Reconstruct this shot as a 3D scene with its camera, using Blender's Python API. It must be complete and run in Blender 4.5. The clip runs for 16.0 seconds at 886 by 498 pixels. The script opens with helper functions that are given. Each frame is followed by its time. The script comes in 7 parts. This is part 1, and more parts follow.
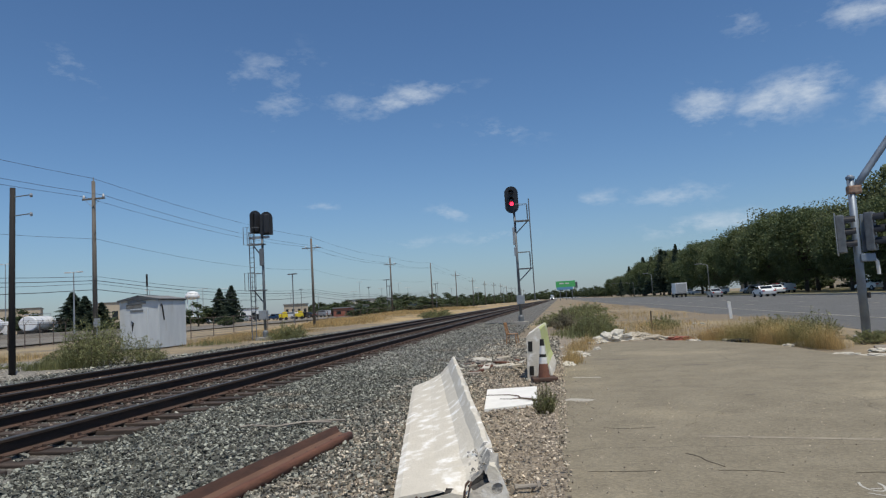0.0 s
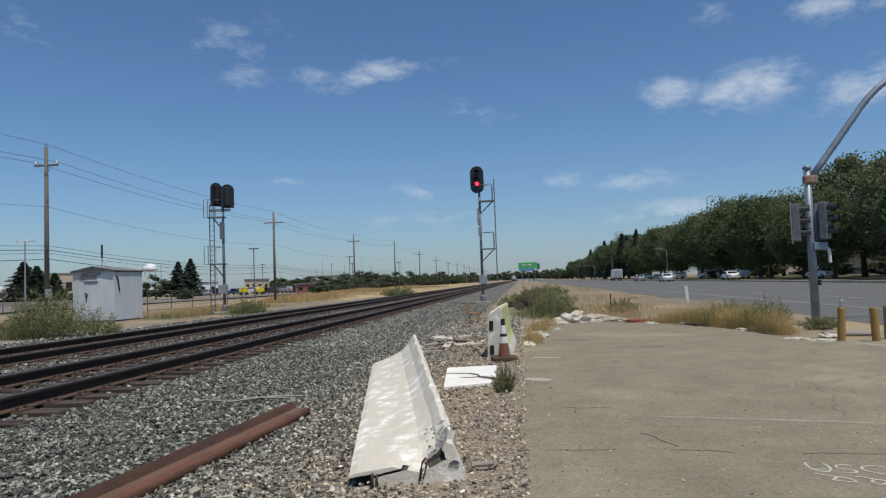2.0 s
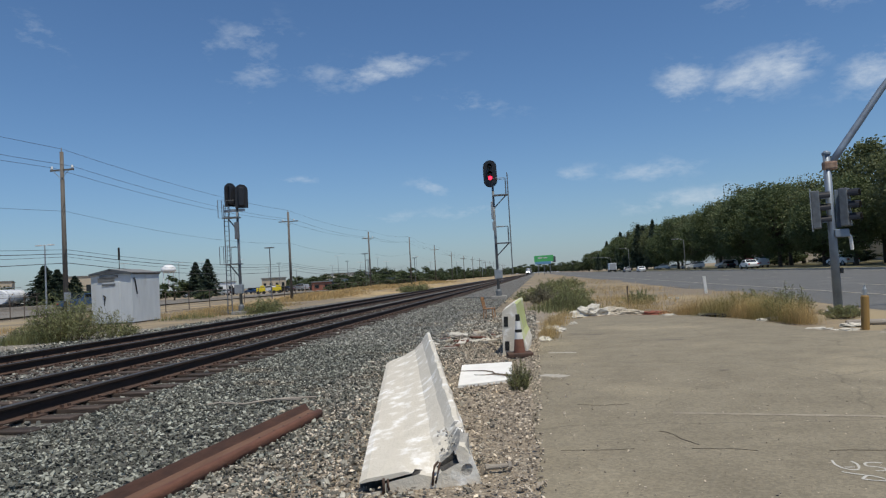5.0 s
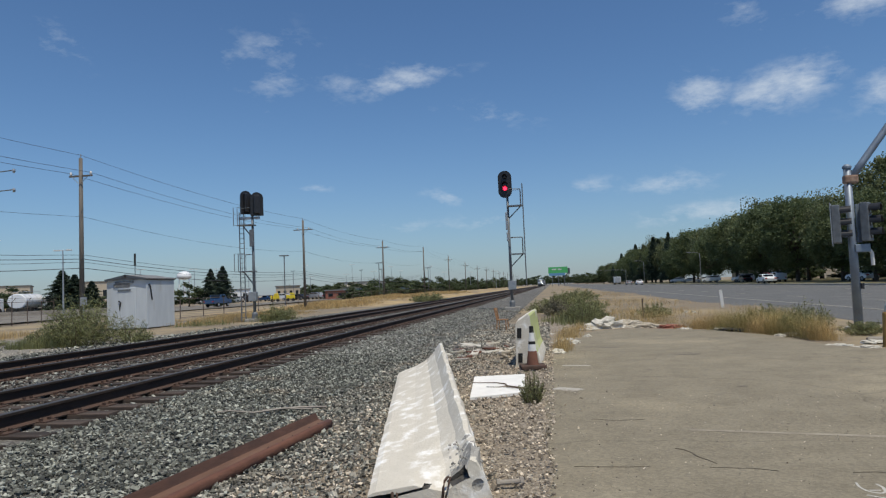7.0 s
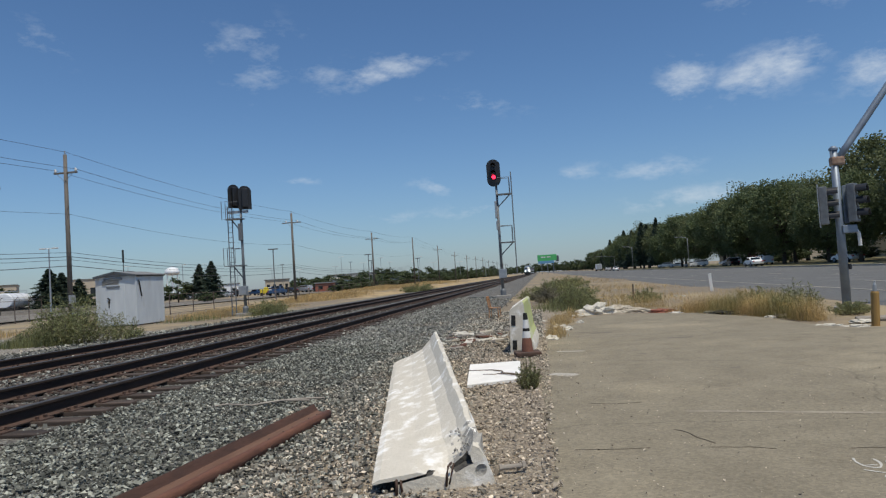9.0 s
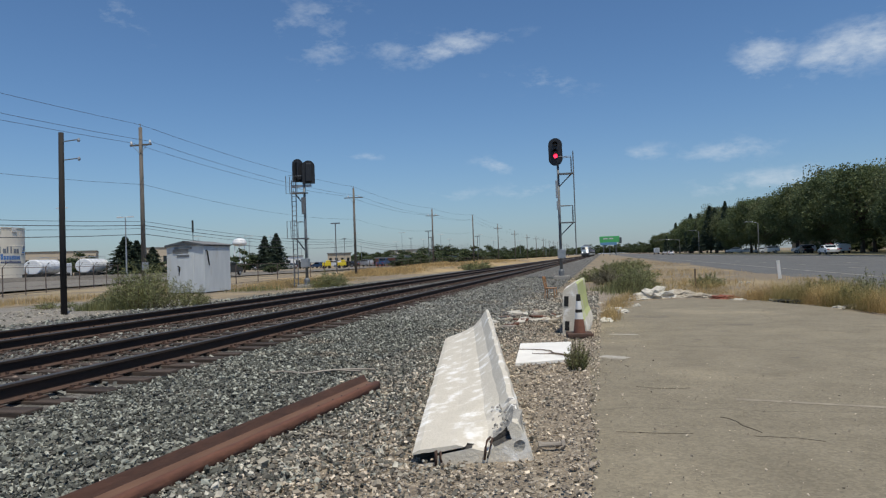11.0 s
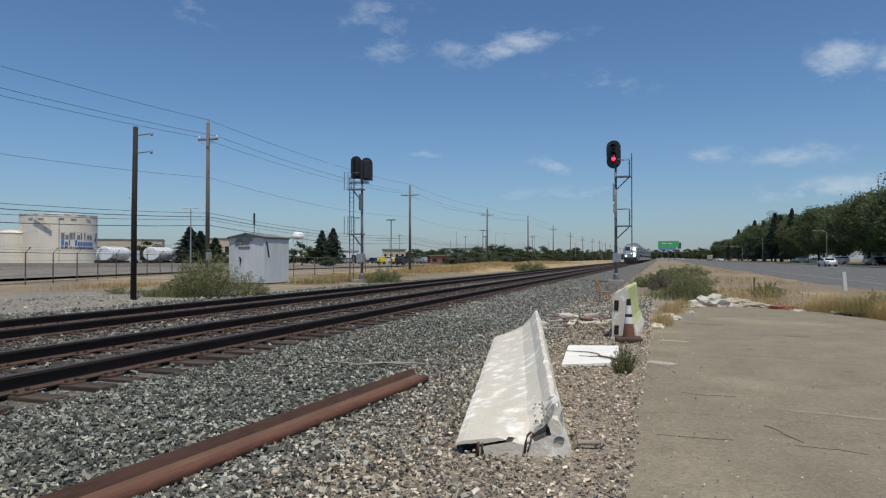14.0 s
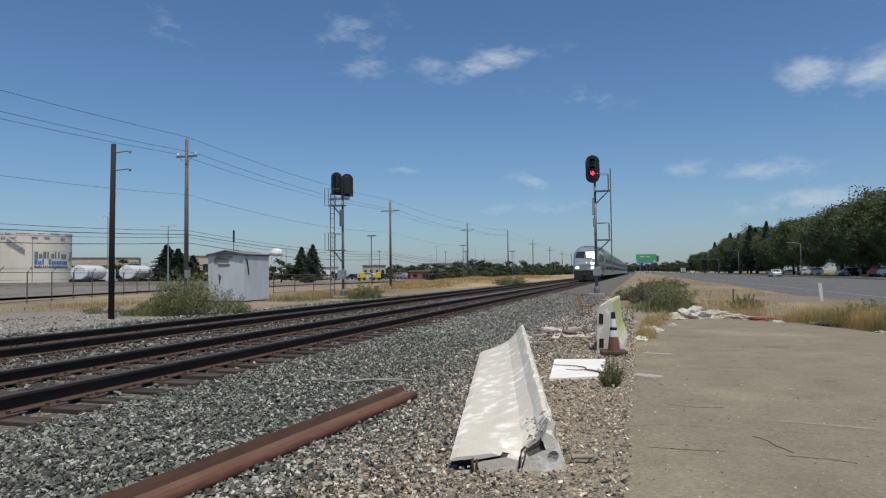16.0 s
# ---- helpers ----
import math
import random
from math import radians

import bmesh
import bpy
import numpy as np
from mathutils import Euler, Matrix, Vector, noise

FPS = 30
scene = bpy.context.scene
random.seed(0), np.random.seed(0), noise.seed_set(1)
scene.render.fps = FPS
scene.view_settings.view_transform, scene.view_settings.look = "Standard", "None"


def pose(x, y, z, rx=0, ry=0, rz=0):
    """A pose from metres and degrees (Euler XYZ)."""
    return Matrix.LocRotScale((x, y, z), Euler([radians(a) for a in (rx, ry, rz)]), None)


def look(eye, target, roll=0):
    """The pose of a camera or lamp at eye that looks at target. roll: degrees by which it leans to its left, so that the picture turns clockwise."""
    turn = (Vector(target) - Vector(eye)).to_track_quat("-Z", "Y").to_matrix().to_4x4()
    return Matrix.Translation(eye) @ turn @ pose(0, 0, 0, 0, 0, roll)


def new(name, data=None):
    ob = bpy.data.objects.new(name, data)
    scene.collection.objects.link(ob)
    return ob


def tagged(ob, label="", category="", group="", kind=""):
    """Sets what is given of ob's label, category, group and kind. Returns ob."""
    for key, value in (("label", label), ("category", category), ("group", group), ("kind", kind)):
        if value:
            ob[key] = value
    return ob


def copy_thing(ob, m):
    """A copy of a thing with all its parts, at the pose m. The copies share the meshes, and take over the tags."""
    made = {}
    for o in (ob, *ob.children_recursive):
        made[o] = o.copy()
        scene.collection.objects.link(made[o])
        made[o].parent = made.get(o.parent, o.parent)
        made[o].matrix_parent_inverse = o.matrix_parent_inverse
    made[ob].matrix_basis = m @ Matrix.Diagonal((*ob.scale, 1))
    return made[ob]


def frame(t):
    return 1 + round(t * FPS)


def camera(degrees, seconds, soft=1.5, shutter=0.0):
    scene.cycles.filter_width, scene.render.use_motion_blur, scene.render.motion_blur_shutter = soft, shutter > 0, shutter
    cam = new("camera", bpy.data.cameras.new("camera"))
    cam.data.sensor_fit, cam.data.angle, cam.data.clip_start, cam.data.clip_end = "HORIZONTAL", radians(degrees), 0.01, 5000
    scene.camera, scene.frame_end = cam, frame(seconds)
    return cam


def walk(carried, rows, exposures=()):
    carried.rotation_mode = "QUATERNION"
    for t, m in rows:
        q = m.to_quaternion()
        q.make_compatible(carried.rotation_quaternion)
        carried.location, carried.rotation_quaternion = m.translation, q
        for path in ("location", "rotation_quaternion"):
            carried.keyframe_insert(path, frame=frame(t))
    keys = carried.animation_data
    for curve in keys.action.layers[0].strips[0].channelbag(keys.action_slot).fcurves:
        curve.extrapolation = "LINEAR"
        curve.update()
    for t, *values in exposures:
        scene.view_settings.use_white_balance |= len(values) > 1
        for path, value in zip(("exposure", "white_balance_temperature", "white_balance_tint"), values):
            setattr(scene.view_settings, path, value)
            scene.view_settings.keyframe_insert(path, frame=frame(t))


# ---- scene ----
cam = camera(66.6, 16.0, soft=1.25)
PATH = [
    (0, (-0.169, -0.034, 1.39), (-0.496, 1.933, 1.555), -3.3),
    (0.5, (-0.164, -0.018, 1.38), (-0.493, 1.951, 1.491), -2.1),
    (1, (-0.163, 0.019, 1.391), (-0.443, 1.996, 1.497), -2.3),
    (1.5, (-0.159, 0.036, 1.388), (-0.415, 2.016, 1.496), -1.9),
    (2, (-0.169, 0.037, 1.374), (-0.394, 2.022, 1.472), -2.0),
    (2.5, (-0.154, 0.025, 1.388), (-0.389, 2.008, 1.501), -3.4),
    (3, (-0.139, 0.091, 1.398), (-0.367, 2.075, 1.514), -2.5),
    (3.5, (-0.125, 0.105, 1.402), (-0.364, 2.088, 1.499), -2.5),
    (4, (-0.118, 0.12, 1.389), (-0.371, 2.102, 1.472), -2.9),
    (6.5, (-0.162, 0.245, 1.416), (-0.46, 2.22, 1.514), -2.6),
    (7, (-0.14, 0.253, 1.398), (-0.45, 2.225, 1.515), -2.4),
    (7.5, (-0.153, 0.254, 1.404), (-0.467, 2.226, 1.52), -3.6),
    (8, (-0.175, 0.232, 1.401), (-0.426, 2.211, 1.536), -3.5),
    (8.2, (-0.195, 0.216, 1.39), (-0.456, 2.195, 1.516), -3.6),
    (10.3, (-0.206, 0.289, 1.383), (-0.517, 2.264, 1.45), -3.3),
    (10.5, (-0.188, 0.244, 1.394), (-0.544, 2.211, 1.47), -3.8),
    (11, (-0.093, 0.195, 1.378), (-0.551, 2.142, 1.407), -1.9),
    (11.5, (-0.07, 0.134, 1.393), (-0.583, 2.066, 1.452), -0.3),
    (12, (-0.134, 0.068, 1.39), (-0.641, 2.0, 1.495), -1.4),
    (12.5, (-0.175, 0.056, 1.379), (-0.667, 1.992, 1.478), -1.4),
    (13, (-0.136, 0.024, 1.371), (-0.683, 1.946, 1.45), -1.2),
    (13.5, (-0.061, 0.029, 1.365), (-0.661, 1.936, 1.385), 0.2),
    (14, (0.003, -0.021, 1.387), (-0.61, 1.883, 1.415), 0.0),
    (14.5, (-0.04, -0.046, 1.391), (-0.625, 1.865, 1.451), -1.4),
    (15, (-0.061, -0.054, 1.39), (-0.629, 1.861, 1.485), -0.8),
    (15.5, (-0.085, -0.04, 1.389), (-0.66, 1.875, 1.459), -0.7),
    (16, (-0.08, -0.047, 1.388), (-0.635, 1.873, 1.461), -0.6),
]
walk(cam, [(t, look(eye, target, roll)) for t, eye, target, roll in PATH])


# ---- world, sun, exposure ----
SUN_AZ, SUN_EL = 140.0, 69.0  # degrees: azimuth clockwise from +y, elevation


def direction(az, el):
    a, e = radians(az), radians(el)
    return Vector((math.sin(a) * math.cos(e), math.cos(a) * math.cos(e), math.sin(e)))


def build_world():
    w = bpy.data.worlds.new("sky")
    scene.world = w
    w.use_nodes = True
    nt = w.node_tree
    nt.nodes.clear()
    N, L = nt.nodes.new, nt.links.new
    out, bg = N("ShaderNodeOutputWorld"), N("ShaderNodeBackground")
    sky = N("ShaderNodeTexSky")
    sky.sky_type, sky.sun_disc = "NISHITA", False
    sky.sun_elevation, sky.sun_rotation = radians(SUN_EL), radians(SUN_AZ)
    sky.air_density, sky.dust_density, sky.ozone_density = 1.0, 0.15, 4.0
    bg.inputs["Strength"].default_value = 0.082
    co = N("ShaderNodeTexCoord")

    def vmath(op, a, b=None):
        n = N("ShaderNodeVectorMath")
        n.operation = op
        L(a, n.inputs[0])
        if b is not None:
            if isinstance(b, (tuple, Vector)):
                n.inputs[1].default_value = b
            else:
                L(b, n.inputs[1])
        return n.outputs["Value"] if op == "DOT_PRODUCT" else n.outputs["Vector"]

    def fmath(op, a, b=None, clamp=False):
        n = N("ShaderNodeMath")
        n.operation, n.use_clamp = op, clamp
        for i, v in enumerate((a, b)):
            if v is None:
                continue
            if isinstance(v, (int, float)):
                n.inputs[i].default_value = v
            else:
                L(v, n.inputs[i])
        return n.outputs[0]

    # wispy edge noise, bent by a coarser one
    noise_a, noise_b = N("ShaderNodeTexNoise"), N("ShaderNodeTexNoise")
    stretch = vmath("MULTIPLY", co.outputs["Generated"], (1.0, 1.0, 2.2))
    for n, s, d in ((noise_a, 17.0, 8.0), (noise_b, 60.0, 6.0)):
        L(stretch, n.inputs["Vector"])
        n.inputs["Scale"].default_value, n.inputs["Detail"].default_value, n.inputs["Roughness"].default_value = s, d, 0.62
    wisp = fmath("ADD", fmath("MULTIPLY", noise_a.outputs["Fac"], 1.7), fmath("MULTIPLY", noise_b.outputs["Fac"], 0.6))
    # azimuth, elevation, half width, half height (degrees), lean, density
    clouds = [(-23.6, 19.8, 4.6, 1.6, 8, 0.52), (-22.4, 17.6, 2.6, 2.0, 25, 0.58), (-12.2, 17.5, 5.0, 1.25, 11, 0.85), (-17, 17.2, 2.6, 1.0, -10, 0.55),
              (-4.6, 14.4, 4.2, 0.9, -8, 0.55), (12.8, 14.2, 2.2, 1.7, 0, 0.95), (18.7, 14.1, 4.1, 1.7, 12, 1.0), (26.2, 12.9, 3.0, 1.7, 12, 1.0),
              (-8.5, 7.7, 1.9, 0.7, -18, 0.8), (9.9, 7.7, 4.2, 0.9, 3, 0.72), (11.9, 5.2, 5.6, 0.9, 5, 0.78), (3.7, 8.0, 2.2, 0.8, 3, 0.66),
              (-5.6, 5.5, 4.4, 0.7, 3, 0.6), (-19.6, 8.8, 2.6, 0.4, 0, 0.62), (25.0, 18.9, 4.6, 1.3, 0, 0.8), (-38.6, 19.0, 2.4, 1.3, -30, 0.5),
              (16.3, 19.9, 2.2, 1.4, -40, 0.55), (-12, 5.4, 2.8, 0.6, 0, 0.55), (40, 16, 6, 1.8, 8, 0.9), (-60, 22, 7, 1.6, 5, 0.5), (70, 25, 8, 2.5, 5, 0.7)]
    total = None
    for az, el, a, b, lean, dens in clouds:
        c = direction(az, el)
        right = Vector((c.y, -c.x, 0)).normalized()
        up = right.cross(c)
        ca, sa = math.cos(radians(lean)), math.sin(radians(lean))
        e1, e2 = right * ca + up * sa, up * ca - right * sa
        rel = vmath("SUBTRACT", co.outputs["Generated"], tuple(c))
        u = vmath("DOT_PRODUCT", rel, tuple(e1 / radians(a)))
        v = vmath("DOT_PRODUCT", rel, tuple(e2 / radians(b)))
        r2 = fmath("ADD", fmath("MULTIPLY", u, u), fmath("MULTIPLY", v, v))
        core = fmath("EXPONENT", fmath("MULTIPLY", r2, -0.9))
        m = fmath("MULTIPLY", core, dens)
        total = m if total is None else fmath("MAXIMUM", total, m)
    # the noise eats into each puff from its edge
    grain = fmath("SUBTRACT", wisp, 1.15)
    soft = fmath("MULTIPLY", fmath("SUBTRACT", fmath("ADD", total, fmath("MULTIPLY", grain, 1.25)), 0.34), 1.15, True)
    soft = fmath("MULTIPLY", fmath("MULTIPLY", soft, fmath("MULTIPLY", total, 1.3, True)), 0.66, True)
    # haze towards the horizon
    sep = N("ShaderNodeSeparateXYZ")
    L(co.outputs["Generated"], sep.inputs[0])
    haze = fmath("MULTIPLY", fmath("POWER", fmath("SUBTRACT", 1.0, fmath("ABSOLUTE", sep.outputs["Z"])), 13.0), 0.72, True)
    mix0, mix1 = N("ShaderNodeMix"), N("ShaderNodeMix")
    for m in (mix0, mix1):
        m.data_type = "RGBA"
    L(haze, mix0.inputs["Factor"])
    tint = N("ShaderNodeMix")  # the deep blue of a clear dry noon
    tint.data_type, tint.blend_type = "RGBA", "MULTIPLY"
    tint.inputs["Factor"].default_value = 1.0
    tint.inputs["B"].default_value = (0.82, 1.02, 1.18, 1)
    L(sky.outputs["Color"], tint.inputs["A"])
    L(tint.outputs["Result"], mix0.inputs["A"])
    mix0.inputs["B"].default_value = (3.1, 3.55, 4.35, 1)
    L(soft, mix1.inputs["Factor"])
    L(mix0.outputs["Result"], mix1.inputs["A"])
    mix1.inputs["B"].default_value = (8.0, 8.8, 9.6, 1)
    L(mix1.outputs["Result"], bg.inputs["Color"])
    L(bg.outputs[0], out.inputs[0])


build_world()
sun = new("sun", bpy.data.lights.new("sun", "SUN"))
sun.data.energy, sun.data.angle, sun.data.color = 3.6, radians(0.5), (1.0, 0.935, 0.795)
sun.matrix_world = look(direction(SUN_AZ, SUN_EL) * 100, (0, 0, 0))
scene.view_settings.exposure = 0.0


# ---- materials ----
def mat(name, c1, c2=None, scale=4.0, rough=0.8, metal=0.0, bump=0.0, bump_scale=None, stains=None, stain_scale=0.5, stain_at=0.55,
        island=None, power=1.0, stretch=None, piece=0.0, detail=6.0, emit=None, alpha=None):
    """Two colours mixed by fine noise, stains of a third at a coarser scale, fine relief; island: range of brightness from loose piece to piece."""
    m = bpy.data.materials.new(name)
    m.use_nodes = True
    nt = m.node_tree
    N, L = nt.nodes.new, nt.links.new
    b = nt.nodes["Principled BSDF"]
    b.inputs["Roughness"].default_value, b.inputs["Metallic"].default_value = rough, metal
    co = N("ShaderNodeTexCoord")
    vec = co.outputs["Object"]
    if stretch:
        mp = N("ShaderNodeMapping")
        mp.inputs["Scale"].default_value = stretch
        L(vec, mp.inputs["Vector"])
        vec = mp.outputs["Vector"]
    n1 = N("ShaderNodeTexNoise")
    n1.inputs["Scale"].default_value, n1.inputs["Detail"].default_value, n1.inputs["Roughness"].default_value = scale, detail, 0.65
    L(vec, n1.inputs["Vector"])
    ramp = N("ShaderNodeValToRGB")
    c2 = c2 or tuple(v * 0.75 for v in c1)
    ramp.color_ramp.elements[0].position, ramp.color_ramp.elements[1].position = 0.35, 0.66
    ramp.color_ramp.elements[0].color, ramp.color_ramp.elements[1].color = (*c2, 1), (*c1, 1)
    L(n1.outputs["Fac"], ramp.inputs["Fac"])
    col = ramp.outputs["Color"]
    if stains:
        n2 = N("ShaderNodeTexNoise")
        n2.inputs["Scale"].default_value, n2.inputs["Detail"].default_value, n2.inputs["Roughness"].default_value = stain_scale, 7.0, 0.6
        L(vec, n2.inputs["Vector"])
        r2 = N("ShaderNodeMapRange")
        r2.inputs["From Min"].default_value, r2.inputs["From Max"].default_value = stain_at, stain_at + 0.14
        L(n2.outputs["Fac"], r2.inputs["Value"])
        mx = N("ShaderNodeMix")
        mx.data_type = "RGBA"
        L(r2.outputs["Result"], mx.inputs["Factor"])
        L(col, mx.inputs["A"])
        mx.inputs["B"].default_value = (*stains, 1)
        col = mx.outputs["Result"]
    if island or piece:
        rnd = N("ShaderNodeNewGeometry").outputs["Random Per Island"] if island else N("ShaderNodeObjectInfo").outputs["Random"]
        lo, hi = island or (1 - piece, 1 + piece)
        mr = N("ShaderNodeMapRange")
        mr.inputs["To Min"].default_value, mr.inputs["To Max"].default_value = lo, hi
        pw = N("ShaderNodeMath")
        pw.operation = "POWER"
        pw.inputs[1].default_value = power
        L(rnd, pw.inputs[0])
        L(pw.outputs[0], mr.inputs["Value"])
        hs = N("ShaderNodeHueSaturation")
        L(mr.outputs["Result"], hs.inputs["Value"])
        L(col, hs.inputs["Color"])
        col = hs.outputs["Color"]
    L(col, b.inputs["Base Color"])
    if bump:
        n3 = N("ShaderNodeTexNoise")
        n3.inputs["Scale"].default_value, n3.inputs["Detail"].default_value = bump_scale or scale * 3, 5.0
        L(vec, n3.inputs["Vector"])
        bp = N("ShaderNodeBump")
        bp.inputs["Strength"].default_value, bp.inputs["Distance"].default_value = min(bump, 1.0), 0.02
        L(n3.outputs["Fac"], bp.inputs["Height"])
        L(bp.outputs["Normal"], b.inputs["Normal"])
    if emit:
        b.inputs["Emission Color"].default_value, b.inputs["Emission Strength"].default_value = (*emit[0], 1), emit[1]
    return m


def leaf_mat(name, c1, c2, lo=0.6, hi=1.35, through_light=0.3):
    """Leaves: matt, and lit through from behind."""
    m = mat(name, c1, c2, scale=0.8, rough=0.6, island=(lo, hi))
    nt = m.node_tree
    b = nt.nodes["Principled BSDF"]
    b.inputs["Specular IOR Level"].default_value = 0.25
    tr, mx = nt.nodes.new("ShaderNodeBsdfTranslucent"), nt.nodes.new("ShaderNodeMixShader")
    nt.links.new(b.inputs["Base Color"].links[0].from_socket, tr.inputs["Color"])
    mx.inputs["Fac"].default_value = through_light
    nt.links.new(b.outputs[0], mx.inputs[1])
    nt.links.new(tr.outputs[0], mx.inputs[2])
    nt.links.new(mx.outputs[0], nt.nodes["Material Output"].inputs["Surface"])
    return m


def ground_mat():
    """Bare tan dirt, dry straw and a little green in patches."""
    m = mat("dirt_ground", (0.255, 0.205, 0.14), (0.17, 0.135, 0.095), scale=3.0, rough=0.95, bump=0.7, bump_scale=14, stains=(0.335, 0.262, 0.155), stain_scale=0.18, stain_at=0.47)
    return m


def ballast_mat(name, light, dark, warm, joint=0.35, cells=17.0):
    """Crushed stone: cells of their own grey, dark joints, warm dust in patches."""
    m = bpy.data.materials.new(name)
    m.use_nodes = True
    nt = m.node_tree
    N, L = nt.nodes.new, nt.links.new
    b = nt.nodes["Principled BSDF"]
    b.inputs["Roughness"].default_value = 0.92
    co = N("ShaderNodeTexCoord")
    vo, ve = N("ShaderNodeTexVoronoi"), N("ShaderNodeTexVoronoi")
    ve.feature = "DISTANCE_TO_EDGE"
    for v in (vo, ve):
        v.inputs["Scale"].default_value, v.inputs["Randomness"].default_value = cells, 1.0
        L(co.outputs["Object"], v.inputs["Vector"])
    sep = N("ShaderNodeSeparateColor")
    L(vo.outputs["Color"], sep.inputs[0])
    ramp = N("ShaderNodeValToRGB")
    e = ramp.color_ramp.elements
    e[0].color, e[1].color = (*dark, 1), (*light, 1)
    mid = ramp.color_ramp.elements.new(0.75)
    mid.color = (*[(p + q) / 2.2 for p, q in zip(light, dark)], 1)
    L(sep.outputs[0], ramp.inputs["Fac"])
    n2 = N("ShaderNodeTexNoise")
    n2.inputs["Scale"].default_value, n2.inputs["Detail"].default_value = 0.8, 6
    L(co.outputs["Object"], n2.inputs["Vector"])
    r2 = N("ShaderNodeMapRange")
    r2.inputs["From Min"].default_value, r2.inputs["From Max"].default_value, r2.inputs["To Max"].default_value = 0.48, 0.7, 0.55
    L(n2.outputs["Fac"], r2.inputs["Value"])
    mx = N("ShaderNodeMix")
    mx.data_type = "RGBA"
    L(r2.outputs["Result"], mx.inputs["Factor"])
    L(ramp.outputs["Color"], mx.inputs["A"])
    mx.inputs["B"].default_value = (*warm, 1)
    r3 = N("ShaderNodeMapRange")
    r3.inputs["From Max"].default_value, r3.inputs["To Min"].default_value = 0.12, joint
    L(ve.outputs["Distance"], r3.inputs["Value"])
    mul = N("ShaderNodeMix")
    mul.data_type, mul.blend_type = "RGBA", "MULTIPLY"
    mul.inputs["Factor"].default_value = 1.0
    L(mx.outputs["Result"], mul.inputs["A"])
    L(r3.outputs["Result"], mul.inputs["B"])
    L(mul.outputs["Result"], b.inputs["Base Color"])
    bp = N("ShaderNodeBump")
    bp.inputs["Strength"].default_value, bp.inputs["Distance"].default_value = 1.0, 0.04
    L(ve.outputs["Distance"], bp.inputs["Height"])
    L(bp.outputs["Normal"], b.inputs["Normal"])
    return m


def asphalt_mat(name, c1, c2, patch, crack=True):
    m = mat(name, c1, c2, scale=1.6, rough=0.9, bump=0.5, bump_scale=90, stains=patch, stain_scale=0.35, stain_at=0.52)
    nt = m.node_tree
    N, L = nt.nodes.new, nt.links.new
    b = nt.nodes["Principled BSDF"]
    col = b.inputs["Base Color"].links[0].from_socket
    co = N("ShaderNodeTexCoord")
    grit = N("ShaderNodeTexVoronoi")
    grit.inputs["Scale"].default_value = 48
    L(co.outputs["Object"], grit.inputs["Vector"])
    sep = N("ShaderNodeSeparateColor")
    L(grit.outputs["Color"], sep.inputs[0])
    mr = N("ShaderNodeMapRange")
    mr.inputs["To Min"].default_value, mr.inputs["To Max"].default_value = 0.83, 1.17
    L(sep.outputs[0], mr.inputs["Value"])
    mul = N("ShaderNodeMix")
    mul.data_type, mul.blend_type = "RGBA", "MULTIPLY"
    mul.inputs["Factor"].default_value = 1.0
    L(col, mul.inputs["A"])
    L(mr.outputs["Result"], mul.inputs["B"])
    col = mul.outputs["Result"]
    if crack:
        wob = N("ShaderNodeTexNoise")
        wob.inputs["Scale"].default_value, wob.inputs["Detail"].default_value = 1.1, 5
        L(co.outputs["Object"], wob.inputs["Vector"])
        add = N("ShaderNodeMix")
        add.data_type, add.blend_type = "RGBA", "LINEAR_LIGHT"
        add.inputs["Factor"].default_value = 0.35
        L(co.outputs["Object"], add.inputs["A"])
        L(wob.outputs["Color"], add.inputs["B"])
        vc = N("ShaderNodeTexVoronoi")
        vc.feature = "DISTANCE_TO_EDGE"
        vc.inputs["Scale"].default_value = 0.27
        L(add.outputs["Result"], vc.inputs["Vector"])
        thin = N("ShaderNodeMapRange")
        thin.inputs["From Min"].default_value, thin.inputs["From Max"].default_value = 0.001, 0.006
        thin.inputs["To Min"].default_value = 0.8
        L(vc.outputs["Distance"], thin.inputs["Value"])
        m2 = N("ShaderNodeMix")
        m2.data_type, m2.blend_type = "RGBA", "MULTIPLY"
        m2.inputs["Factor"].default_value = 1.0
        L(col, m2.inputs["A"])
        L(thin.outputs["Result"], m2.inputs["B"])
        col = m2.outputs["Result"]
    L(col, b.inputs["Base Color"])
    return m


M_GROUND = ground_mat()
M_BALLAST = ballast_mat("ballast_bed", (0.31, 0.30, 0.27), (0.07, 0.068, 0.062), (0.24, 0.195, 0.145))
M_MARGIN = ballast_mat("gravel_margin", (0.52, 0.445, 0.34), (0.27, 0.22, 0.165), (0.43, 0.345, 0.245), 0.75, 30.0)
M_STONE = mat("crushed_stone", (0.285, 0.287, 0.243), (0.15, 0.154, 0.13), scale=9, rough=0.9, island=(0.3, 2.1), power=2.5, stains=(0.27, 0.225, 0.17), stain_scale=0.7, stain_at=0.55)
M_STONE_FAR = mat("far_crushed_stone", (0.30, 0.295, 0.255), (0.17, 0.168, 0.145), scale=9, rough=0.9, island=(0.5, 1.7), power=1.8, stains=(0.25, 0.21, 0.16), stain_scale=0.5, stain_at=0.56)
M_STONE_TAN = mat("dusty_stone", (0.39, 0.365, 0.305), (0.21, 0.195, 0.16), scale=9, rough=0.9, island=(0.38, 2.1), power=2.2, stains=(0.36, 0.30, 0.225), stain_scale=0.9, stain_at=0.5)
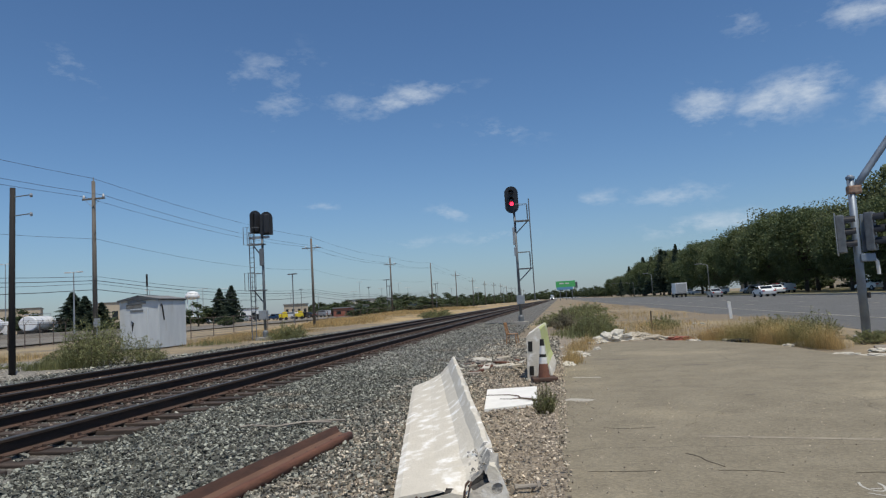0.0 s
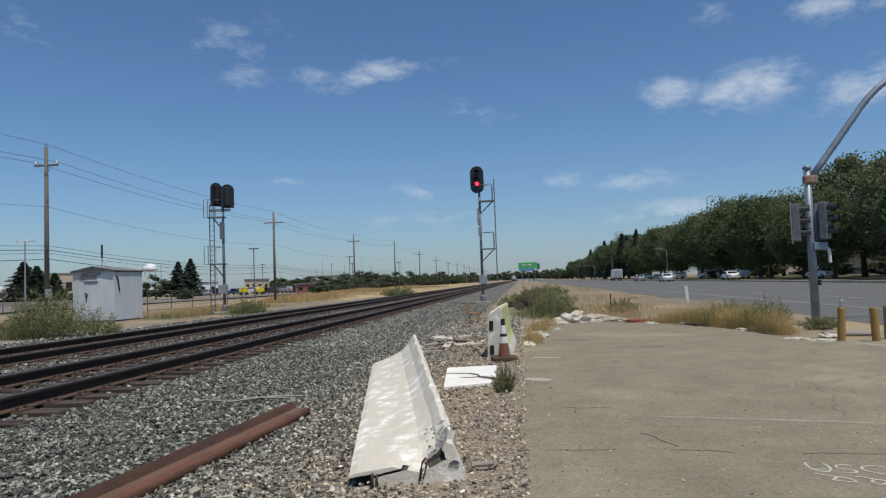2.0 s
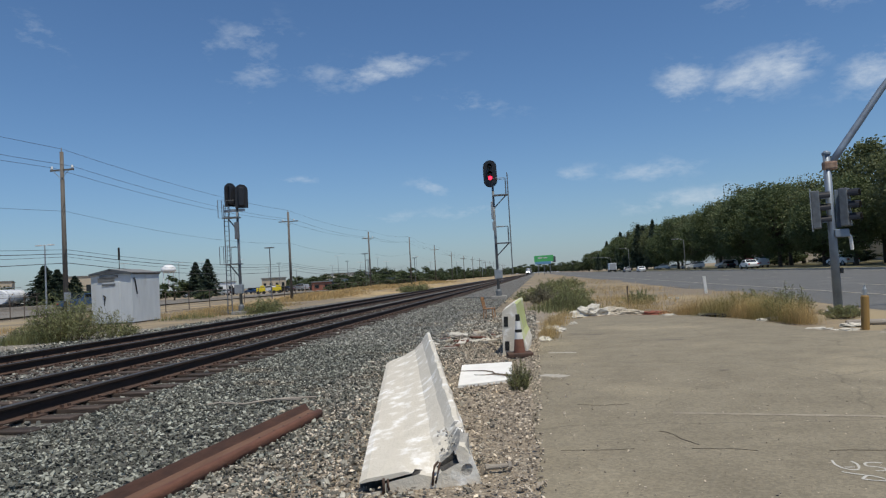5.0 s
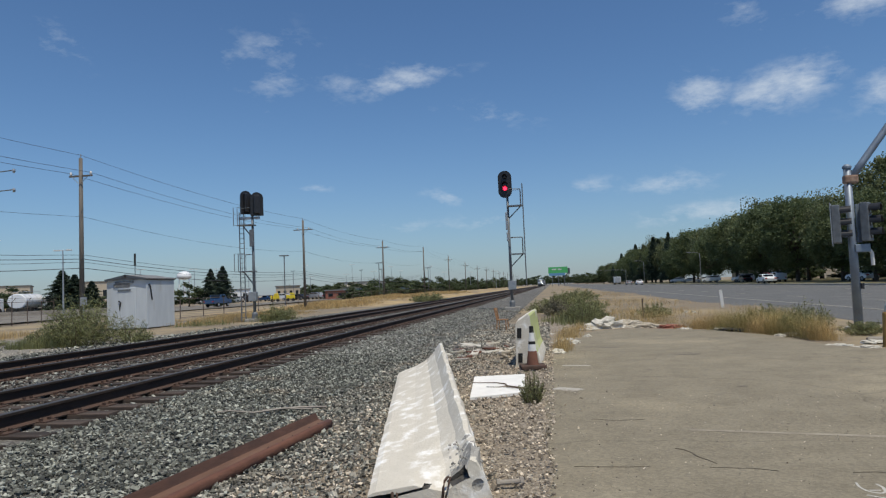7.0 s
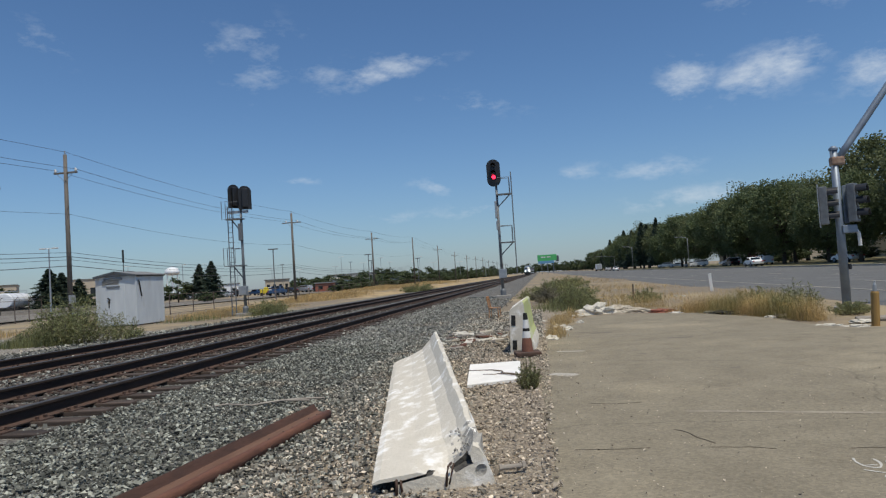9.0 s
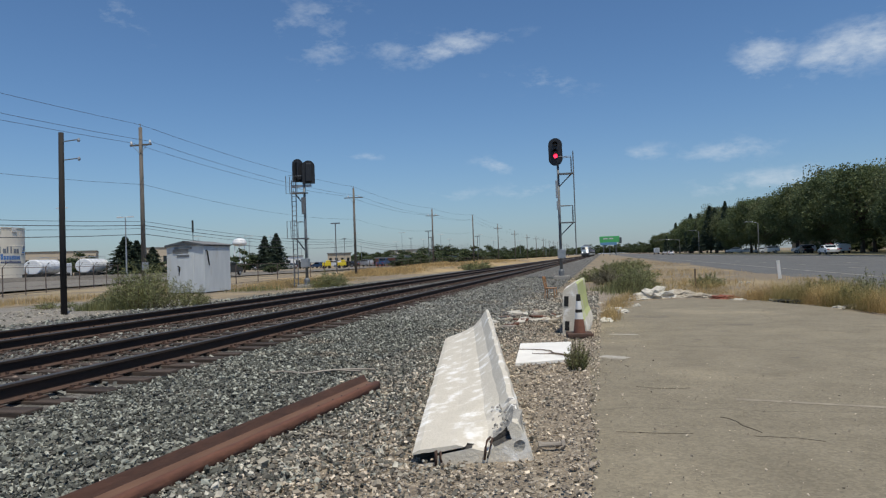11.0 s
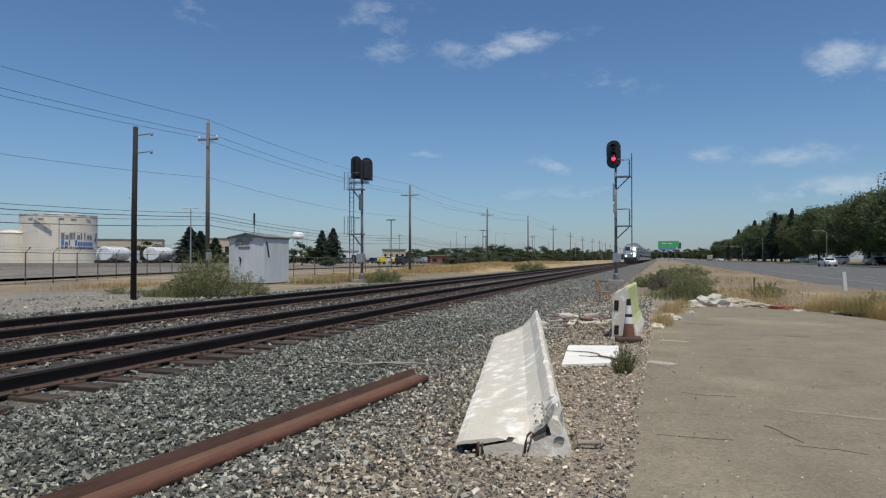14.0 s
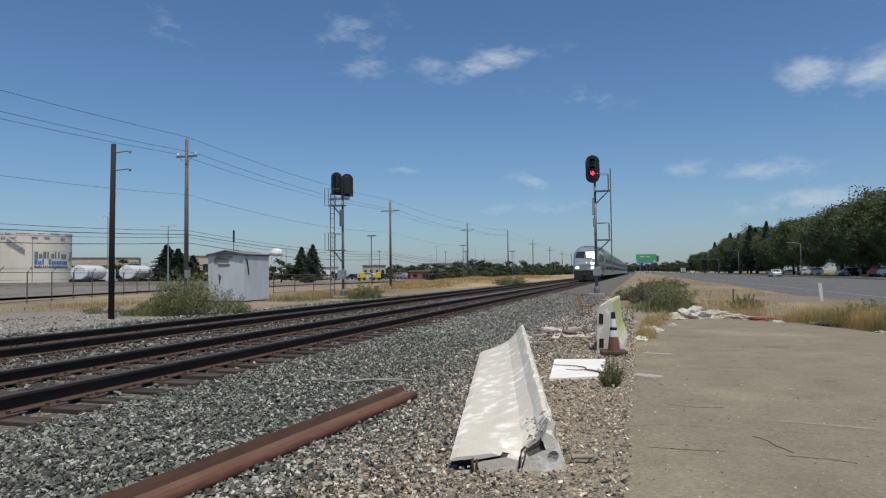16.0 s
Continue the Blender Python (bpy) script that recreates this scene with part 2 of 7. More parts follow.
M_STONE_BROWN = mat("rust_stained_stone", (0.135, 0.105, 0.082), (0.075, 0.06, 0.05), scale=9, rough=0.9, island=(0.45, 2.2), power=2.6)
M_PALE = ballast_mat("pale_gravel", (0.42, 0.39, 0.34), (0.22, 0.20, 0.17), (0.36, 0.315, 0.25), 0.7, 22.0)
M_STONE_WARM = mat("margin_stone", (0.46, 0.395, 0.31), (0.30, 0.25, 0.195), scale=9, rough=0.9, island=(0.5, 2.2), power=2.0)
M_LOT = asphalt_mat("worn_asphalt", (0.262, 0.226, 0.160), (0.205, 0.175, 0.122), (0.315, 0.268, 0.185))
M_ROAD = asphalt_mat("road_asphalt", (0.132, 0.132, 0.128), (0.106, 0.106, 0.103), (0.15, 0.146, 0.14), crack=False)
M_PAINT = mat("worn_white_paint", (0.52, 0.49, 0.43), (0.32, 0.285, 0.23), scale=14, rough=0.8, stains=(0.26, 0.225, 0.17), stain_scale=5, stain_at=0.5)
# Rust taken down to near black: shade below the rail head is painted in.
M_RAIL = mat("rusted_rail_shaded", (0.048, 0.028, 0.019), (0.022, 0.015, 0.011), scale=12, rough=0.95, bump=0.3, stretch=(1, 0.15, 1))
M_RAILTOP = mat("dull_rail_head", (0.10, 0.098, 0.10), (0.055, 0.052, 0.052), scale=6, rough=0.6, metal=0.4, stretch=(1, 0.05, 1))
M_RUST = mat("red_brown_rust", (0.165, 0.07, 0.042), (0.10, 0.042, 0.028), scale=9, rough=0.85, bump=0.35, stains=(0.22, 0.11, 0.07), stain_scale=2.0, stretch=(1, 0.3, 1))
M_TIE = mat("weathered_tie_wood", (0.085, 0.06, 0.046), (0.038, 0.029, 0.024), scale=8, rough=0.9, bump=0.6, stretch=(0.15, 2.0, 1), piece=0.3)
M_PLATE = mat("tie_plate_rust", (0.095, 0.052, 0.036), (0.055, 0.034, 0.025), scale=15, rough=0.85)
M_CONC_W = mat("white_painted_concrete", (0.69, 0.635, 0.54), (0.61, 0.56, 0.47), scale=5, rough=0.85, bump=0.35, bump_scale=40, stains=(0.93, 0.91, 0.87), stain_scale=5.0, stain_at=0.53, stretch=(1.0, 0.8, 1.0))
M_CONC = mat("bare_concrete", (0.40, 0.38, 0.34), (0.27, 0.255, 0.23), scale=12, rough=0.95, bump=0.8, bump_scale=30)
M_CONC_Y = mat("faded_yellow_green_paint", (0.47, 0.52, 0.16), (0.48, 0.50, 0.27), scale=4, rough=0.85, stains=(0.55, 0.53, 0.44), stain_scale=1.6, stain_at=0.55)
M_SLAB = mat("white_slab", (0.86, 0.84, 0.80), (0.74, 0.72, 0.68), scale=3, rough=0.8, stains=(0.5, 0.46, 0.4), stain_scale=1.5, stain_at=0.62)
# Near black for dark parts, and for the shade inside uncut holes.
M_DARK = mat("black_part_and_hole_shade", (0.02, 0.02, 0.02), rough=0.95)
M_STEEL = mat("galvanised_steel", (0.42, 0.44, 0.46), (0.31, 0.33, 0.35), scale=7, rough=0.5, metal=0.55)
M_STEEL_D = mat("dull_grey_steel", (0.20, 0.215, 0.23), (0.13, 0.14, 0.15), scale=7, rough=0.6, metal=0.3)
M_MASTBLUE = mat("grey_mast_paint", (0.24, 0.29, 0.35), (0.18, 0.21, 0.26), scale=3, rough=0.5, metal=0.35, stains=(0.22, 0.20, 0.19), stain_scale=1.2, stain_at=0.66)
M_BLACK = mat("black_signal_paint", (0.022, 0.023, 0.027), (0.014, 0.014, 0.016), scale=6, rough=0.45)
M_RED = mat("red_signal_lens", (0.6, 0.02, 0.04), rough=0.2, emit=((1.0, 0.03, 0.08), 2.6))
M_LENS = mat("dark_signal_lens", (0.03, 0.03, 0.035), rough=0.15)
M_HUT = mat("pale_hut_panel", (0.60, 0.635, 0.655), (0.52, 0.555, 0.58), scale=2.5, rough=0.6, stains=(0.48, 0.49, 0.48), stain_scale=1.3, stain_at=0.6, stretch=(1, 1, 0.25))
M_WOODPOLE = mat("weathered_pole_wood", (0.17, 0.152, 0.132), (0.10, 0.09, 0.08), scale=10, rough=0.9, bump=0.4, stretch=(2, 2, 0.12))
M_DARKPOLE = mat("creosoted_pole_wood", (0.024, 0.021, 0.02), (0.013, 0.012, 0.012), scale=10, rough=0.85, bump=0.4, stretch=(2, 2, 0.12))
M_WIRE = mat("aged_wire", (0.05, 0.055, 0.065), rough=0.6)
M_FENCE = mat("rusty_fence_steel", (0.16, 0.12, 0.10), (0.10, 0.08, 0.07), scale=8, rough=0.8, metal=0.2)
M_TANK = mat("cream_tank_paint", (0.77, 0.70, 0.585), (0.71, 0.645, 0.535), scale=0.6, rough=0.6, stains=(0.66, 0.61, 0.52), stain_scale=0.4, stain_at=0.6, stretch=(1, 1, 0.2))
M_WHITE = mat("white_vehicle_paint", (0.80, 0.81, 0.82), (0.74, 0.75, 0.77), scale=2, rough=0.35)
M_BLUE = mat("blue_sign_paint", (0.09, 0.22, 0.50), rough=0.5)
M_GREYTXT = mat("grey_sign_paint", (0.20, 0.22, 0.25), rough=0.5)
M_GLASS = mat("dark_vehicle_glass", (0.02, 0.025, 0.03), rough=0.08)
M_TYRE = mat("black_tyre", (0.02, 0.02, 0.02), rough=0.8)
M_BEIGE = mat("beige_wall", (0.52, 0.44, 0.34), (0.46, 0.39, 0.30), scale=0.4, rough=0.9)
M_ROOFGREY = mat("grey_roof", (0.22, 0.22, 0.22), rough=0.8)
M_BARK = mat("grey_brown_bark", (0.12, 0.095, 0.075), (0.06, 0.05, 0.04), scale=6, rough=0.95, bump=0.6)
M_LEAF = leaf_mat("broad_leaf_green", (0.150, 0.185, 0.086), (0.108, 0.138, 0.064), 0.8, 1.2, 0.38)
M_LEAF2 = leaf_mat("olive_leaf_green", (0.172, 0.192, 0.094), (0.128, 0.15, 0.072), 0.8, 1.2, 0.38)
M_LEAF3 = leaf_mat("dark_leaf_green", (0.098, 0.122, 0.058), (0.066, 0.086, 0.040), 0.75, 1.25)
M_CONIFER = leaf_mat("conifer_green", (0.078, 0.105, 0.072), (0.046, 0.066, 0.046))
M_WEED = leaf_mat("weed_green", (0.29, 0.29, 0.14), (0.185, 0.20, 0.09), 0.6, 1.35, 0.4)
M_WEEDG = leaf_mat("grey_green_brush", (0.24, 0.215, 0.145), (0.13, 0.12, 0.08))
M_STRAW = leaf_mat("dry_straw", (0.62, 0.45, 0.21), (0.44, 0.32, 0.155), 0.6, 1.35, 0.45)
M_TWIG = mat("dry_twig", (0.16, 0.115, 0.08), (0.09, 0.065, 0.05), scale=10, rough=0.9)
M_YELLOW = mat("yellow_machine_paint", (0.75, 0.58, 0.03), rough=0.5)
M_REDSHED = mat("red_brown_panel", (0.33, 0.12, 0.08), (0.26, 0.09, 0.06), scale=1, rough=0.8)
M_ORANGE = mat("faded_orange_rubber", (0.22, 0.092, 0.058), (0.15, 0.065, 0.042), scale=8, rough=0.8)
M_BAND = mat("white_reflective_band", (0.75, 0.74, 0.72), (0.6, 0.59, 0.57), scale=9, rough=0.5)
M_CHAIR = mat("varnished_chair_wood", (0.42, 0.21, 0.085), (0.30, 0.15, 0.06), scale=9, rough=0.5, stretch=(1, 1, 0.2))
M_BOLLARD = mat("yellow_brown_wood", (0.36, 0.22, 0.07), (0.27, 0.16, 0.05), scale=8, rough=0.8, stretch=(2, 2, 0.3))
M_TRASH = mat("dusty_white_plastic", (0.62, 0.585, 0.51), (0.46, 0.42, 0.35), scale=6, rough=0.7)
M_BOARD = mat("grey_weathered_board", (0.36, 0.32, 0.27), (0.24, 0.21, 0.18), scale=6, rough=0.9, stretch=(0.2, 2, 1))
M_RUBBLE = mat("tan_rubble", (0.50, 0.44, 0.35), (0.36, 0.31, 0.24), scale=6, rough=0.95)
M_GREEN = mat("bright_green_panel", (0.10, 0.50, 0.16), (0.085, 0.44, 0.14), scale=0.6, rough=0.6)
M_BBLUE = mat("pale_blue_panel", (0.16, 0.36, 0.58), rough=0.6)
M_SILVER = mat("silver_car_body", (0.36, 0.385, 0.39), (0.30, 0.32, 0.33), scale=0.8, rough=0.45, metal=0.3, stretch=(1, 0.1, 1))
M_LOCO = mat("silver_blue_loco_paint", (0.33, 0.37, 0.41), (0.27, 0.31, 0.34), scale=0.8, rough=0.2, metal=0.35)
M_LOCOROOF = mat("dark_grey_roof", (0.10, 0.11, 0.12), (0.07, 0.08, 0.09), scale=2, rough=0.6)
M_UNDER = mat("sooty_running_gear", (0.035, 0.034, 0.033), (0.022, 0.021, 0.02), scale=4, rough=0.8)
M_NAVY = mat("navy_stripe", (0.03, 0.06, 0.17), rough=0.4)
M_REDSTR = mat("red_stripe", (0.50, 0.03, 0.04), rough=0.4)
M_HEAD = mat("lit_headlamp", (1, 1, 1), rough=0.2, emit=((1.0, 0.96, 0.88), 60.0))
M_DKBLUE = mat("dark_blue_car_paint", (0.04, 0.10, 0.22), rough=0.3)
M_DKCAR = mat("dark_car_paint", (0.03, 0.032, 0.036), rough=0.3)
M_SILCAR = mat("silver_car_paint", (0.55, 0.56, 0.57), rough=0.3, metal=0.4)


# ---- building tools ----
def part(name, bm, material, parent=None, label="", smooth=False):
    me = bpy.data.meshes.new(name)
    bm.normal_update()
    bm.to_mesh(me)
    bm.free()
    for m in material if isinstance(material, (list, tuple)) else [material]:
        me.materials.append(m)
    if smooth:
        me.polygons.foreach_set("use_smooth", [True] * len(me.polygons))
    ob = new(name, me)
    if parent is not None:
        ob.parent = parent
    if label:
        ob["label"] = label
    return ob


def thing(name, m, label, category, group="", kind=""):
    ob = new(name)
    ob.empty_display_size = 0.3
    ob.matrix_basis = m
    return tagged(ob, label, category, group, kind)


def box(bm, c, s, rz=0.0, bevel=0.0, rx=0.0, ry=0.0):
    r = bmesh.ops.create_cube(bm, size=1.0, matrix=pose(*c, rx, ry, rz) @ Matrix.Diagonal((*s, 1)))
    if bevel:
        es = list({e for v in r["verts"] for e in v.link_edges})
        bmesh.ops.bevel(bm, geom=es, offset=bevel, segments=2, affect="EDGES", profile=0.6)
    return bm


def tube(bm, pts, r, n=8, cap=True):
    """A round bar along pts; r: one radius or one for each point."""
    pts = [Vector(p) for p in pts]
    rs = r if isinstance(r, (list, tuple)) else [r] * len(pts)
    rings = []
    for i, p in enumerate(pts):
        d = (pts[min(i + 1, len(pts) - 1)] - pts[max(i - 1, 0)]).normalized()
        a = d.cross(Vector((0, 0, 1)) if abs(d.z) < 0.9 else Vector((1, 0, 0))).normalized()
        b = d.cross(a)
        rings.append([bm.verts.new(p + (a * math.cos(2 * math.pi * k / n) + b * math.sin(2 * math.pi * k / n)) * rs[i]) for k in range(n)])
    for q, w in zip(rings, rings[1:]):
        for k in range(n):
            bm.faces.new((q[k], q[(k + 1) % n], w[(k + 1) % n], w[k]))
    if cap:
        bm.faces.new(rings[0][::-1])
        bm.faces.new(rings[-1])
    return bm


def loft(bm, sections, cap=True):
    """Skin between closed sections with as many points each."""
    rings = [[bm.verts.new(p) for p in s] for s in sections]
    n = len(rings[0])
    for q, w in zip(rings, rings[1:]):
        for k in range(n):
            bm.faces.new((q[k], q[(k + 1) % n], w[(k + 1) % n], w[k]))
    if cap:
        bm.faces.new(rings[0][::-1])
        bm.faces.new(rings[-1])
    bmesh.ops.recalc_face_normals(bm, faces=bm.faces[:])
    return bm


def lathe(bm, prof, n=24, at=(0, 0, 0)):
    rings = [[bm.verts.new((at[0] + r * math.cos(2 * math.pi * k / n), at[1] + r * math.sin(2 * math.pi * k / n), at[2] + z)) for k in range(n)] for r, z in prof]
    for q, w in zip(rings, rings[1:]):
        for k in range(n):
            bm.faces.new((q[k], q[(k + 1) % n], w[(k + 1) % n], w[k]))
    bm.faces.new(rings[0][::-1])
    bm.faces.new(rings[-1])
    return bm


def B():
    return bmesh.new()


def raw_mesh(name, verts, faces, material, parent=None, kind="", label="", category=""):
    """A mesh from arrays of equal-sized faces."""
    me = bpy.data.meshes.new(name)
    k = faces.shape[1]
    me.vertices.add(len(verts))
    me.vertices.foreach_set("co", np.asarray(verts, dtype=np.float32).ravel())
    me.loops.add(faces.size)
    me.loops.foreach_set("vertex_index", faces.astype(np.int32).ravel())
    me.polygons.add(len(faces))
    me.polygons.foreach_set("loop_start", np.arange(0, faces.size, k, dtype=np.int32))
    me.polygons.foreach_set("use_smooth", np.zeros(len(faces), dtype=bool))
    me.update(calc_edges=True)
    me.materials.append(material)
    ob = new(name, me)
    if parent is not None:
        ob.parent = parent
    return tagged(ob, label, category, "", kind)


RNG = np.random.default_rng(7)


def quads(centres, size, flat=0.0, aspect=0.55):
    """A leaf-shaped quad at each centre, turned at random; flat pulls them towards level."""
    n = len(centres)
    a = RNG.normal(size=(n, 3))
    a[:, 2] *= 1 - flat
    a /= np.linalg.norm(a, axis=1)[:, None]
    b = np.cross(a, RNG.normal(size=(n, 3)))
    b /= np.linalg.norm(b, axis=1)[:, None]
    s = (size * RNG.uniform(0.6, 1.4, n))[:, None]
    v = np.stack([centres - a * s, centres + b * s * aspect, centres + a * s, centres - b * s * aspect], 1).reshape(-1, 3)
    return v, np.arange(4 * n).reshape(n, 4)


def blades(name, spots, n, h, w, material, label, category="grass", lean=0.35, ground=None):
    """Tufts of thin bent blades; spots: x, y, rx, ry and weight."""
    wts = np.array([s[4] for s in spots], float)
    pick = RNG.choice(len(spots), n, p=wts / wts.sum())
    sp = np.array(spots)[pick]
    ang, rad = RNG.uniform(0, 2 * np.pi, n), np.sqrt(RNG.uniform(0, 1, n)) * RNG.uniform(0.5, 1.0, n)
    clump = RNG.normal(0, 0.06, (n, 2))
    x, y = sp[:, 0] + np.cos(ang) * rad * sp[:, 2] + clump[:, 0], sp[:, 1] + np.sin(ang) * rad * sp[:, 3] + clump[:, 1]
    hh = h * RNG.uniform(0.35, 1.15, n) * (1.15 - 0.6 * rad)
    d = RNG.uniform(0, 2 * np.pi, n)
    l = RNG.uniform(0.05, lean, n) * hh
    z0 = np.array([ground(a, b) for a, b in zip(x, y)]) if ground else np.full(n, -0.04)
    base = np.stack([x, y, z0], 1)
    side = np.stack([-np.sin(d), np.cos(d), 0 * d], 1) * w * RNG.uniform(0.6, 1.4, n)[:, None]
    mid = base + np.stack([np.cos(d) * l * 0.3, np.sin(d) * l * 0.3, hh * 0.6], 1)
    tip = base + np.stack([np.cos(d) * l, np.sin(d) * l, hh], 1)
    v = np.stack([base - side, base + side, mid + side * 0.7, mid - side * 0.7, tip + side * 0.15, tip - side * 0.15], 1).reshape(-1, 3)
    i = np.arange(n)[:, None] * 6
    f = np.concatenate([i + np.array([[0, 1, 2, 3]]), i + np.array([[3, 2, 4, 5]])])
    return raw_mesh(name, v, f, material, kind="stuff", label=label, category=category)


def stones(name, n, where, size, material, label):
    """Angular stones: eight-cornered splinters, each squeezed, skewed and turned."""
    iv = np.array([(x, y, z) for x in (-1, 1) for y in (-1, 1) for z in (-1, 1)]) * 0.6
    tri = [(0, 1, 3), (0, 3, 2), (4, 6, 7), (4, 7, 5), (0, 4, 5), (0, 5, 1), (2, 3, 7), (2, 7, 6), (0, 2, 6), (0, 6, 4), (1, 5, 7), (1, 7, 3)]
    p = where(n)
    n = len(p)
    s = size * np.exp(RNG.normal(0, 0.32, n))
    sq = RNG.uniform((0.9, 0.6, 0.4), (1.6, 1.1, 0.85), (n, 3))
    v = (iv[None] + RNG.uniform(-0.33, 0.33, (n, 8, 3))) * sq[:, None, :]
    q = RNG.normal(size=(n, 4))
    q /= np.linalg.norm(q, axis=1)[:, None]
    a, b, c, d = q.T
    R = np.stack([1 - 2 * (c * c + d * d), 2 * (b * c - a * d), 2 * (b * d + a * c), 2 * (b * c + a * d), 1 - 2 * (b * b + d * d), 2 * (c * d - a * b),
                  2 * (b * d - a * c), 2 * (c * d + a * b), 1 - 2 * (b * b + c * c)], 1).reshape(n, 3, 3)
    v = np.einsum("nij,nkj->nki", R, v) * s[:, None, None] * 0.5
    v[:, :, 2] *= 0.8
    v += p[:, None, :]
    f = (np.array(tri)[None] + (np.arange(n) * 8)[:, None, None]).reshape(-1, 3)
    return raw_mesh(name, v.reshape(-1, 3), f, material, kind="stuff", label=label, category="gravel")


M_SAND = mat("golden_sand_and_straw", (0.50, 0.37, 0.19), (0.27, 0.19, 0.10), scale=0.9, rough=0.95, bump=0.8, bump_scale=9, stains=(0.24, 0.18, 0.105), stain_scale=0.22, stain_at=0.5, detail=9.0)
M_FADED = mat("faded_line_paint", (0.36, 0.315, 0.24), (0.27, 0.232, 0.174), scale=7, rough=0.85, stains=(0.25, 0.214, 0.16), stain_scale=3, stain_at=0.48)
M_WIND = mat("cab_windscreen", (0.03, 0.035, 0.04), rough=0.15)
# Concrete much darker than the bare one, for walls of the carved sockets.
M_SOCKET_DARK = mat("dark_broken_concrete", (0.10, 0.092, 0.08), (0.05, 0.046, 0.042), scale=14, rough=0.95, bump=0.7, bump_scale=40)
# Two rusts of the loose rail: web lightened as if sunlit, foot darkened as shaded.
M_WEB_LIT = mat("sunlit_web_rust", (0.165, 0.09, 0.058), (0.12, 0.062, 0.04), scale=9, rough=0.85, bump=0.3, stains=(0.20, 0.12, 0.08), stain_scale=1.6, stretch=(1, 0.2, 1))
M_FOOTRUST_SHADED = mat("shaded_foot_rust", (0.085, 0.040, 0.027), (0.052, 0.027, 0.020), scale=10, rough=0.9, bump=0.35, stretch=(1, 0.25, 1))
M_OLIVE = leaf_mat("half_dry_grass", (0.44, 0.36, 0.16), (0.30, 0.26, 0.11), 0.6, 1.3, 0.45)


# ---- ground, ballast, asphalt, road ----
RAIL_Z = 0.32
NEAR_C, FAR_C = -6.43, -10.13


def ground():
    bm = B()
    xs = [-3000, -600, -200, -90, -60, -45, -36, -30, -26, -22, -19, -17, -15.5, -13, 0, 2, 4, 6, 8, 10, 12, 31, 33, 40, 60, 150, 600, 3000]
    ys = [-400, -60, -20, 0, 8, 12, 15, 18, 21, 24, 27, 30, 34, 38, 42, 47, 53, 60, 68, 78, 90, 110, 140, 180, 240, 320, 450, 700, 1200, 4500]
    grid = []
    for y in ys:
        row = []
        for x in xs:
            z = -0.05
            if -70 < x < -15 and 0 < y < 300:
                z += 0.12 * noise.noise((x * 0.07, y * 0.05, 1.0))
            if -32 < x < -18 and y > 62:  # the sandy bank beyond the tracks
                z += 0.45 * min(1, (y - 60) / 25) * (1 + 0.5 * noise.noise((x * 0.1, y * 0.06, 3.0)))
            if 1 < x < 11 and y > 20:
                z += 0.10 * max(0, noise.noise((x * 0.3, y * 0.2, 5.0)))
            row.append(bm.verts.new((x, y, z)))
        grid.append(row)
    for r0, r1 in zip(grid, grid[1:]):
        for a, b, c, d in zip(r0, r0[1:], r1[1:], r1):
            bm.faces.new((a, b, c, d))
    tagged(part("ground", bm, M_GROUND, smooth=True), "dry tan dirt ground with straw-coloured grass", "ground", kind="structure")


def strip(name, prof, y0, y1, material, label, category, wob=0.0, step=6.0, rise=0.0):
    """A long bed: its cross-section (x, z) carried along y."""
    bm = B()
    n = int((y1 - y0) / step)
    rows = []
    for i in range(n + 1):
        t = i / n
        y = y0 + (y1 - y0) * (t * t if y1 > 200 else t)
        k = min(1.0, max(0.0, (y - y0) / rise)) if rise else 1.0
        k = k * k * (3 - 2 * k)
        rows.append([bm.verts.new((x + wob * noise.noise((x * 0.4, y * 0.5, 0.0)), y, (z + 0.12) * k * (1 + 0.5 * noise.noise((x * 0.3, y * 0.21, 7.0))) - 0.12 if rise else z)) for x, z in prof])
    for a, b in zip(rows, rows[1:]):
        for k in range(len(prof) - 1):
            bm.faces.new((a[k], a[k + 1], b[k + 1], b[k]))
    return tagged(part(name, bm, material), label, category, kind="structure")


def outline_slab(name, pts, z, depth, material, label, rough_edge=0.06):
    bm = B()
    dense = []
    for (x0, y0), (x1, y1) in zip(pts, pts[1:] + pts[:1]):
        k = max(1, int(math.hypot(x1 - x0, y1 - y0) / 0.35)) if abs(x0) < 12 and abs(x1) < 12 and max(y0, y1) > 0 else 1
        for i in range(k):
            x, y = x0 + (x1 - x0) * i / k, y0 + (y1 - y0) * i / k
            dense.append((x + rough_edge * noise.noise((x * 3, y * 3, 0.0)), y + rough_edge * noise.noise((x * 3, y * 3, 9.0)), z))
    f = bm.faces.new([bm.verts.new(p) for p in dense])
    if f.normal.z < 0:
        f.normal_flip()
    bm.normal_update()
    if bm.faces[:][0].normal.z < 0:
        bmesh.ops.reverse_faces(bm, faces=bm.faces[:])
    r = bmesh.ops.extrude_face_region(bm, geom=bm.faces[:])
    for v in [g for g in r["geom"] if isinstance(g, bmesh.types.BMVert)]:
        v.co.z = z
    for v in bm.verts:
        if v not in r["geom"]:
            v.co.z = z - depth
    bmesh.ops.recalc_face_normals(bm, faces=bm.faces[:])
    bmesh.ops.triangulate(bm, faces=bm.faces[:])
    return tagged(part(name, bm, material), label, "pavement", kind="structure")


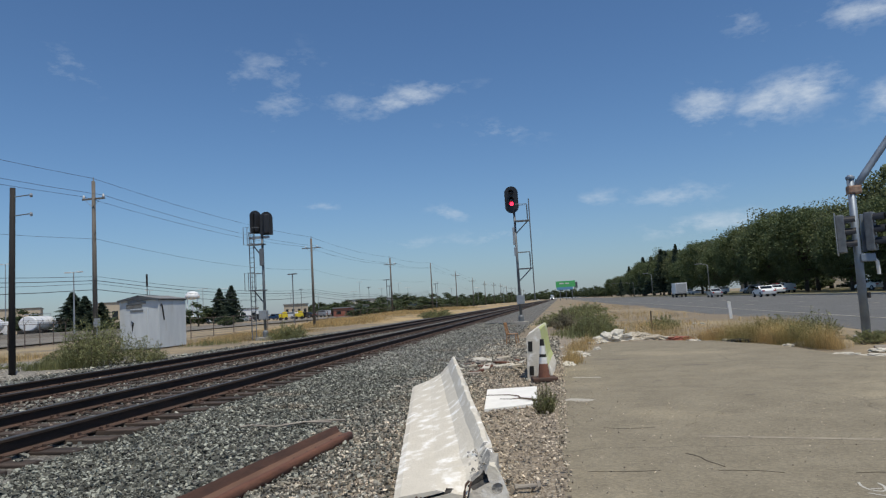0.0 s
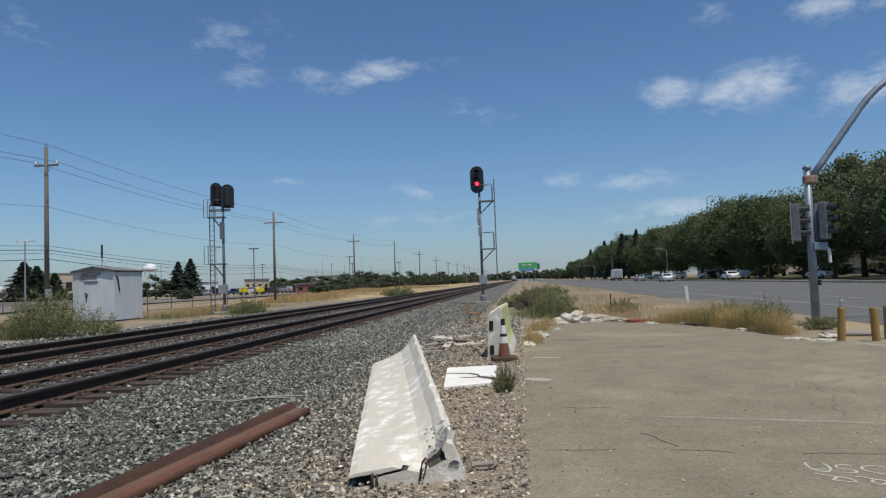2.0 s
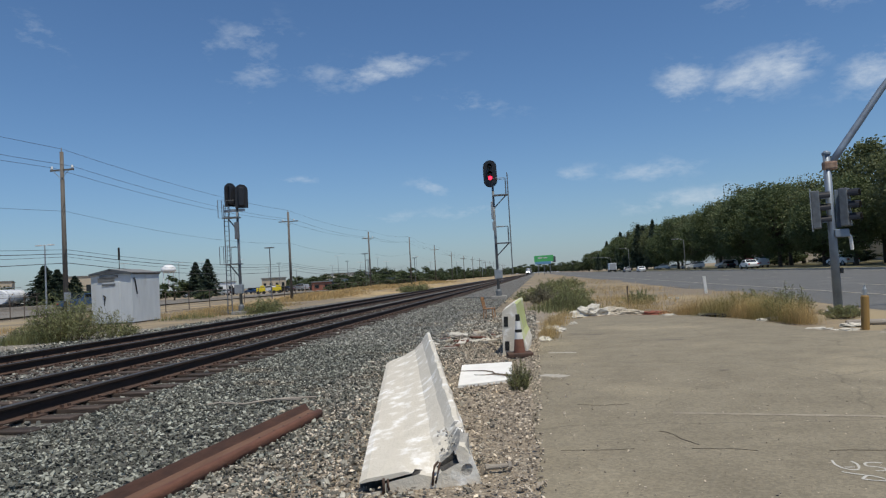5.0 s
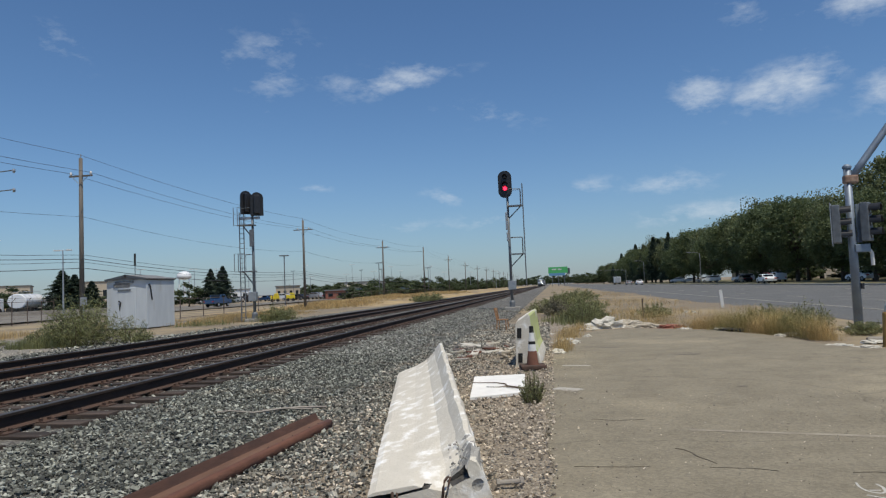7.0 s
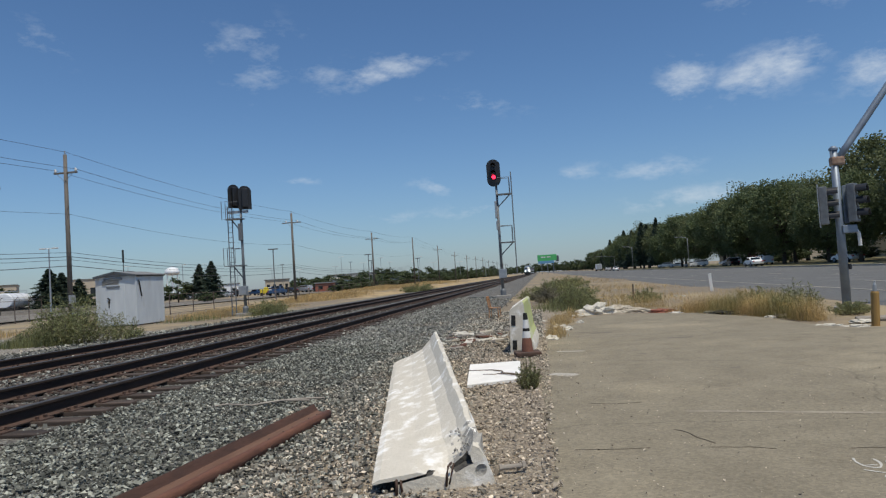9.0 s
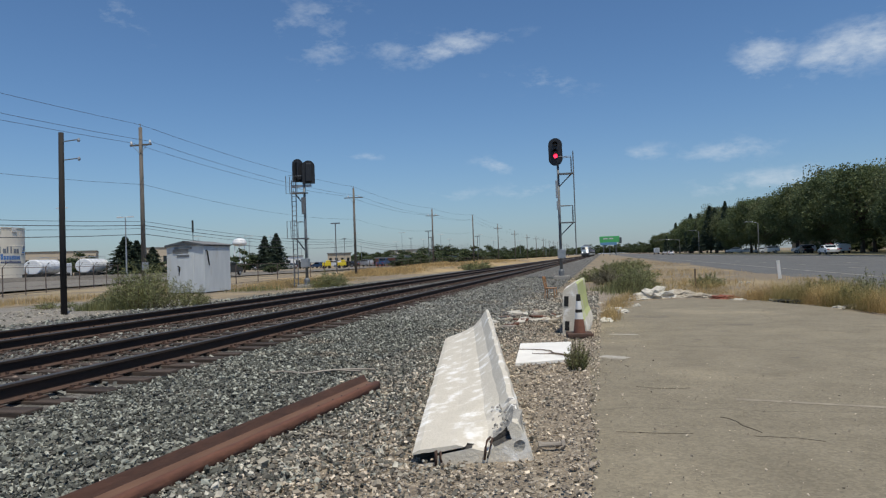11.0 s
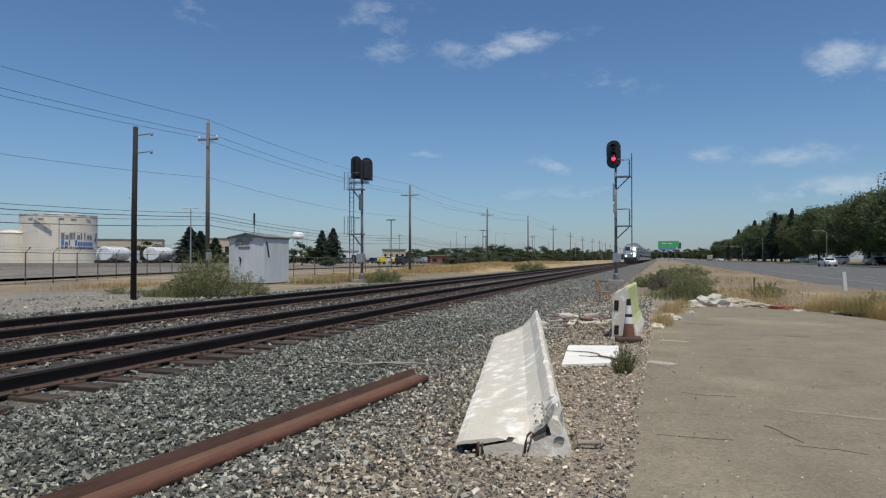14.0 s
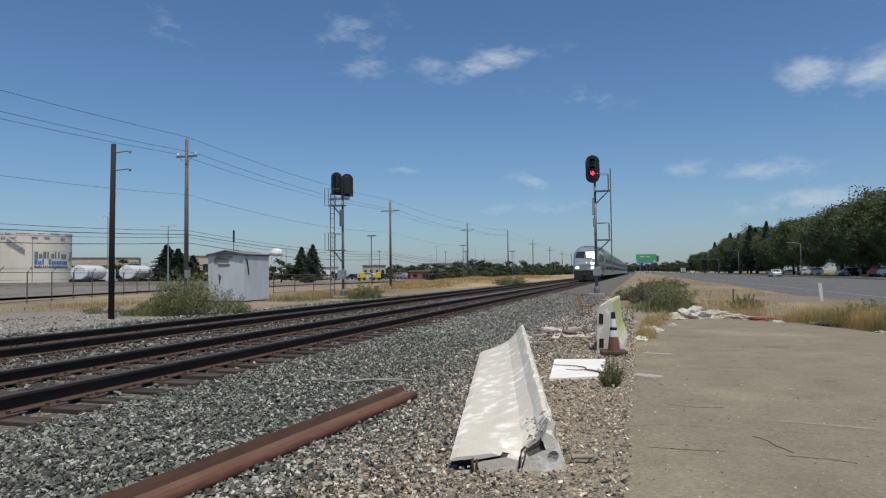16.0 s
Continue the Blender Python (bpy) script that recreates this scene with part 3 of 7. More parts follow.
ground()
strip("ballast", [(-15.6, -0.04), (-14.6, 0.02), (-12.8, 0.07), (-12.0, 0.125), (-8.6, 0.125), (-5.15, 0.10), (-4.2, 0.08), (-3.0, 0.02), (-2.2, 0.0), (-1.9, -0.03)], -60, 1500,
      M_BALLAST, "grey crushed stone ballast bed under two tracks", "ballast")
strip("gravel_margin", [(-2.6, -0.03), (-2.1, -0.008), (-1.0, -0.006), (-0.2, -0.012), (0.6, -0.03)], -40, 26, M_MARGIN, "brown gravelly dirt between ballast and asphalt", "gravel", wob=0.25, step=1.0)
strip("gravel_verge", [(-24, -0.045), (-21, -0.02), (-15.5, -0.015), (-14.2, 0.0)], -40, 26, M_PALE, "pale grey gravel and dirt beyond the tracks", "gravel", wob=1.5, step=1.0)
strip("grass_bank", [(-34, -0.1), (-32, 0.05), (-30, 0.25), (-28, 0.35), (-26.5, 0.45), (-24, 0.5), (-21, 0.42), (-19, 0.3), (-17.5, 0.15), (-15.6, -0.1)], 48, 460, M_SAND, "low golden bank of dry grass and sand", "bank", wob=1.2, step=1.6, rise=36.0)
outline_slab("pavement", [(-0.15, -30), (-0.15, 3), (-0.2, 5.7), (-0.29, 9.0), (-0.2, 13.1), (0.15, 17.0), (1.0, 20.2), (2.3, 20.7), (2.9, 20.0), (3.9, 19.5), (4.85, 17.0), (5.15, 14.3), (5.5, 13.6), (8, 13.0), (10.8, 12.4), (10.8, -30)],
             0.0, 0.10, M_LOT, "worn grey-brown asphalt lot with cracks and faded lines")
strip("road", [(8.5, -0.06), (8.65, -0.02), (10.75, 0.0), (20.6, 0.08), (30.4, 0.0), (30.5, -0.06)], -60, 1500, M_ROAD, "wide grey asphalt road with white lane lines", "road", step=8)


def kerb_and_lines():
    bm = B()
    for x0, x1, y0, y1 in [(11.3, 11.42, 14, 500), (29.3, 29.42, -40, 500)]:
        box(bm, ((x0 + x1) / 2, (y0 + y1) / 2, 0.009 + 0.0081 * (min(abs(x0 - 10.7), abs(30.4 - x0)))), (x1 - x0, y1 - y0, 0.006))
    for x in (14.6, 18.2, 23.0, 26.2):
        for k in range(30):
            y = 8 + 12.2 * k
            box(bm, (x, y, 0.008 + 0.0081 * min(x - 10.7, 30.4 - x)), (0.12, 3.0, 0.006))
    tagged(part("road_marking", bm, M_PAINT), "worn white lane lines painted on the road", "road marking", kind="structure")
    bm = B()
    for k in range(120):
        y = -40 + 3.05 * k
        box(bm, (30.62, y, 0.03), (0.2, 3.0, 0.26), bevel=0.02)
    tagged(part("kerb", bm, M_CONC), "pale concrete kerb along the far side of the road", "kerb", kind="structure")


kerb_and_lines()


def lot_lines():
    """Faded parking lines on the lot."""
    for a, b, w, m in [((1.06, 6.85), (2.93, 6.43), 0.075, M_FADED), ((2.93, 6.43), (4.6, 6.06), 0.07, M_FADED), ((-0.02, 12.04), (0.45, 11.94), 0.12, M_PAINT), ((-0.16, 9.52), (0.17, 9.30), 0.26, M_PAINT),
                       ((5.86, 13.2), (6.7, 11.3), 0.11, M_PAINT)]:
        a, b = Vector((*a, 0)), Vector((*b, 0))
        d = b - a
        n = max(3, int(d.length / 0.12))
        bm = B()
        side = Vector((-d.y, d.x, 0)).normalized() * w / 2
        rows = []
        for i in range(n + 1):
            c = a + d * (i / n)
            k = [1 + 0.45 * noise.noise((c.x * 5, c.y * 5, q)) for q in (0.0, 9.0)]
            rows.append([bm.verts.new((*(c + side * k[0]).xy, 0.0022)), bm.verts.new((*(c - side * k[1]).xy, 0.0022))])
        for q, r in zip(rows, rows[1:]):
            bm.faces.new((q[0], q[1], r[1], r[0]))
        bmesh.ops.recalc_face_normals(bm, faces=bm.faces[:])
        tagged(part("parking_line", bm, m), "faded white parking line on the asphalt", "road marking", kind="structure")


lot_lines()


def cracks():
    """Open cracks and old oil spots on the lot."""
    bm = B()
    runs = [[(0.80, 6.13), (0.91, 6.0), (0.96, 5.82), (1.01, 5.62)], [(-0.02, 5.57), (0.35, 5.55), (0.6, 5.58)], [(0.95, 5.54), (1.48, 5.46)], [(1.9, 5.42), (2.6, 5.38)], [(-0.27, 6.93), (-0.24, 6.75), (-0.19, 6.58)],
            [(0.2, 7.36), (0.5, 7.32), (0.75, 7.36)]]
    for j, r in enumerate(runs):
        pts = []
        for (x0, y0), (x1, y1) in zip(r, r[1:]):
            for i in range(6):
                x, y = x0 + (x1 - x0) * i / 6, y0 + (y1 - y0) * i / 6
                pts.append((x + 0.05 * noise.noise((x * 4, y * 4, j)), y + 0.05 * noise.noise((x * 7, y * 7, j + 5))))
        for (x0, y0), (x1, y1) in zip(pts, pts[1:]):
            d = math.hypot(x1 - x0, y1 - y0)
            w = (0.011 if j in (0, 4) else 0.0035) * (1 + 0.6 * noise.noise((x0 * 5, y0 * 5, 3.0)))
            box(bm, ((x0 + x1) / 2, (y0 + y1) / 2, 0.003), (d + 0.004, w, 0.003), math.degrees(math.atan2(y1 - y0, x1 - x0)))
    tagged(part("pavement_crack", bm, mat("crack_dirt", (0.185, 0.155, 0.115), (0.12, 0.10, 0.075), scale=20, rough=1.0)), "thin dark cracks across the asphalt lot", "crack", kind="structure")
    bm = B()
    for x, y, a, b in [(1.0, 15.05, 0.24, 0.10), (2.3, 13.35, 0.26, 0.10), (0.62, 15.3, 0.12, 0.07), (1.3, 11.2, 0.06, 0.05), (3.35, 6.6, 0.05, 0.04), (2.2, 9.4, 0.07, 0.05)]:
        ring = [bm.verts.new((x + a * math.cos(q) * (1 + 0.3 * noise.noise((x, math.cos(q) * 2, math.sin(q) * 2))), y + b * math.sin(q) * (1 + 0.3 * noise.noise((y, math.cos(q) * 2, math.sin(q) * 2))), 0.003)) for q in np.linspace(0, 2 * math.pi, 22)[:-1]]
        bm.faces.new(ring)
    tagged(part("oil_stain", bm, mat("oil_stain", (0.185, 0.158, 0.12), (0.15, 0.128, 0.097), scale=12, rough=0.9)), "dark oil stains on the asphalt lot", "stain", kind="structure")


cracks()


def painted_letters():
    """USA sprayed on the asphalt, and an unreadable scrawl under it."""
    strokes = [[(1.79, 5.17), (1.77, 5.07), (1.785, 4.98), (1.835, 4.94), (1.875, 4.97), (1.905, 5.06), (1.90, 5.14)], [(1.865, 5.0), (1.80, 5.0)],
               [(2.07, 5.08), (2.01, 5.10), (1.96, 5.08), (1.95, 5.02), (2.0, 4.99), (2.03, 4.95), (2.01, 4.91), (1.95, 4.91)],
               [(2.26, 5.05), (2.18, 5.07), (2.11, 5.04), (2.095, 4.97), (2.14, 4.90), (2.22, 4.85)],
               [(1.74, 4.90), (1.80, 4.85), (1.87, 4.80)], [(1.80, 4.75), (1.86, 4.81), (1.91, 4.76), (1.92, 4.70), (1.85, 4.71), (1.79, 4.745)],
               [(1.97, 4.82), (2.04, 4.77), (2.10, 4.72)], [(2.01, 4.70), (2.06, 4.75), (2.10, 4.69), (2.03, 4.64), (2.01, 4.70)]]
    bm = B()
    for j, st in enumerate(strokes):
        v = [Vector((x, y, 0)) for x, y in st]
        pts = []
        for i in range(len(v) - 1):
            p0, p1, p2, p3 = v[max(i - 1, 0)], v[i], v[i + 1], v[min(i + 2, len(v) - 1)]
            for k in range(5):
                q = k / 5
                pts.append(0.5 * (2 * p1 + (p2 - p0) * q + (2 * p0 - 5 * p1 + 4 * p2 - p3) * q * q + (3 * p1 - p0 - 3 * p2 + p3) * q ** 3))
        pts.append(v[-1])
        rows = []
        for i, c in enumerate(pts):
            d = (pts[min(i + 1, len(pts) - 1)] - pts[max(i - 1, 0)]).normalized()
            w = 0.0085 * (1 + 0.4 * noise.noise((c.x * 20, c.y * 20, j)))
            side = Vector((-d.y, d.x, 0)) * w
            z = 0.0022 + 0.0003 * j
            rows.append([bm.verts.new((*(c + side).xy, z)), bm.verts.new((*(c - side).xy, z))])
        for q, r in zip(rows, rows[1:]):
            bm.faces.new((q[0], q[1], r[1], r[0]))
    for f in bm.faces:
        f.normal_update()
        if f.normal.z < 0:
            f.normal_flip()
    tagged(part("painted_letters", bm, mat("sprayed_white_paint", (0.58, 0.56, 0.51), (0.45, 0.43, 0.38), scale=25, rough=0.9)), "white sprayed utility lettering on the asphalt", "road marking", kind="structure")


painted_letters()


# ---- tracks ----
def rail_profile():
    h = [(0.07, 0), (0.07, 0.012), (0.012, 0.032), (0.009, 0.125), (0.036, 0.14), (0.036, 0.165), (0.028, 0.172)]
    return h + [(-x, z) for x, z in h[::-1]]


def rail_mesh(length):
    bm = B()
    prof = rail_profile()
    loft(bm, [[(x, y, z) for x, z in prof] for y in (0, length)])
    for f in bm.faces:
        if f.normal.z > 0.3 and f.calc_center_median().z > 0.16:
            f.material_index = 1
        elif f.calc_center_median().z < 0.026 and f.normal.z > 0.2:
            f.material_index = 2
    return bm


def track(cx, near):
    t = thing("railway_track", pose(cx, 0, 0), "rusty steel railway track on weathered wooden ties", "railway track", kind="structure")
    for s in (-0.753, 0.753):
        r = part("rail", rail_mesh(1540), [M_RAIL, M_RAILTOP, M_PLATE], t)
        r.location = (s, -40, RAIL_Z - 0.172)
    tie_bm = B()
    box(tie_bm, (0, 0, 0), (2.62, 0.225, 0.18), bevel=0.012)
    tie = part("tie", tie_bm, M_TIE, t)
    tie_me = tie.data
    bm = B()
    box(bm, (0, 0, 0), (0.36, 0.19, 0.016))
    for sx in (-0.1, 0.1):
        for sy in (-0.06, 0.06):
            box(bm, (sx, sy, 0.02), (0.03, 0.03, 0.035))
    plate_me = part("tie_plate", bm, M_PLATE, t).data
    first = True
    for k in range(290):
        y = -1.0 + 0.52 * k + RNG.uniform(-0.03, 0.03)
        z = 0.052 + RNG.uniform(-0.012, 0.01)
        if first:
            o = tie
        else:
            o = new("tie", tie_me)
            o.parent = t
        o.location = (RNG.uniform(-0.06, 0.06), y, z)
        o.rotation_euler = (0, RNG.uniform(-0.006, 0.006), RNG.uniform(-0.02, 0.02))
        if y < 45:
            for s in (-0.753, 0.753):
                if first and s < 0:
                    p = [c for c in t.children if c.name.startswith("tie_plate")][0]
                else:
                    p = new("tie_plate", plate_me)
                    p.parent = t
                p.location = (s, y, z + 0.096)
        first = False
    bm = B()
    for k in range(290, 760):
        box(bm, (0, -1.0 + 0.52 * k, 0.052), (2.62, 0.225, 0.18))
    far = part("ties", bm, M_TIE, t)
    tagged(far, kind="stuff")


track(NEAR_C, True)
track(FAR_C, False)

# loose stones on the bed, thinning out with distance and towards the asphalt
BAR = [(-1.39, 4.6), (-0.6, 4.85), (-1.72, 10.9), (-2.55, 10.75)]


def in_barrier(x, y):
    t = np.clip((y - 4.6) / 6.2, 0, 1)
    lo, hi = -1.36 - 1.18 * t, -0.62 - 1.12 * t
    return (y > 4.65) & (y < 10.8) & (x > lo) & (x < hi)


def bed_z(x):
    return np.interp(x, [-15.6, -14.6, -12.8, -12.0, -8.6, -5.15, -4.2, -3.0, -2.2, -0.2], [-0.04, 0.02, 0.07, 0.125, 0.125, 0.10, 0.08, 0.02, 0.0, 0.0])


def spread(x0, x1, y0, y1, power=1.6, near=True, fade=None):
    def f(n):
        x = RNG.uniform(x0, x1, n)
        y = y0 + (y1 - y0) * RNG.uniform(0, 1, n) ** power
        keep = ~in_barrier(x, y)
        if fade:
            keep &= RNG.uniform(0, 1, n) < np.clip((fade - x) / 2.0, 0.06, 1)
        for c in (NEAR_C, FAR_C):
            for s in (-0.753, 0.753):
                keep &= np.abs(x - c - s) > 0.10
        x, y = x[keep], y[keep]
        return np.stack([x, y, bed_z(x) + RNG.uniform(-0.008, 0.03, len(x))], 1)
    return f


stones("ballast_stones", 62000, spread(-5.12, -1.5, 1.5, 15, 1.5, fade=-1.5), 0.033, M_STONE, "grey angular crushed stones of the ballast")
stones("ballast_stones", 26000, spread(-3.0, -0.6, 1.5, 15, 1.5, fade=-0.6), 0.033, M_STONE_TAN, "dusty tan and grey crushed stones beside the barrier")
stones("ballast_stones", 18000, spread(-5.3, -1.6, 14, 42, 1.4, fade=-1.6), 0.05, M_STONE_FAR, "grey angular crushed stones of the ballast")
stones("ballast_stones", 10000, spread(-12.6, -5.35, 3, 34, 1.5), 0.05, M_STONE_FAR, "grey angular crushed stones between the rails")
stones("ballast_stones", 12000, spread(-12.0, -5.8, 3, 30, 1.5), 0.05, M_STONE_BROWN, "rust-brown stones packed between the ties")
stones("margin_stones", 14000, spread(-2.4, -0.16, 2.5, 16, 1.3), 0.024, M_STONE_WARM, "small brown and pale stones in the dirt margin")
stones("margin_stones", 7000, spread(-2.6, -0.25, 14, 25, 1.2), 0.045, M_STONE_TAN, "dusty grey stones beside the standing barrier")
stones("margin_stones", 5000, spread(-21, -15, 6, 26, 1.2), 0.06, M_STONE_TAN, "pale rubble stones on the dirt beyond the tracks")
stones("margin_stones", 2600, spread(-15.4, -12.4, 8, 40, 1.2), 0.07, M_STONE, "pale loose stones at the far edge of the ballast")


stones("lot_grit", 2600, spread(-0.25, 0.5, 3.0, 15, 1.2, fade=0.3), 0.014, M_STONE_WARM, "pale grit strewn over the edge of the asphalt")
stones("lot_grit", 1500, spread(0.2, 4.5, 3.0, 9, 1.0), 0.009, M_STONE_WARM, "pale grit scattered on the asphalt lot")


# ---- things by the track ----
def lying_barrier():
    t = thing("traffic_barrier", pose(0, 0, 0), "white concrete traffic barrier tipped over on its side, broken end", "traffic barrier")
    near = [(0, -0.05), (0.0, 0.085), (0.05, 0.105), (0.30, 0.125), (0.52, 0.165), (0.63, 0.225), (0.69, 0.30), (0.735, 0.30), (0.77, 0.20), (0.80, 0.08), (0.84, -0.05)]
    far = [(0, -0.05), (0.0, 0.09), (0.05, 0.12), (0.28, 0.20), (0.46, 0.29), (0.58, 0.41), (0.665, 0.545), (0.70, 0.555), (0.75, 0.42), (0.80, 0.22), (0.86, -0.05)]
    ln, lf = Vector((-1.375, 4.55, 0)), Vector((-2.58, 10.7, 0))
    ax_n, ax_f = Vector((0.953, 0.30, 0)), Vector((0.985, 0.17, 0))
    secs = []
    n = 40
    for i in range(n + 1):
        s = i / n
        o, ax = ln.lerp(lf, s), ax_n.lerp(ax_f, s)
        ring = []
        for k, ((u0, z0), (u1, z1)) in enumerate(zip(near, far)):
            u, z = u0 + (u1 - u0) * s, z0 + (z1 - z0) * s
            p = o + ax * u
            w = 0.008 * noise.noise((p.x * 4, p.y * 4, z * 4))
            if s < 0.16 and 4 <= k <= 8:  # broken toe
                z -= (0.16 - s) * 0.55 * (0.6 + 0.9 * noise.noise((p.x * 9, p.y * 9, 2.0)))
                w *= 4
            if k >= 6 and k <= 8:
                w += 0.02 * noise.noise((p.y * 6, k, 4.0))
            ring.append((p.x + w, p.y, z + w))
        secs.append(ring)
    bm = loft(B(), secs)
    bmesh.ops.triangulate(bm, faces=[f for f in bm.faces if len(f.verts) > 4])
    near_faces = [f for f in bm.faces if f.calc_center_median().y < 6.3 and len(f.verts) == 4]
    bmesh.ops.subdivide_edges(bm, edges=list({e for f in near_faces for e in f.edges}), cuts=5, use_grid_fill=True)
    for f in bm.faces:
        c = f.calc_center_median()
        u = (c - ln).dot(ax_n)
        v = (c - ln).dot((lf - ln).normalized())
        if c.z > 0.05 and 0.57 < u < 0.80 and 0.12 < v and v + 1.4 * abs(u - 0.67) + 0.5 * noise.noise(c * 14) < 0.48 + 0.4 * noise.noise(c * 4):
            f.material_index = 1
            for q in f.verts:
                q.co.z += 0.002 * noise.noise(q.co * 40)
    bmesh.ops.triangulate(bm, faces=[f for f in bm.faces if len(f.verts) > 4])
    body = part("body", bm, [M_CONC_W, M_CONC, M_SOCKET_DARK], t)
    # sockets, the open joint and knocked-out corners of the end face
    cut = B()
    turn = math.degrees(math.atan2(ax_n.y, ax_n.x))
    for u, z, sz, ry in ((0.075, 0.045, (0.165, 0.22, 0.070), -5), (0.35, 0.097, (0.46, 0.16, 0.018), -9), (0.60, 0.150, (0.15, 0.22, 0.062), -20), (0.725, 0.095, (0.085, 0.028, 0.085), 25)):
        r = bmesh.ops.create_icosphere(cut, subdivisions=2, radius=0.5) if u == 0.725 else bmesh.ops.create_cube(cut, size=1.0)
        if u != 0.725:
            es = list({e for v in r["verts"] for e in v.link_edges})
            r["verts"] = bmesh.ops.subdivide_edges(cut, edges=es, cuts=3, use_grid_fill=True)["geom_inner"]
        vs = {v for v in cut.verts if v.tag is False}
        at = Matrix.Translation(ln + ax_n * u + Vector((0, 0, z))) @ pose(0, 0, 0, 0, ry, turn) @ Matrix.Diagonal((*sz, 1))
        for v in vs:
            v.co = at @ v.co
            v.co += noise.noise_vector(v.co * 16) * min(0.008, sz[2] * 0.25)
            v.tag = True
    for f in cut.faces:
        f.material_index = 1 if len(f.verts) == 3 else 2
    cutter = part("cutter", cut, [M_CONC_W, M_CONC, M_SOCKET_DARK])
    md = body.modifiers.new("sockets", "BOOLEAN")
    md.operation, md.object, md.solver, md.use_self = "DIFFERENCE", cutter, "EXACT", True
    whole = body.data
    body.data = bpy.data.meshes.new_from_object(body.evaluated_get(bpy.context.evaluated_depsgraph_get()))
    body.modifiers.clear()
    bpy.data.meshes.remove(whole)
    cut_mesh = cutter.data
    bpy.data.objects.remove(cutter)
    bpy.data.meshes.remove(cut_mesh)
    # crumbled concrete at the broken end
    axis = (lf - ln).normalized()
    bm = B()
    for k in range(70):
        u, v = RNG.uniform(0.54, 0.80), 0.1 + RNG.uniform(0.0, 1.0) ** 1.4 * 0.6
        if RNG.uniform() < v * 0.6:
            continue
        p = ln + ax_n * u + axis * v
        z = float(np.interp(u, [0.44, 0.52, 0.63, 0.69, 0.74, 0.80], [0.145, 0.165, 0.215, 0.24, 0.24, 0.10])) + v * 0.045
        bmesh.ops.create_icosphere(bm, subdivisions=1, radius=RNG.uniform(0.005, 0.013), matrix=pose(p.x, p.y, z, *RNG.uniform(0, 360, 3)) @ Matrix.Diagonal((1.3, 1, 0.7, 1)))
    tagged(part("broken_concrete", bm, M_CONC, t, "bare crumbled concrete at the broken corner"), kind="stuff")
    e = lambda u, z, v=-0.02: tuple(ln + ax_n * u + Vector((0.0, v, z)))
    for pts, r in (([e(0.525, 0.155, 0.03), e(0.51, 0.145, -0.02), e(0.50, 0.10, -0.03), e(0.49, 0.02, -0.02)], 0.009), ([e(0.54, 0.15, 0.03), e(0.535, 0.12, -0.02), e(0.51, 0.03, -0.02)], 0.007),
                   ([e(0.155, 0.10, 0.02), e(0.165, 0.06, -0.03), e(0.16, 0.0, -0.02)], 0.011), ([e(0.185, 0.10, 0.02), e(0.195, 0.05, -0.03), e(0.20, 0.0, -0.01)], 0.008)):
        part("reinforcing_bar", tube(B(), pts, r, 7), M_PLATE, t, "bent rusty reinforcing bar", smooth=True)


lying_barrier()


def standing_barrier():
    t = thing("traffic_barrier", pose(-0.585, 11.93, 0, 0, 0, -1.5), "upright concrete traffic barrier, white end and faded yellow-green side", "traffic barrier")
    prof = [(0.21, -0.03), (0.205, 0.08), (0.16, 0.24), (0.115, 0.34), (0.075, 0.62), (0.06, 0.87), (0.03, 0.90), (-0.05, 0.865), (-0.16, 0.80), (-0.19, 0.76), (-0.20, 0.40), (-0.215, -0.03)]
    secs = []
    for i in range(10):
        y = 0.28 * i
        secs.append([(x + 0.01 * noise.noise((x * 5, y * 3, z * 5)), y, z + 0.012 * noise.noise((y * 4, x * 3, z)) - 0.02 * (i == 0) * (x < 0)) for x, z in prof])
    bm = loft(B(), secs)
    for f in bm.faces:
        c = f.calc_center_median()
        if f.normal.x > 0.3 and c.y > 0.03 and c.z > 0.27:
            f.material_index = 1
    part("body", bm, [M_CONC_W, M_CONC_Y], t)
    # Slots are dark blocks on the face; colour stands for the shade inside.
    for z, h in ((0.58, 0.22), (0.16, 0.20)):
        bm = B()
        box(bm, (-0.13, -0.004, z), (0.075, 0.012, h * 0.8), bevel=0.005, ry=3)
        part("loop_slot", bm, M_DARK, t, "slot in the end face, its inner shade painted dark")


standing_barrier()


def cone():
    t = thing("traffic_cone", pose(-0.50, 11.62, 0.005, 0, 0, 8), "faded orange traffic cone with white bands on a dark base", "traffic cone")
    bm = B()
    box(bm, (0, 0, 0.04), (0.42, 0.40, 0.07), bevel=0.02)
    part("base", bm, mat("dark_cone_base", (0.10, 0.055, 0.04), (0.06, 0.04, 0.03), scale=8, rough=0.9), t)
    for name, z0, z1, m in (("lower_cone", 0.075, 0.30, M_ORANGE), ("lower_band", 0.30, 0.41, M_BAND), ("dark_band", 0.41, 0.46, M_DARK), ("upper_band", 0.46, 0.60, M_BAND), ("tip", 0.60, 0.71, M_DARK)):
        r = lambda z: 0.030 + 0.074 * ((0.75 - z) / 0.70) ** 1.25
        part(name, lathe(B(), [(r(z0), z0), (r(z1), z1)], 20), m, t, smooth=False)


cone()


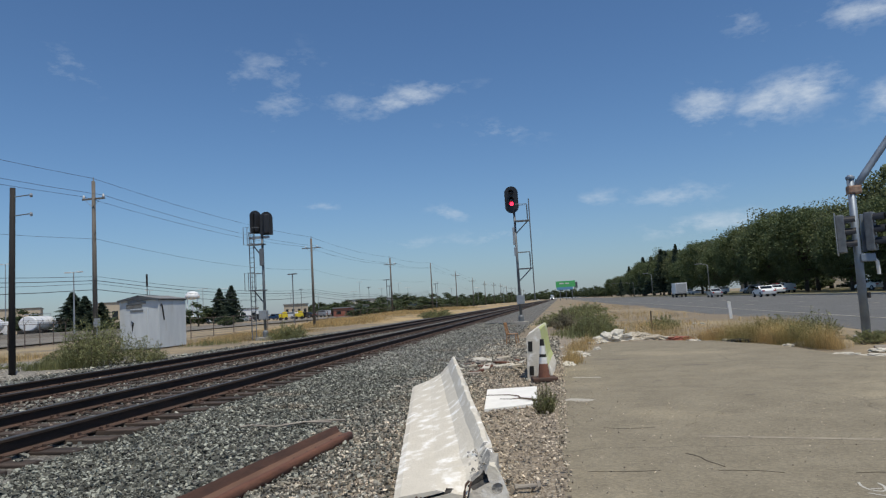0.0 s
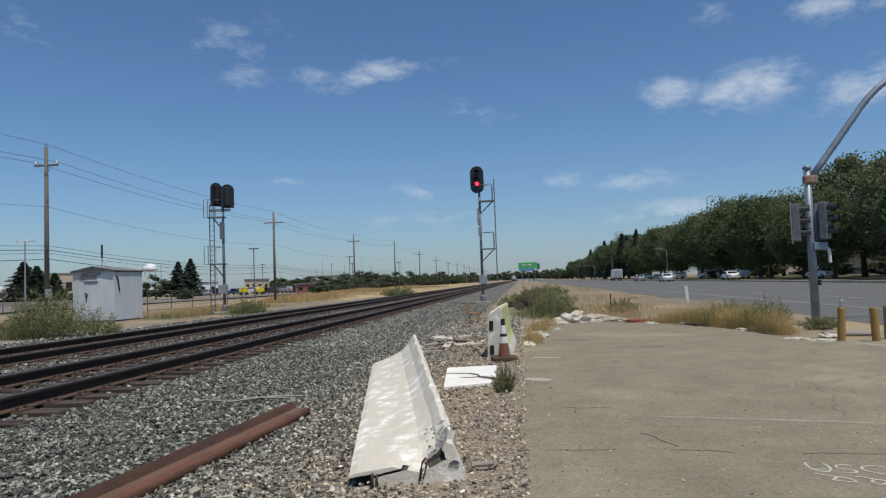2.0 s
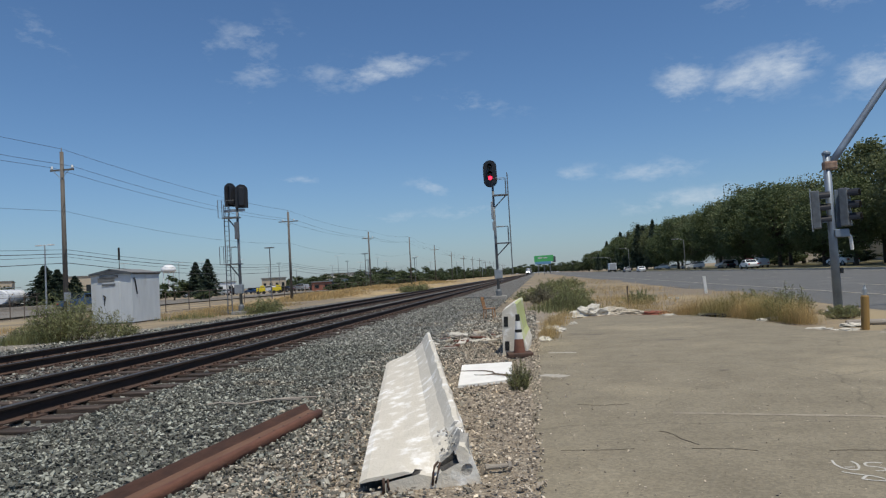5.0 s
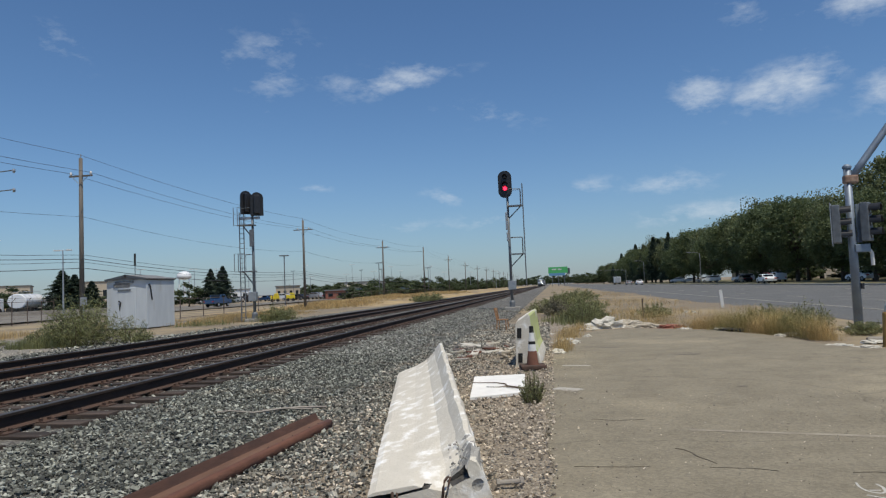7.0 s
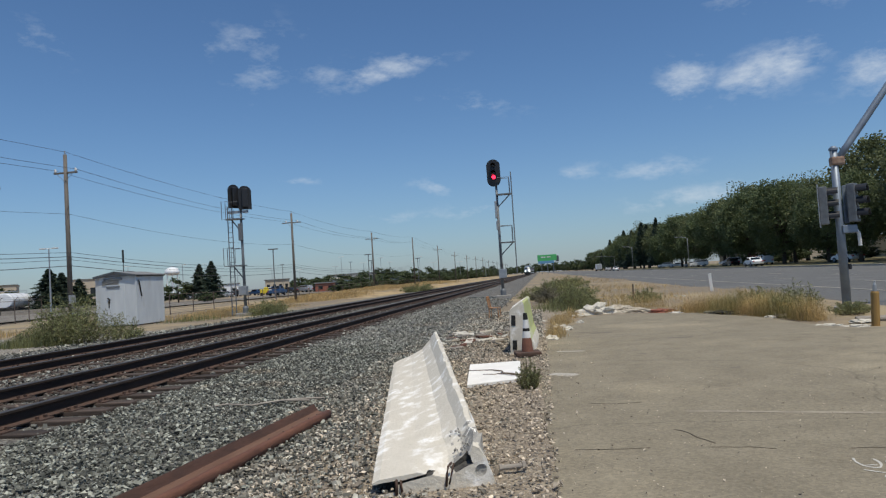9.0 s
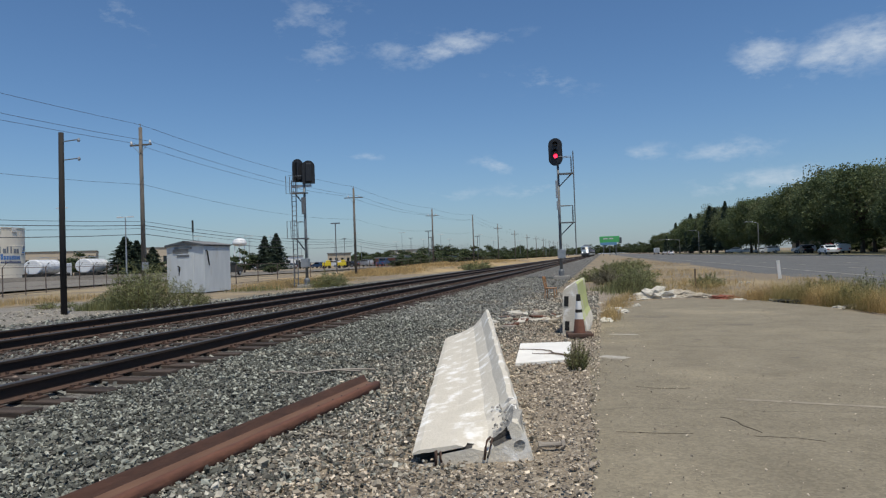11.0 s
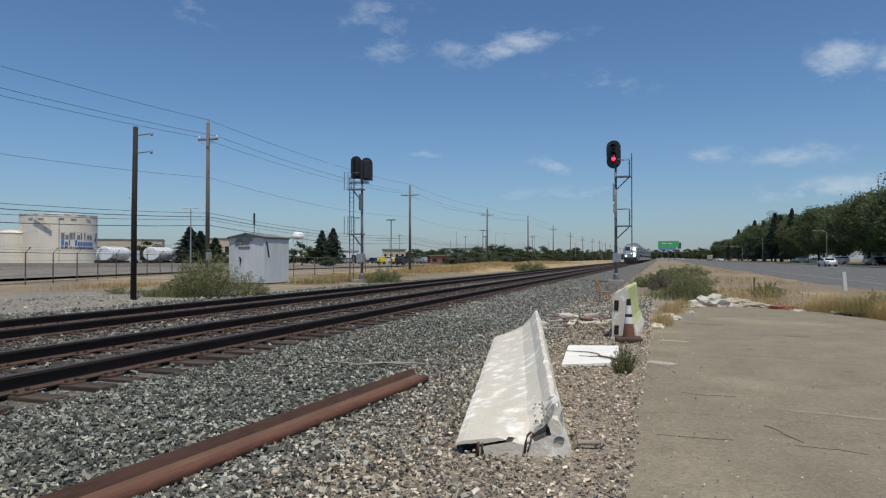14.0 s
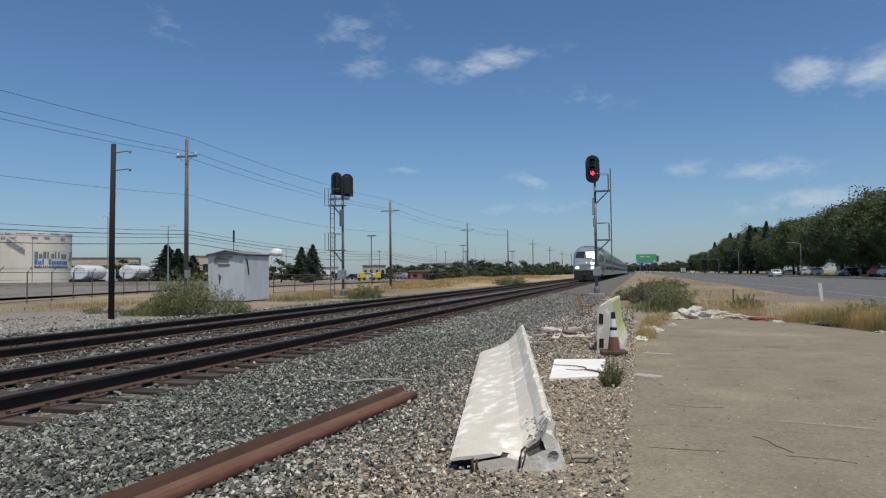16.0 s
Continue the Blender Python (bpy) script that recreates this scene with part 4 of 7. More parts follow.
def slab():
    t = thing("white_panel", pose(-0.9, 9.42, 0.0), "cracked white slab lying flat on the gravel", "slab")
    bm = B()
    pts = [(-0.30, -0.78), (0.36, -0.42), (0.30, 1.30), (-0.46, 1.12)]
    low, top = [bm.verts.new((x, y, 0.0)) for x, y in pts], [bm.verts.new((x, y, 0.045)) for x, y in pts]
    for i in range(4):
        bm.faces.new((low[i], low[(i + 1) % 4], top[(i + 1) % 4], top[i]))
    bm.faces.new(top)
    bmesh.ops.bevel(bm, geom=bm.edges[:], offset=0.008, segments=1, affect="EDGES")
    part("panel", bm, M_SLAB, t)
    bm = B()
    tube(bm, [(0.42, -0.5, 0.09), (0.22, -0.34, 0.10), (0.12, -0.2, 0.092), (0.08, 0.02, 0.09), (-0.06, 0.16, 0.09), (-0.4, 0.22, 0.088)], [0.016, 0.014, 0.012, 0.01, 0.008, 0.005], 6)
    tube(bm, [(0.12, -0.2, 0.092), (0.0, -0.26, 0.09), (-0.16, -0.2, 0.088)], [0.009, 0.006, 0.004], 6)
    tagged(part("dry_branch", bm, M_TWIG), "thin dark dry branch lying on the slab", "branch").matrix_basis = pose(-0.9, 9.57, -0.03)


slab()


def loose_rail():
    t = thing("loose_rail", pose(-3.13, 0.05, -0.005, 0, 0, -5.4), "length of rusty red-brown rail lying on its side on the ballast", "rail")
    L = 7.0
    # on its side: the foot stands up towards the track, the head rests on the stones
    # Sunlit web and shaded foot are painted as lighter and darker rust.
    pieces = {"foot": ([(0.0, -0.005), (0.0, 0.172), (0.013, 0.176), (0.020, 0.165), (0.050, 0.108), (0.056, 0.072), (0.022, 0.012), (0.014, -0.005)], M_FOOTRUST_SHADED, ""),
              "web": ([(0.046, 0.070), (0.046, 0.113), (0.060, 0.102), (0.085, 0.097), (0.115, 0.094), (0.128, 0.092), (0.128, 0.062), (0.085, 0.070)], M_WEB_LIT, "rusty web with bolt holes, sunlight painted in"),
              "head": ([(0.122, 0.100), (0.134, 0.110), (0.150, 0.114), (0.172, 0.110), (0.184, 0.098), (0.188, 0.070), (0.184, 0.036), (0.172, 0.024), (0.140, 0.024), (0.124, 0.040)], M_RUST, "")}
    for name, (sec, m, lab) in pieces.items():
        bm = loft(B(), [[(-0.16 + x * 1.08 + 0.0015 * noise.noise((x * 9, y * 3, z)), y, z * 0.97) for x, z in sec] for y in np.linspace(0, L, 24)])
        bmesh.ops.triangulate(bm, faces=[f for f in bm.faces if len(f.verts) > 4])
        ob = part(name, bm, m, t, lab, smooth=True)
        ob.data.shade_smooth() if name == "head" else ob.data.shade_flat()
    # Uncut holes: proud discs, coloured as dark as the shade in them.
    for y in (6.86, 6.66, 6.30, 6.12, 5.85):
        part("bolt_hole", lathe(B(), [(0.016, 0.0885), (0.013, 0.0935)], 12, (-0.055, y, 0)), M_DARK, t, "bolt hole drawn as a dark shaded disc")
    bm = B()
    tube(bm, [(-0.56, 5.02, 0.035), (-0.42, 5.05, 0.037)], 0.019, 10)
    tube(bm, [(-0.42, 5.05, 0.037), (-0.395, 5.055, 0.037)], 0.031, 6)
    tube(bm, [(-0.58, 5.015, 0.035), (-0.56, 5.02, 0.035)], 0.027, 6)
    tagged(part("steel_bolt", bm, M_BOARD), "thick grey steel bolt lying in the dirt", "bolt")


loose_rail()


def wooden_chair():
    t = thing("wooden_chair", pose(-1.72, 21.9, -0.01, 0, 0, 80) @ Matrix.Scale(0.8, 4), "small varnished wooden chair standing on the gravel", "chair")
    bm = B()
    box(bm, (0, 0, 0.43), (0.42, 0.42, 0.035), bevel=0.012)
    part("seat", bm, M_CHAIR, t)
    for x in (-0.17, 0.17):
        for y in (-0.17, 0.17):
            bm = tube(B(), [(x * 1.2, y * 1.2, 0), (x, y, 0.42)], [0.016, 0.022], 8)
            part("leg", bm, M_CHAIR, t)
    bm = B()
    for x in (-0.18, 0.18):
        tube(bm, [(x, 0.19, 0.44), (x * 1.05, 0.27, 0.88)], 0.017, 8)
    box(bm, (0, 0.27, 0.85), (0.40, 0.025, 0.10), bevel=0.01, rx=-8)
    for x in (-0.09, 0, 0.09):
        tube(bm, [(x, 0.2, 0.44), (x, 0.265, 0.83)], 0.009, 6)
    part("backrest", bm, M_CHAIR, t)


wooden_chair()


def signal_frame(t, side, hi, lo, ladder_top, ladder_foot, n_rungs, faced=False):
    """Mast, ladder and the two small platforms with their rails; side: -1 or +1 for where the ladder stands."""
    x = 0.86 * side
    part("mast", tube(B(), [(0, 0, 0.1), (0, 0, hi + 0.6)], [0.085, 0.065], 12), M_STEEL_D, t, smooth=True)
    bm = B()
    box(bm, (0, 0, 0.10), (0.85, 0.85, 0.24), bevel=0.03)
    part("concrete_base", bm, M_CONC, t)
    bm = lathe(B(), [(0.16, 0.2), (0.16, 0.5), (0.10, 0.6)], 12)
    part("mast_foot", bm, M_STEEL_D, t)
    bm = B()
    box(bm, (0.05 * side, -0.05, 1.45), (0.44, 0.32, 0.5), bevel=0.02)
    part("junction_box", bm, M_STEEL, t)
    if faced:  # the ladder stands square to the track
        x = 0.66 * side
    off = (0.13, 0.0) if faced else (0.0, 0.2)
    for q in (-1, 1):
        part("ladder_rail", tube(B(), [(x + q * off[0], q * off[1], ladder_foot), (x + q * off[0], q * off[1], ladder_top)], 0.028, 6), M_STEEL_D, t)
    rung = None
    for k in range(n_rungs):
        z = ladder_foot + 0.2 + (ladder_top - ladder_foot - 0.3) * k / (n_rungs - 1)
        if rung is None:
            rung = part("rung", tube(B(), [(x - off[0], -off[1], 0), (x + off[0], off[1], 0)], 0.016, 6), M_STEEL_D, t)
            o = rung
        else:
            o = new("rung", rung.data)
            o.parent = t
        o.location.z = z
    for z in (hi, lo):
        p = B()
        box(p, (x / 2, 0, z), (0.86, 0.5, 0.06))
        pl = part("platform", p, M_STEEL_D, t)
        part("brace", tube(B(), [(x * 0.85, 0, z - 0.03), (0.06 * side, 0, z - 0.68)], 0.035, 6), M_STEEL_D, pl)
        g = B()
        tube(g, [(x * 0.86, -0.24, z), (x * 0.86, -0.24, z + 0.95), (x * 0.1, -0.24, z + 0.95)], 0.022, 6)
        tube(g, [(x * 0.86, 0.24, z), (x * 0.86, 0.24, z + 0.95), (x * 0.1, 0.24, z + 0.95)], 0.022, 6)
        part("guard_rail", g, M_STEEL_D, pl)
        if faced:
            for dy in (-0.24, 0.24):
                o = side * 1.02
                part("cage_bar", tube(B(), [(x, dy, z), (o, dy, z), (o, dy, z + 1.0), (x, dy, z + 1.0)], 0.02, 6), M_STEEL_D, pl)
            continue
        g = B()
        box(g, (x * 0.86, 0, z + 0.48), (0.05, 0.46, 0.72))
        part("kick_panel", g, M_BLACK, pl)


def oval(w, h, y0, y1, z, n=28):
    """A disc with rounded ends, standing in the xz plane."""
    secs = []
    for y in (y0, y1):
        ring = []
        for k in range(n):
            a = 2 * math.pi * k / n
            r = w / 2
            ring.append((r * math.cos(a), y, z + r * math.sin(a) + (h / 2 - r) * (1 if math.sin(a) > 0 else -1)))
        secs.append(ring)
    return secs


def signal_head(parent, m, lit=None, square=False):
    secs = oval(0.78, 1.56, -0.02, 0.03, 0)
    if square:  # rounded above, cut off level below
        secs = [[(x if z > 0 else math.copysign(0.39, x) if abs(x) > 0.06 else x, y, max(z, -0.70)) for x, y, z in ring] for ring in secs]
    head = part("signal_head", loft(B(), secs), M_BLACK, parent, "black signal head with a rounded backing")
    head.matrix_basis = m
    bm = B()
    box(bm, (0, 0.16, 0), (0.36, 0.26, 1.15), bevel=0.04)
    part("lamp_housing", bm, M_BLACK, head)
    for k, z in enumerate((0.42, 0.0, -0.24 if lit else -0.42)):
        l = lathe(B(), [(0.001, 0.02), (0.07, 0.018), (0.115, 0.0)], 20)
        bmesh.ops.transform(l, matrix=pose(0, -0.035, z, 90), verts=l.verts)
        part("lens", l, M_RED if lit == k else M_LENS, head, "glowing red lens" if lit == k else "dark lens", smooth=True)
        v = B()
        secs = []
        for y in (-0.02, -0.28):
            secs.append([(0.15 * math.cos(a), y, z + 0.15 * math.sin(a)) for a in np.linspace(0.15, math.pi - 0.15, 10)] + [(0.138 * math.cos(a), y, z + 0.138 * math.sin(a)) for a in np.linspace(math.pi - 0.15, 0.15, 10)])
        part("visor", loft(v, secs), M_BLACK, head, smooth=False)
    return head


def signals():
    t = thing("railway_signal", pose(-2.34, 38.7, -0.02), "railway signal mast with a black oval head showing red", "railway signal", "railway signals")
    signal_frame(t, 1, 5.95, 3.2, 7.2, 1.4, 16)
    signal_head(t, pose(-0.1, -0.12, 7.2), lit=2)
    bm = B()
    box(bm, (-0.10, -0.1, 5.1), (0.11, 0.14, 1.0), bevel=0.02)
    box(bm, (-0.08, -0.1, 4.2), (0.10, 0.12, 0.5), bevel=0.02)
    part("cable_box", bm, M_STEEL, t)
    t = thing("railway_signal", pose(-16.47, 35.8, -0.05), "railway signal mast carrying two black heads turned away", "railway signal", "railway signals")
    signal_frame(t, -1, 5.45, 2.85, 6.2, 0.1, 22, True)
    signal_head(t, pose(-0.42, 0.1, 6.72, 0, 0, 232) @ Matrix.Scale(0.9, 4), square=True)
    signal_head(t, pose(0.28, 0.0, 6.58, 0, 0, 204) @ Matrix.Scale(0.9, 4), square=True)
    bm = B()
    box(bm, (-0.2, 0.05, 5.85), (1.2, 0.12, 0.14))
    part("head_bracket", bm, M_STEEL, t)
    bm = B()
    box(bm, (0.0, -0.14, 4.7), (0.22, 0.18, 0.95), bevel=0.02)
    part("cable_box", bm, M_STEEL_D, t)


signals()


def hut():
    W_, D_, H_ = 2.2, 2.5, 2.45
    t = thing("equipment_hut", pose(-20.1, 31.3, -0.05), "white metal railway equipment hut with a low gable roof", "hut")
    bm = B()
    box(bm, (-W_ / 2, D_ / 2, H_ / 2 + 0.1), (W_, D_, H_), bevel=0.02)
    part("wall", bm, M_HUT, t)
    bm = B()
    loft(bm, [[(-W_ - 0.06, y, H_ + 0.1), (0.06, y, H_ + 0.1), (0.06, y, H_ + 0.15), (-W_ / 2, y, H_ + 0.36), (-W_ - 0.06, y, H_ + 0.15)] for y in (-0.08, D_ + 0.08)])
    part("roof", bm, M_ROOFGREY, t)
    bm = B()
    for s in (-1, 1):
        box(bm, (-W_ / 2 + s * W_ / 4, -0.1, H_ + 0.20), (W_ / 2 + 0.10, 0.04, 0.11), ry=-s * -10.8)
    part("roof_trim", bm, M_LOCOROOF, t, "dark gable trim")
    bm = B()
    box(bm, (-W_ * 0.5, -0.012, 1.15), (0.95, 0.03, 2.0), bevel=0.008)
    d = part("door", bm, M_HUT, t)
    bm = tube(B(), [(-W_ * 0.5 - 0.36, -0.05, 1.0), (-W_ * 0.5 - 0.36, -0.05, 1.35)], 0.02, 6)
    part("handle", bm, M_DARK, d)
    part("hasp", tube(B(), [(-W_ * 0.5 - 0.42, -0.05, 1.5), (-W_ * 0.5 - 0.3, -0.06, 1.42), (-W_ * 0.5 - 0.34, -0.06, 1.2)], 0.03, 6), M_DARK, d)
    bm = B()
    for k in range(6):
        box(bm, (-W_ * 0.62, -0.02, H_ - 0.28 + 0.035 * k), (0.9, 0.03, 0.018), rx=30)
    part("vent", bm, M_STEEL, t)
    bm = B()
    tube(bm, [(0.03, 0.25, 2.25), (0.05, 0.28, 2.0), (0.03, 0.42, 1.5)], 0.03, 6)
    tube(bm, [(0.02, 0.25, 2.3), (0.02, 0.12, 2.25)], 0.025, 6)
    part("bracket", bm, M_DARK, t, "dark bent bracket on the side wall")
    for x in (-W_ + 0.15, -0.15):
        for y in (0.15, D_ - 0.15):
            bm = B()
            box(bm, (x, y, 0.05), (0.2, 0.2, 0.12))
            part("footing", bm, M_CONC, t)
    part("antenna", tube(B(), [(-1.45, D_ * 0.5, H_ + 0.2), (-1.45, D_ * 0.5, H_ + 0.85), (-1.45, D_ * 0.5, H_ + 0.86), (-1.45, D_ * 0.5, H_ + 1.5)], [0.018, 0.018, 0.05, 0.05], 8), M_DARK, t)
    bm = B()
    box(bm, (0.035, D_ / 2, H_ + 0.085), (0.05, D_, 0.05))
    part("eave_trim", bm, M_DARK, t, "dark eave trim along the side")
    for zz, ww in ((H_ - 0.02, 1.0), (H_ - 0.42, 0.72)):
        bm = B()
        box(bm, (-W_ * 0.55, -0.03, zz), (ww, 0.05, 0.11), bevel=0.01)
        part("grille", bm, M_STEEL_D, t, "dark louvred grille under the gable")


hut()


def poles():
    heights = [8.75, 8.5, 8.45, 9.3, 8.9, 8.4, 8.2, 8.5, 8.6, 8.3, 8.5, 8.7, 8.4, 8.5, 8.6, 8.4]
    for k in range(-2, 16):
        h = heights[k] if k >= 0 else 8.7
        t = thing("utility_pole", pose(-23.0, 30.4 + 30.6 * k, -0.1), "weathered wooden utility pole with a short crossarm", "utility pole", "poles along the track")
        part("pole", tube(B(), [(0, 0, 0), (0, 0, h)], [0.13, 0.09], 10), M_WOODPOLE, t, smooth=True)
        if k != 3:
            bm = B()
            box(bm, (0, 0, h - 0.9), (1.25 if k < 1 else 1.9, 0.09, 0.08), bevel=0.01)
            arm = part("crossarm", bm, M_WOODPOLE, t)
            for x in (-0.55, 0.55):
                part("insulator", lathe(B(), [(0.04, h - 0.87), (0.065, h - 0.80), (0.03, h - 0.68)], 8, (x, 0, 0)), M_BAND, arm)
            part("arm_brace", tube(B(), [(-0.45, -0.06, h - 0.92), (0, -0.1, h - 1.35), (0.45, -0.06, h - 0.92)], 0.014, 5), M_STEEL_D, arm)
            part("pin", tube(B(), [(0, 0, h), (0, 0, h + 0.2)], 0.03, 6), M_STEEL, t)
        if k == 0:
            bm = B()
            box(bm, (0.2, -0.16, 1.6), (0.26, 0.18, 0.42), bevel=0.02)
            part("meter_box", bm, M_STEEL, t)
            part("conduit", tube(B(), [(0.2, -0.16, 0.1), (0.2, -0.16, 1.4)], 0.03, 6), M_STEEL, t)
    for dx, dz, r, sag in ((0, 0.15, 0.009, 0.35), (-0.55, -0.75, 0.009, 0.4), (0.55, -0.75, 0.009, 0.4), (0.1, -2.95, 0.007, 0.5), (0.12, -4.85, 0.010, 0.4), (0.1, -5.05, 0.015, 0.4), (0.1, -5.2, 0.009, 0.45), (0.12, -5.5, 0.015, 0.45)):
        pts = []
        for k in range(-2, 9 if dz > -3 else 3):
            y0 = 30.4 + 30.6 * k
            h0, h1 = [(heights[j] if j >= 0 else 8.7) for j in (k, k + 1)]
            for i in range(8):
                s = i / 8
                pts.append((-23 + dx, y0 + 30.6 * s, -0.1 + h0 + (h1 - h0) * s + dz - sag * 4 * s * (1 - s)))
        bm = tube(B(), pts, r, 4, cap=False)
        tagged(part("overhead_wire", bm, M_WIRE), "dark overhead wire strung between the poles", "wire", "overhead wires")
    # the dark creosoted pole
    t = thing("utility_pole", pose(-16.96, 18.5, -0.05), "dark creosoted wooden pole with small side brackets", "utility pole")
    part("pole", tube(B(), [(0, 0, 0), (0.01, 0, 3), (0.05, 0, 5.9)], [0.10, 0.092, 0.08], 12), M_DARKPOLE, t, smooth=True)
    for z in (5.0, 5.6):
        bm = tube(B(), [(0.03, 0, z), (0.68, 0, z + 0.03)], 0.018, 6)
        br = part("bracket", bm, M_STEEL_D, t)
        part("insulator", lathe(B(), [(0.03, 0), (0.05, 0.06), (0.03, 0.12)], 8, (0.71, 0, z - 0.05)), M_STEEL, br)
    # bare thinner poles farther off
    for x, y, h in ((-36, 88, 6.9), (-33, 128, 7.0), (-30, 165, 6.8), (-38, 150, 6.5), (-60, 210, 8.5), (-75, 190, 8.5)):
        t = thing("light_pole", pose(x, y, -0.1), "slender grey light pole in the far yard", "light pole", "far light poles")
        part("pole", tube(B(), [(0, 0, 0), (0, 0, h)], 0.07, 6), M_STEEL_D, t)
        bm = B()
        box(bm, (0, 0, h), (1.3, 0.3, 0.15))
        part("lamp_head", bm, M_STEEL_D, t)


poles()


# ---- left side: yard, tanks, fences, far things ----
def yard():
    bm = B()
    f = bm.faces.new([bm.verts.new((x, y, 0.10)) for x, y in ((-38, 26), (-44, 55), (-44, 300), (-56, 300), (-58, 120), (-140, 130), (-140, 26))])
    bm.normal_update()
    if f.normal.z < 0:
        f.normal_flip()
    tagged(part("yard_pavement", bm, asphalt_mat("dusty_yard", (0.20, 0.182, 0.155), (0.15, 0.135, 0.115), (0.24, 0.21, 0.165), crack=False)), "grey paved yard and access road behind the fence", "pavement", kind="structure")
    bm = B()
    for k in range(12):
        a, b = Vector((-104 + 4.2 * k, 74 + 0.9 * k, 0)), Vector((-104 + 4.2 * (k + 1), 74 + 0.9 * (k + 1), 0))
        d = b - a
        box(bm, tuple((a + b) / 2 + Vector((0, 0, 0.35))), (d.length - 0.02, 0.3, 0.7), math.degrees(math.atan2(d.y, d.x)))
    tagged(part("bund_wall", bm, M_BOARD), "low grey concrete wall around the fuel tanks", "wall", kind="structure")


yard()


def tank(x, y, r, h, name_label, dome, marks):
    t = thing("storage_tank", pose(x, y, 0), name_label, "storage tank")
    prof = [(r, 0), (r, h * 0.33), (r + 0.03, h * 0.335), (r, h * 0.34), (r, h * 0.66), (r + 0.03, h * 0.665), (r, h * 0.67), (r, h)]
    part("shell", lathe(B(), prof, 64), M_TANK, t, smooth=False)
    part("roof", lathe(B(), [(r + 0.08, h), (r + 0.08, h + 0.08), (r * 0.5, h + dome * 0.7), (0.15, h + dome)], 48), M_TANK, t)
    a0 = math.atan2(-y, -x)  # towards the lot
    bm = B()
    for k in range(40):
        a = a0 + 2 * math.pi * k / 40
        tube(bm, [((r - 0.1) * math.cos(a), (r - 0.1) * math.sin(a), h), ((r - 0.1) * math.cos(a), (r - 0.1) * math.sin(a), h + 0.5)], 0.025, 4)
    part("roof_rail", bm, M_STEEL, t)
    if marks:
        # bent stair, hatches, downpipe, and the lettering as plain bars
        bm = B()
        for k in range(9):
            a = a0 - 0.2 - 0.05 * k
            box(bm, ((r + 0.4) * math.cos(a), (r + 0.4) * math.sin(a), h - 2.3 + 0.24 * k), (0.4, 0.35, 0.05), math.degrees(a))
        part("stair", bm, M_STEEL, t)
        for k, da in enumerate((-0.75, -0.45, 0.05, 0.35, 0.8)):
            a = a0 + da
            bm = B()
            box(bm, (r * math.cos(a), r * math.sin(a), h - 0.3), (0.3, 0.9, 0.8), math.degrees(a))
            part("roof_hatch", bm, M_BAND, t)
        part("downpipe", tube(B(), [((r + 0.1) * math.cos(a0 + 0.0), (r + 0.1) * math.sin(a0), z) for z in (0, h - 0.2)], 0.06, 6), M_STEEL, t)

        def bar(a1, a2, z, hh, m, name):
            b = B()
            n = 10
            secs = []
            for i in range(n + 1):
                a = a0 + a1 + (a2 - a1) * i / n
                secs.append([((r + 0.045) * math.cos(a), (r + 0.045) * math.sin(a), z - hh / 2), ((r + 0.045) * math.cos(a), (r + 0.045) * math.sin(a), z + hh / 2),
                             ((r + 0.02) * math.cos(a), (r + 0.02) * math.sin(a), z + hh / 2), ((r + 0.02) * math.cos(a), (r + 0.02) * math.sin(a), z - hh / 2)])
            part(name, loft(b, secs), m, t)
        for word, a1, a2, z, hh, m in (("AaAbabbaa", 0.05, 0.98, 0.585, 1.15, M_GREYTXT), ("Aab", 0.05, 0.33, 0.455, 1.0, M_BLUE), ("Aaaaaaaa", 0.40, 1.02, 0.455, 1.0, M_BLUE), ("AaAbabbaaAaaAaaaaaaa", 0.05, 1.06, 0.36, 0.4, M_NAVY)):
            step = (a2 - a1) / len(word)
            for i, ch in enumerate(word):
                k = 0.68 if ch == "a" else 1.0
                bar(a1 + step * i, a1 + step * (i + (0.42 if ch == "b" else 0.80)), h * z - hh * (1 - k) / 2, hh * k, m, "painted_bar")
        for k in range(5):
            bar(1.08 + 0.03 * k, 1.26 + 0.03 * k, h * 0.50 + 0.34 * k, 0.24, M_BLUE if k % 2 else M_GREYTXT, "painted_swoosh")


tank(-107, 98, 6.4, 9.3, "large cream steel fuel storage tank with painted markings", 0.5, True)
tank(-111.6, 92, 2.9, 5.9, "small cream steel storage tank with a domed top", 0.7, False)


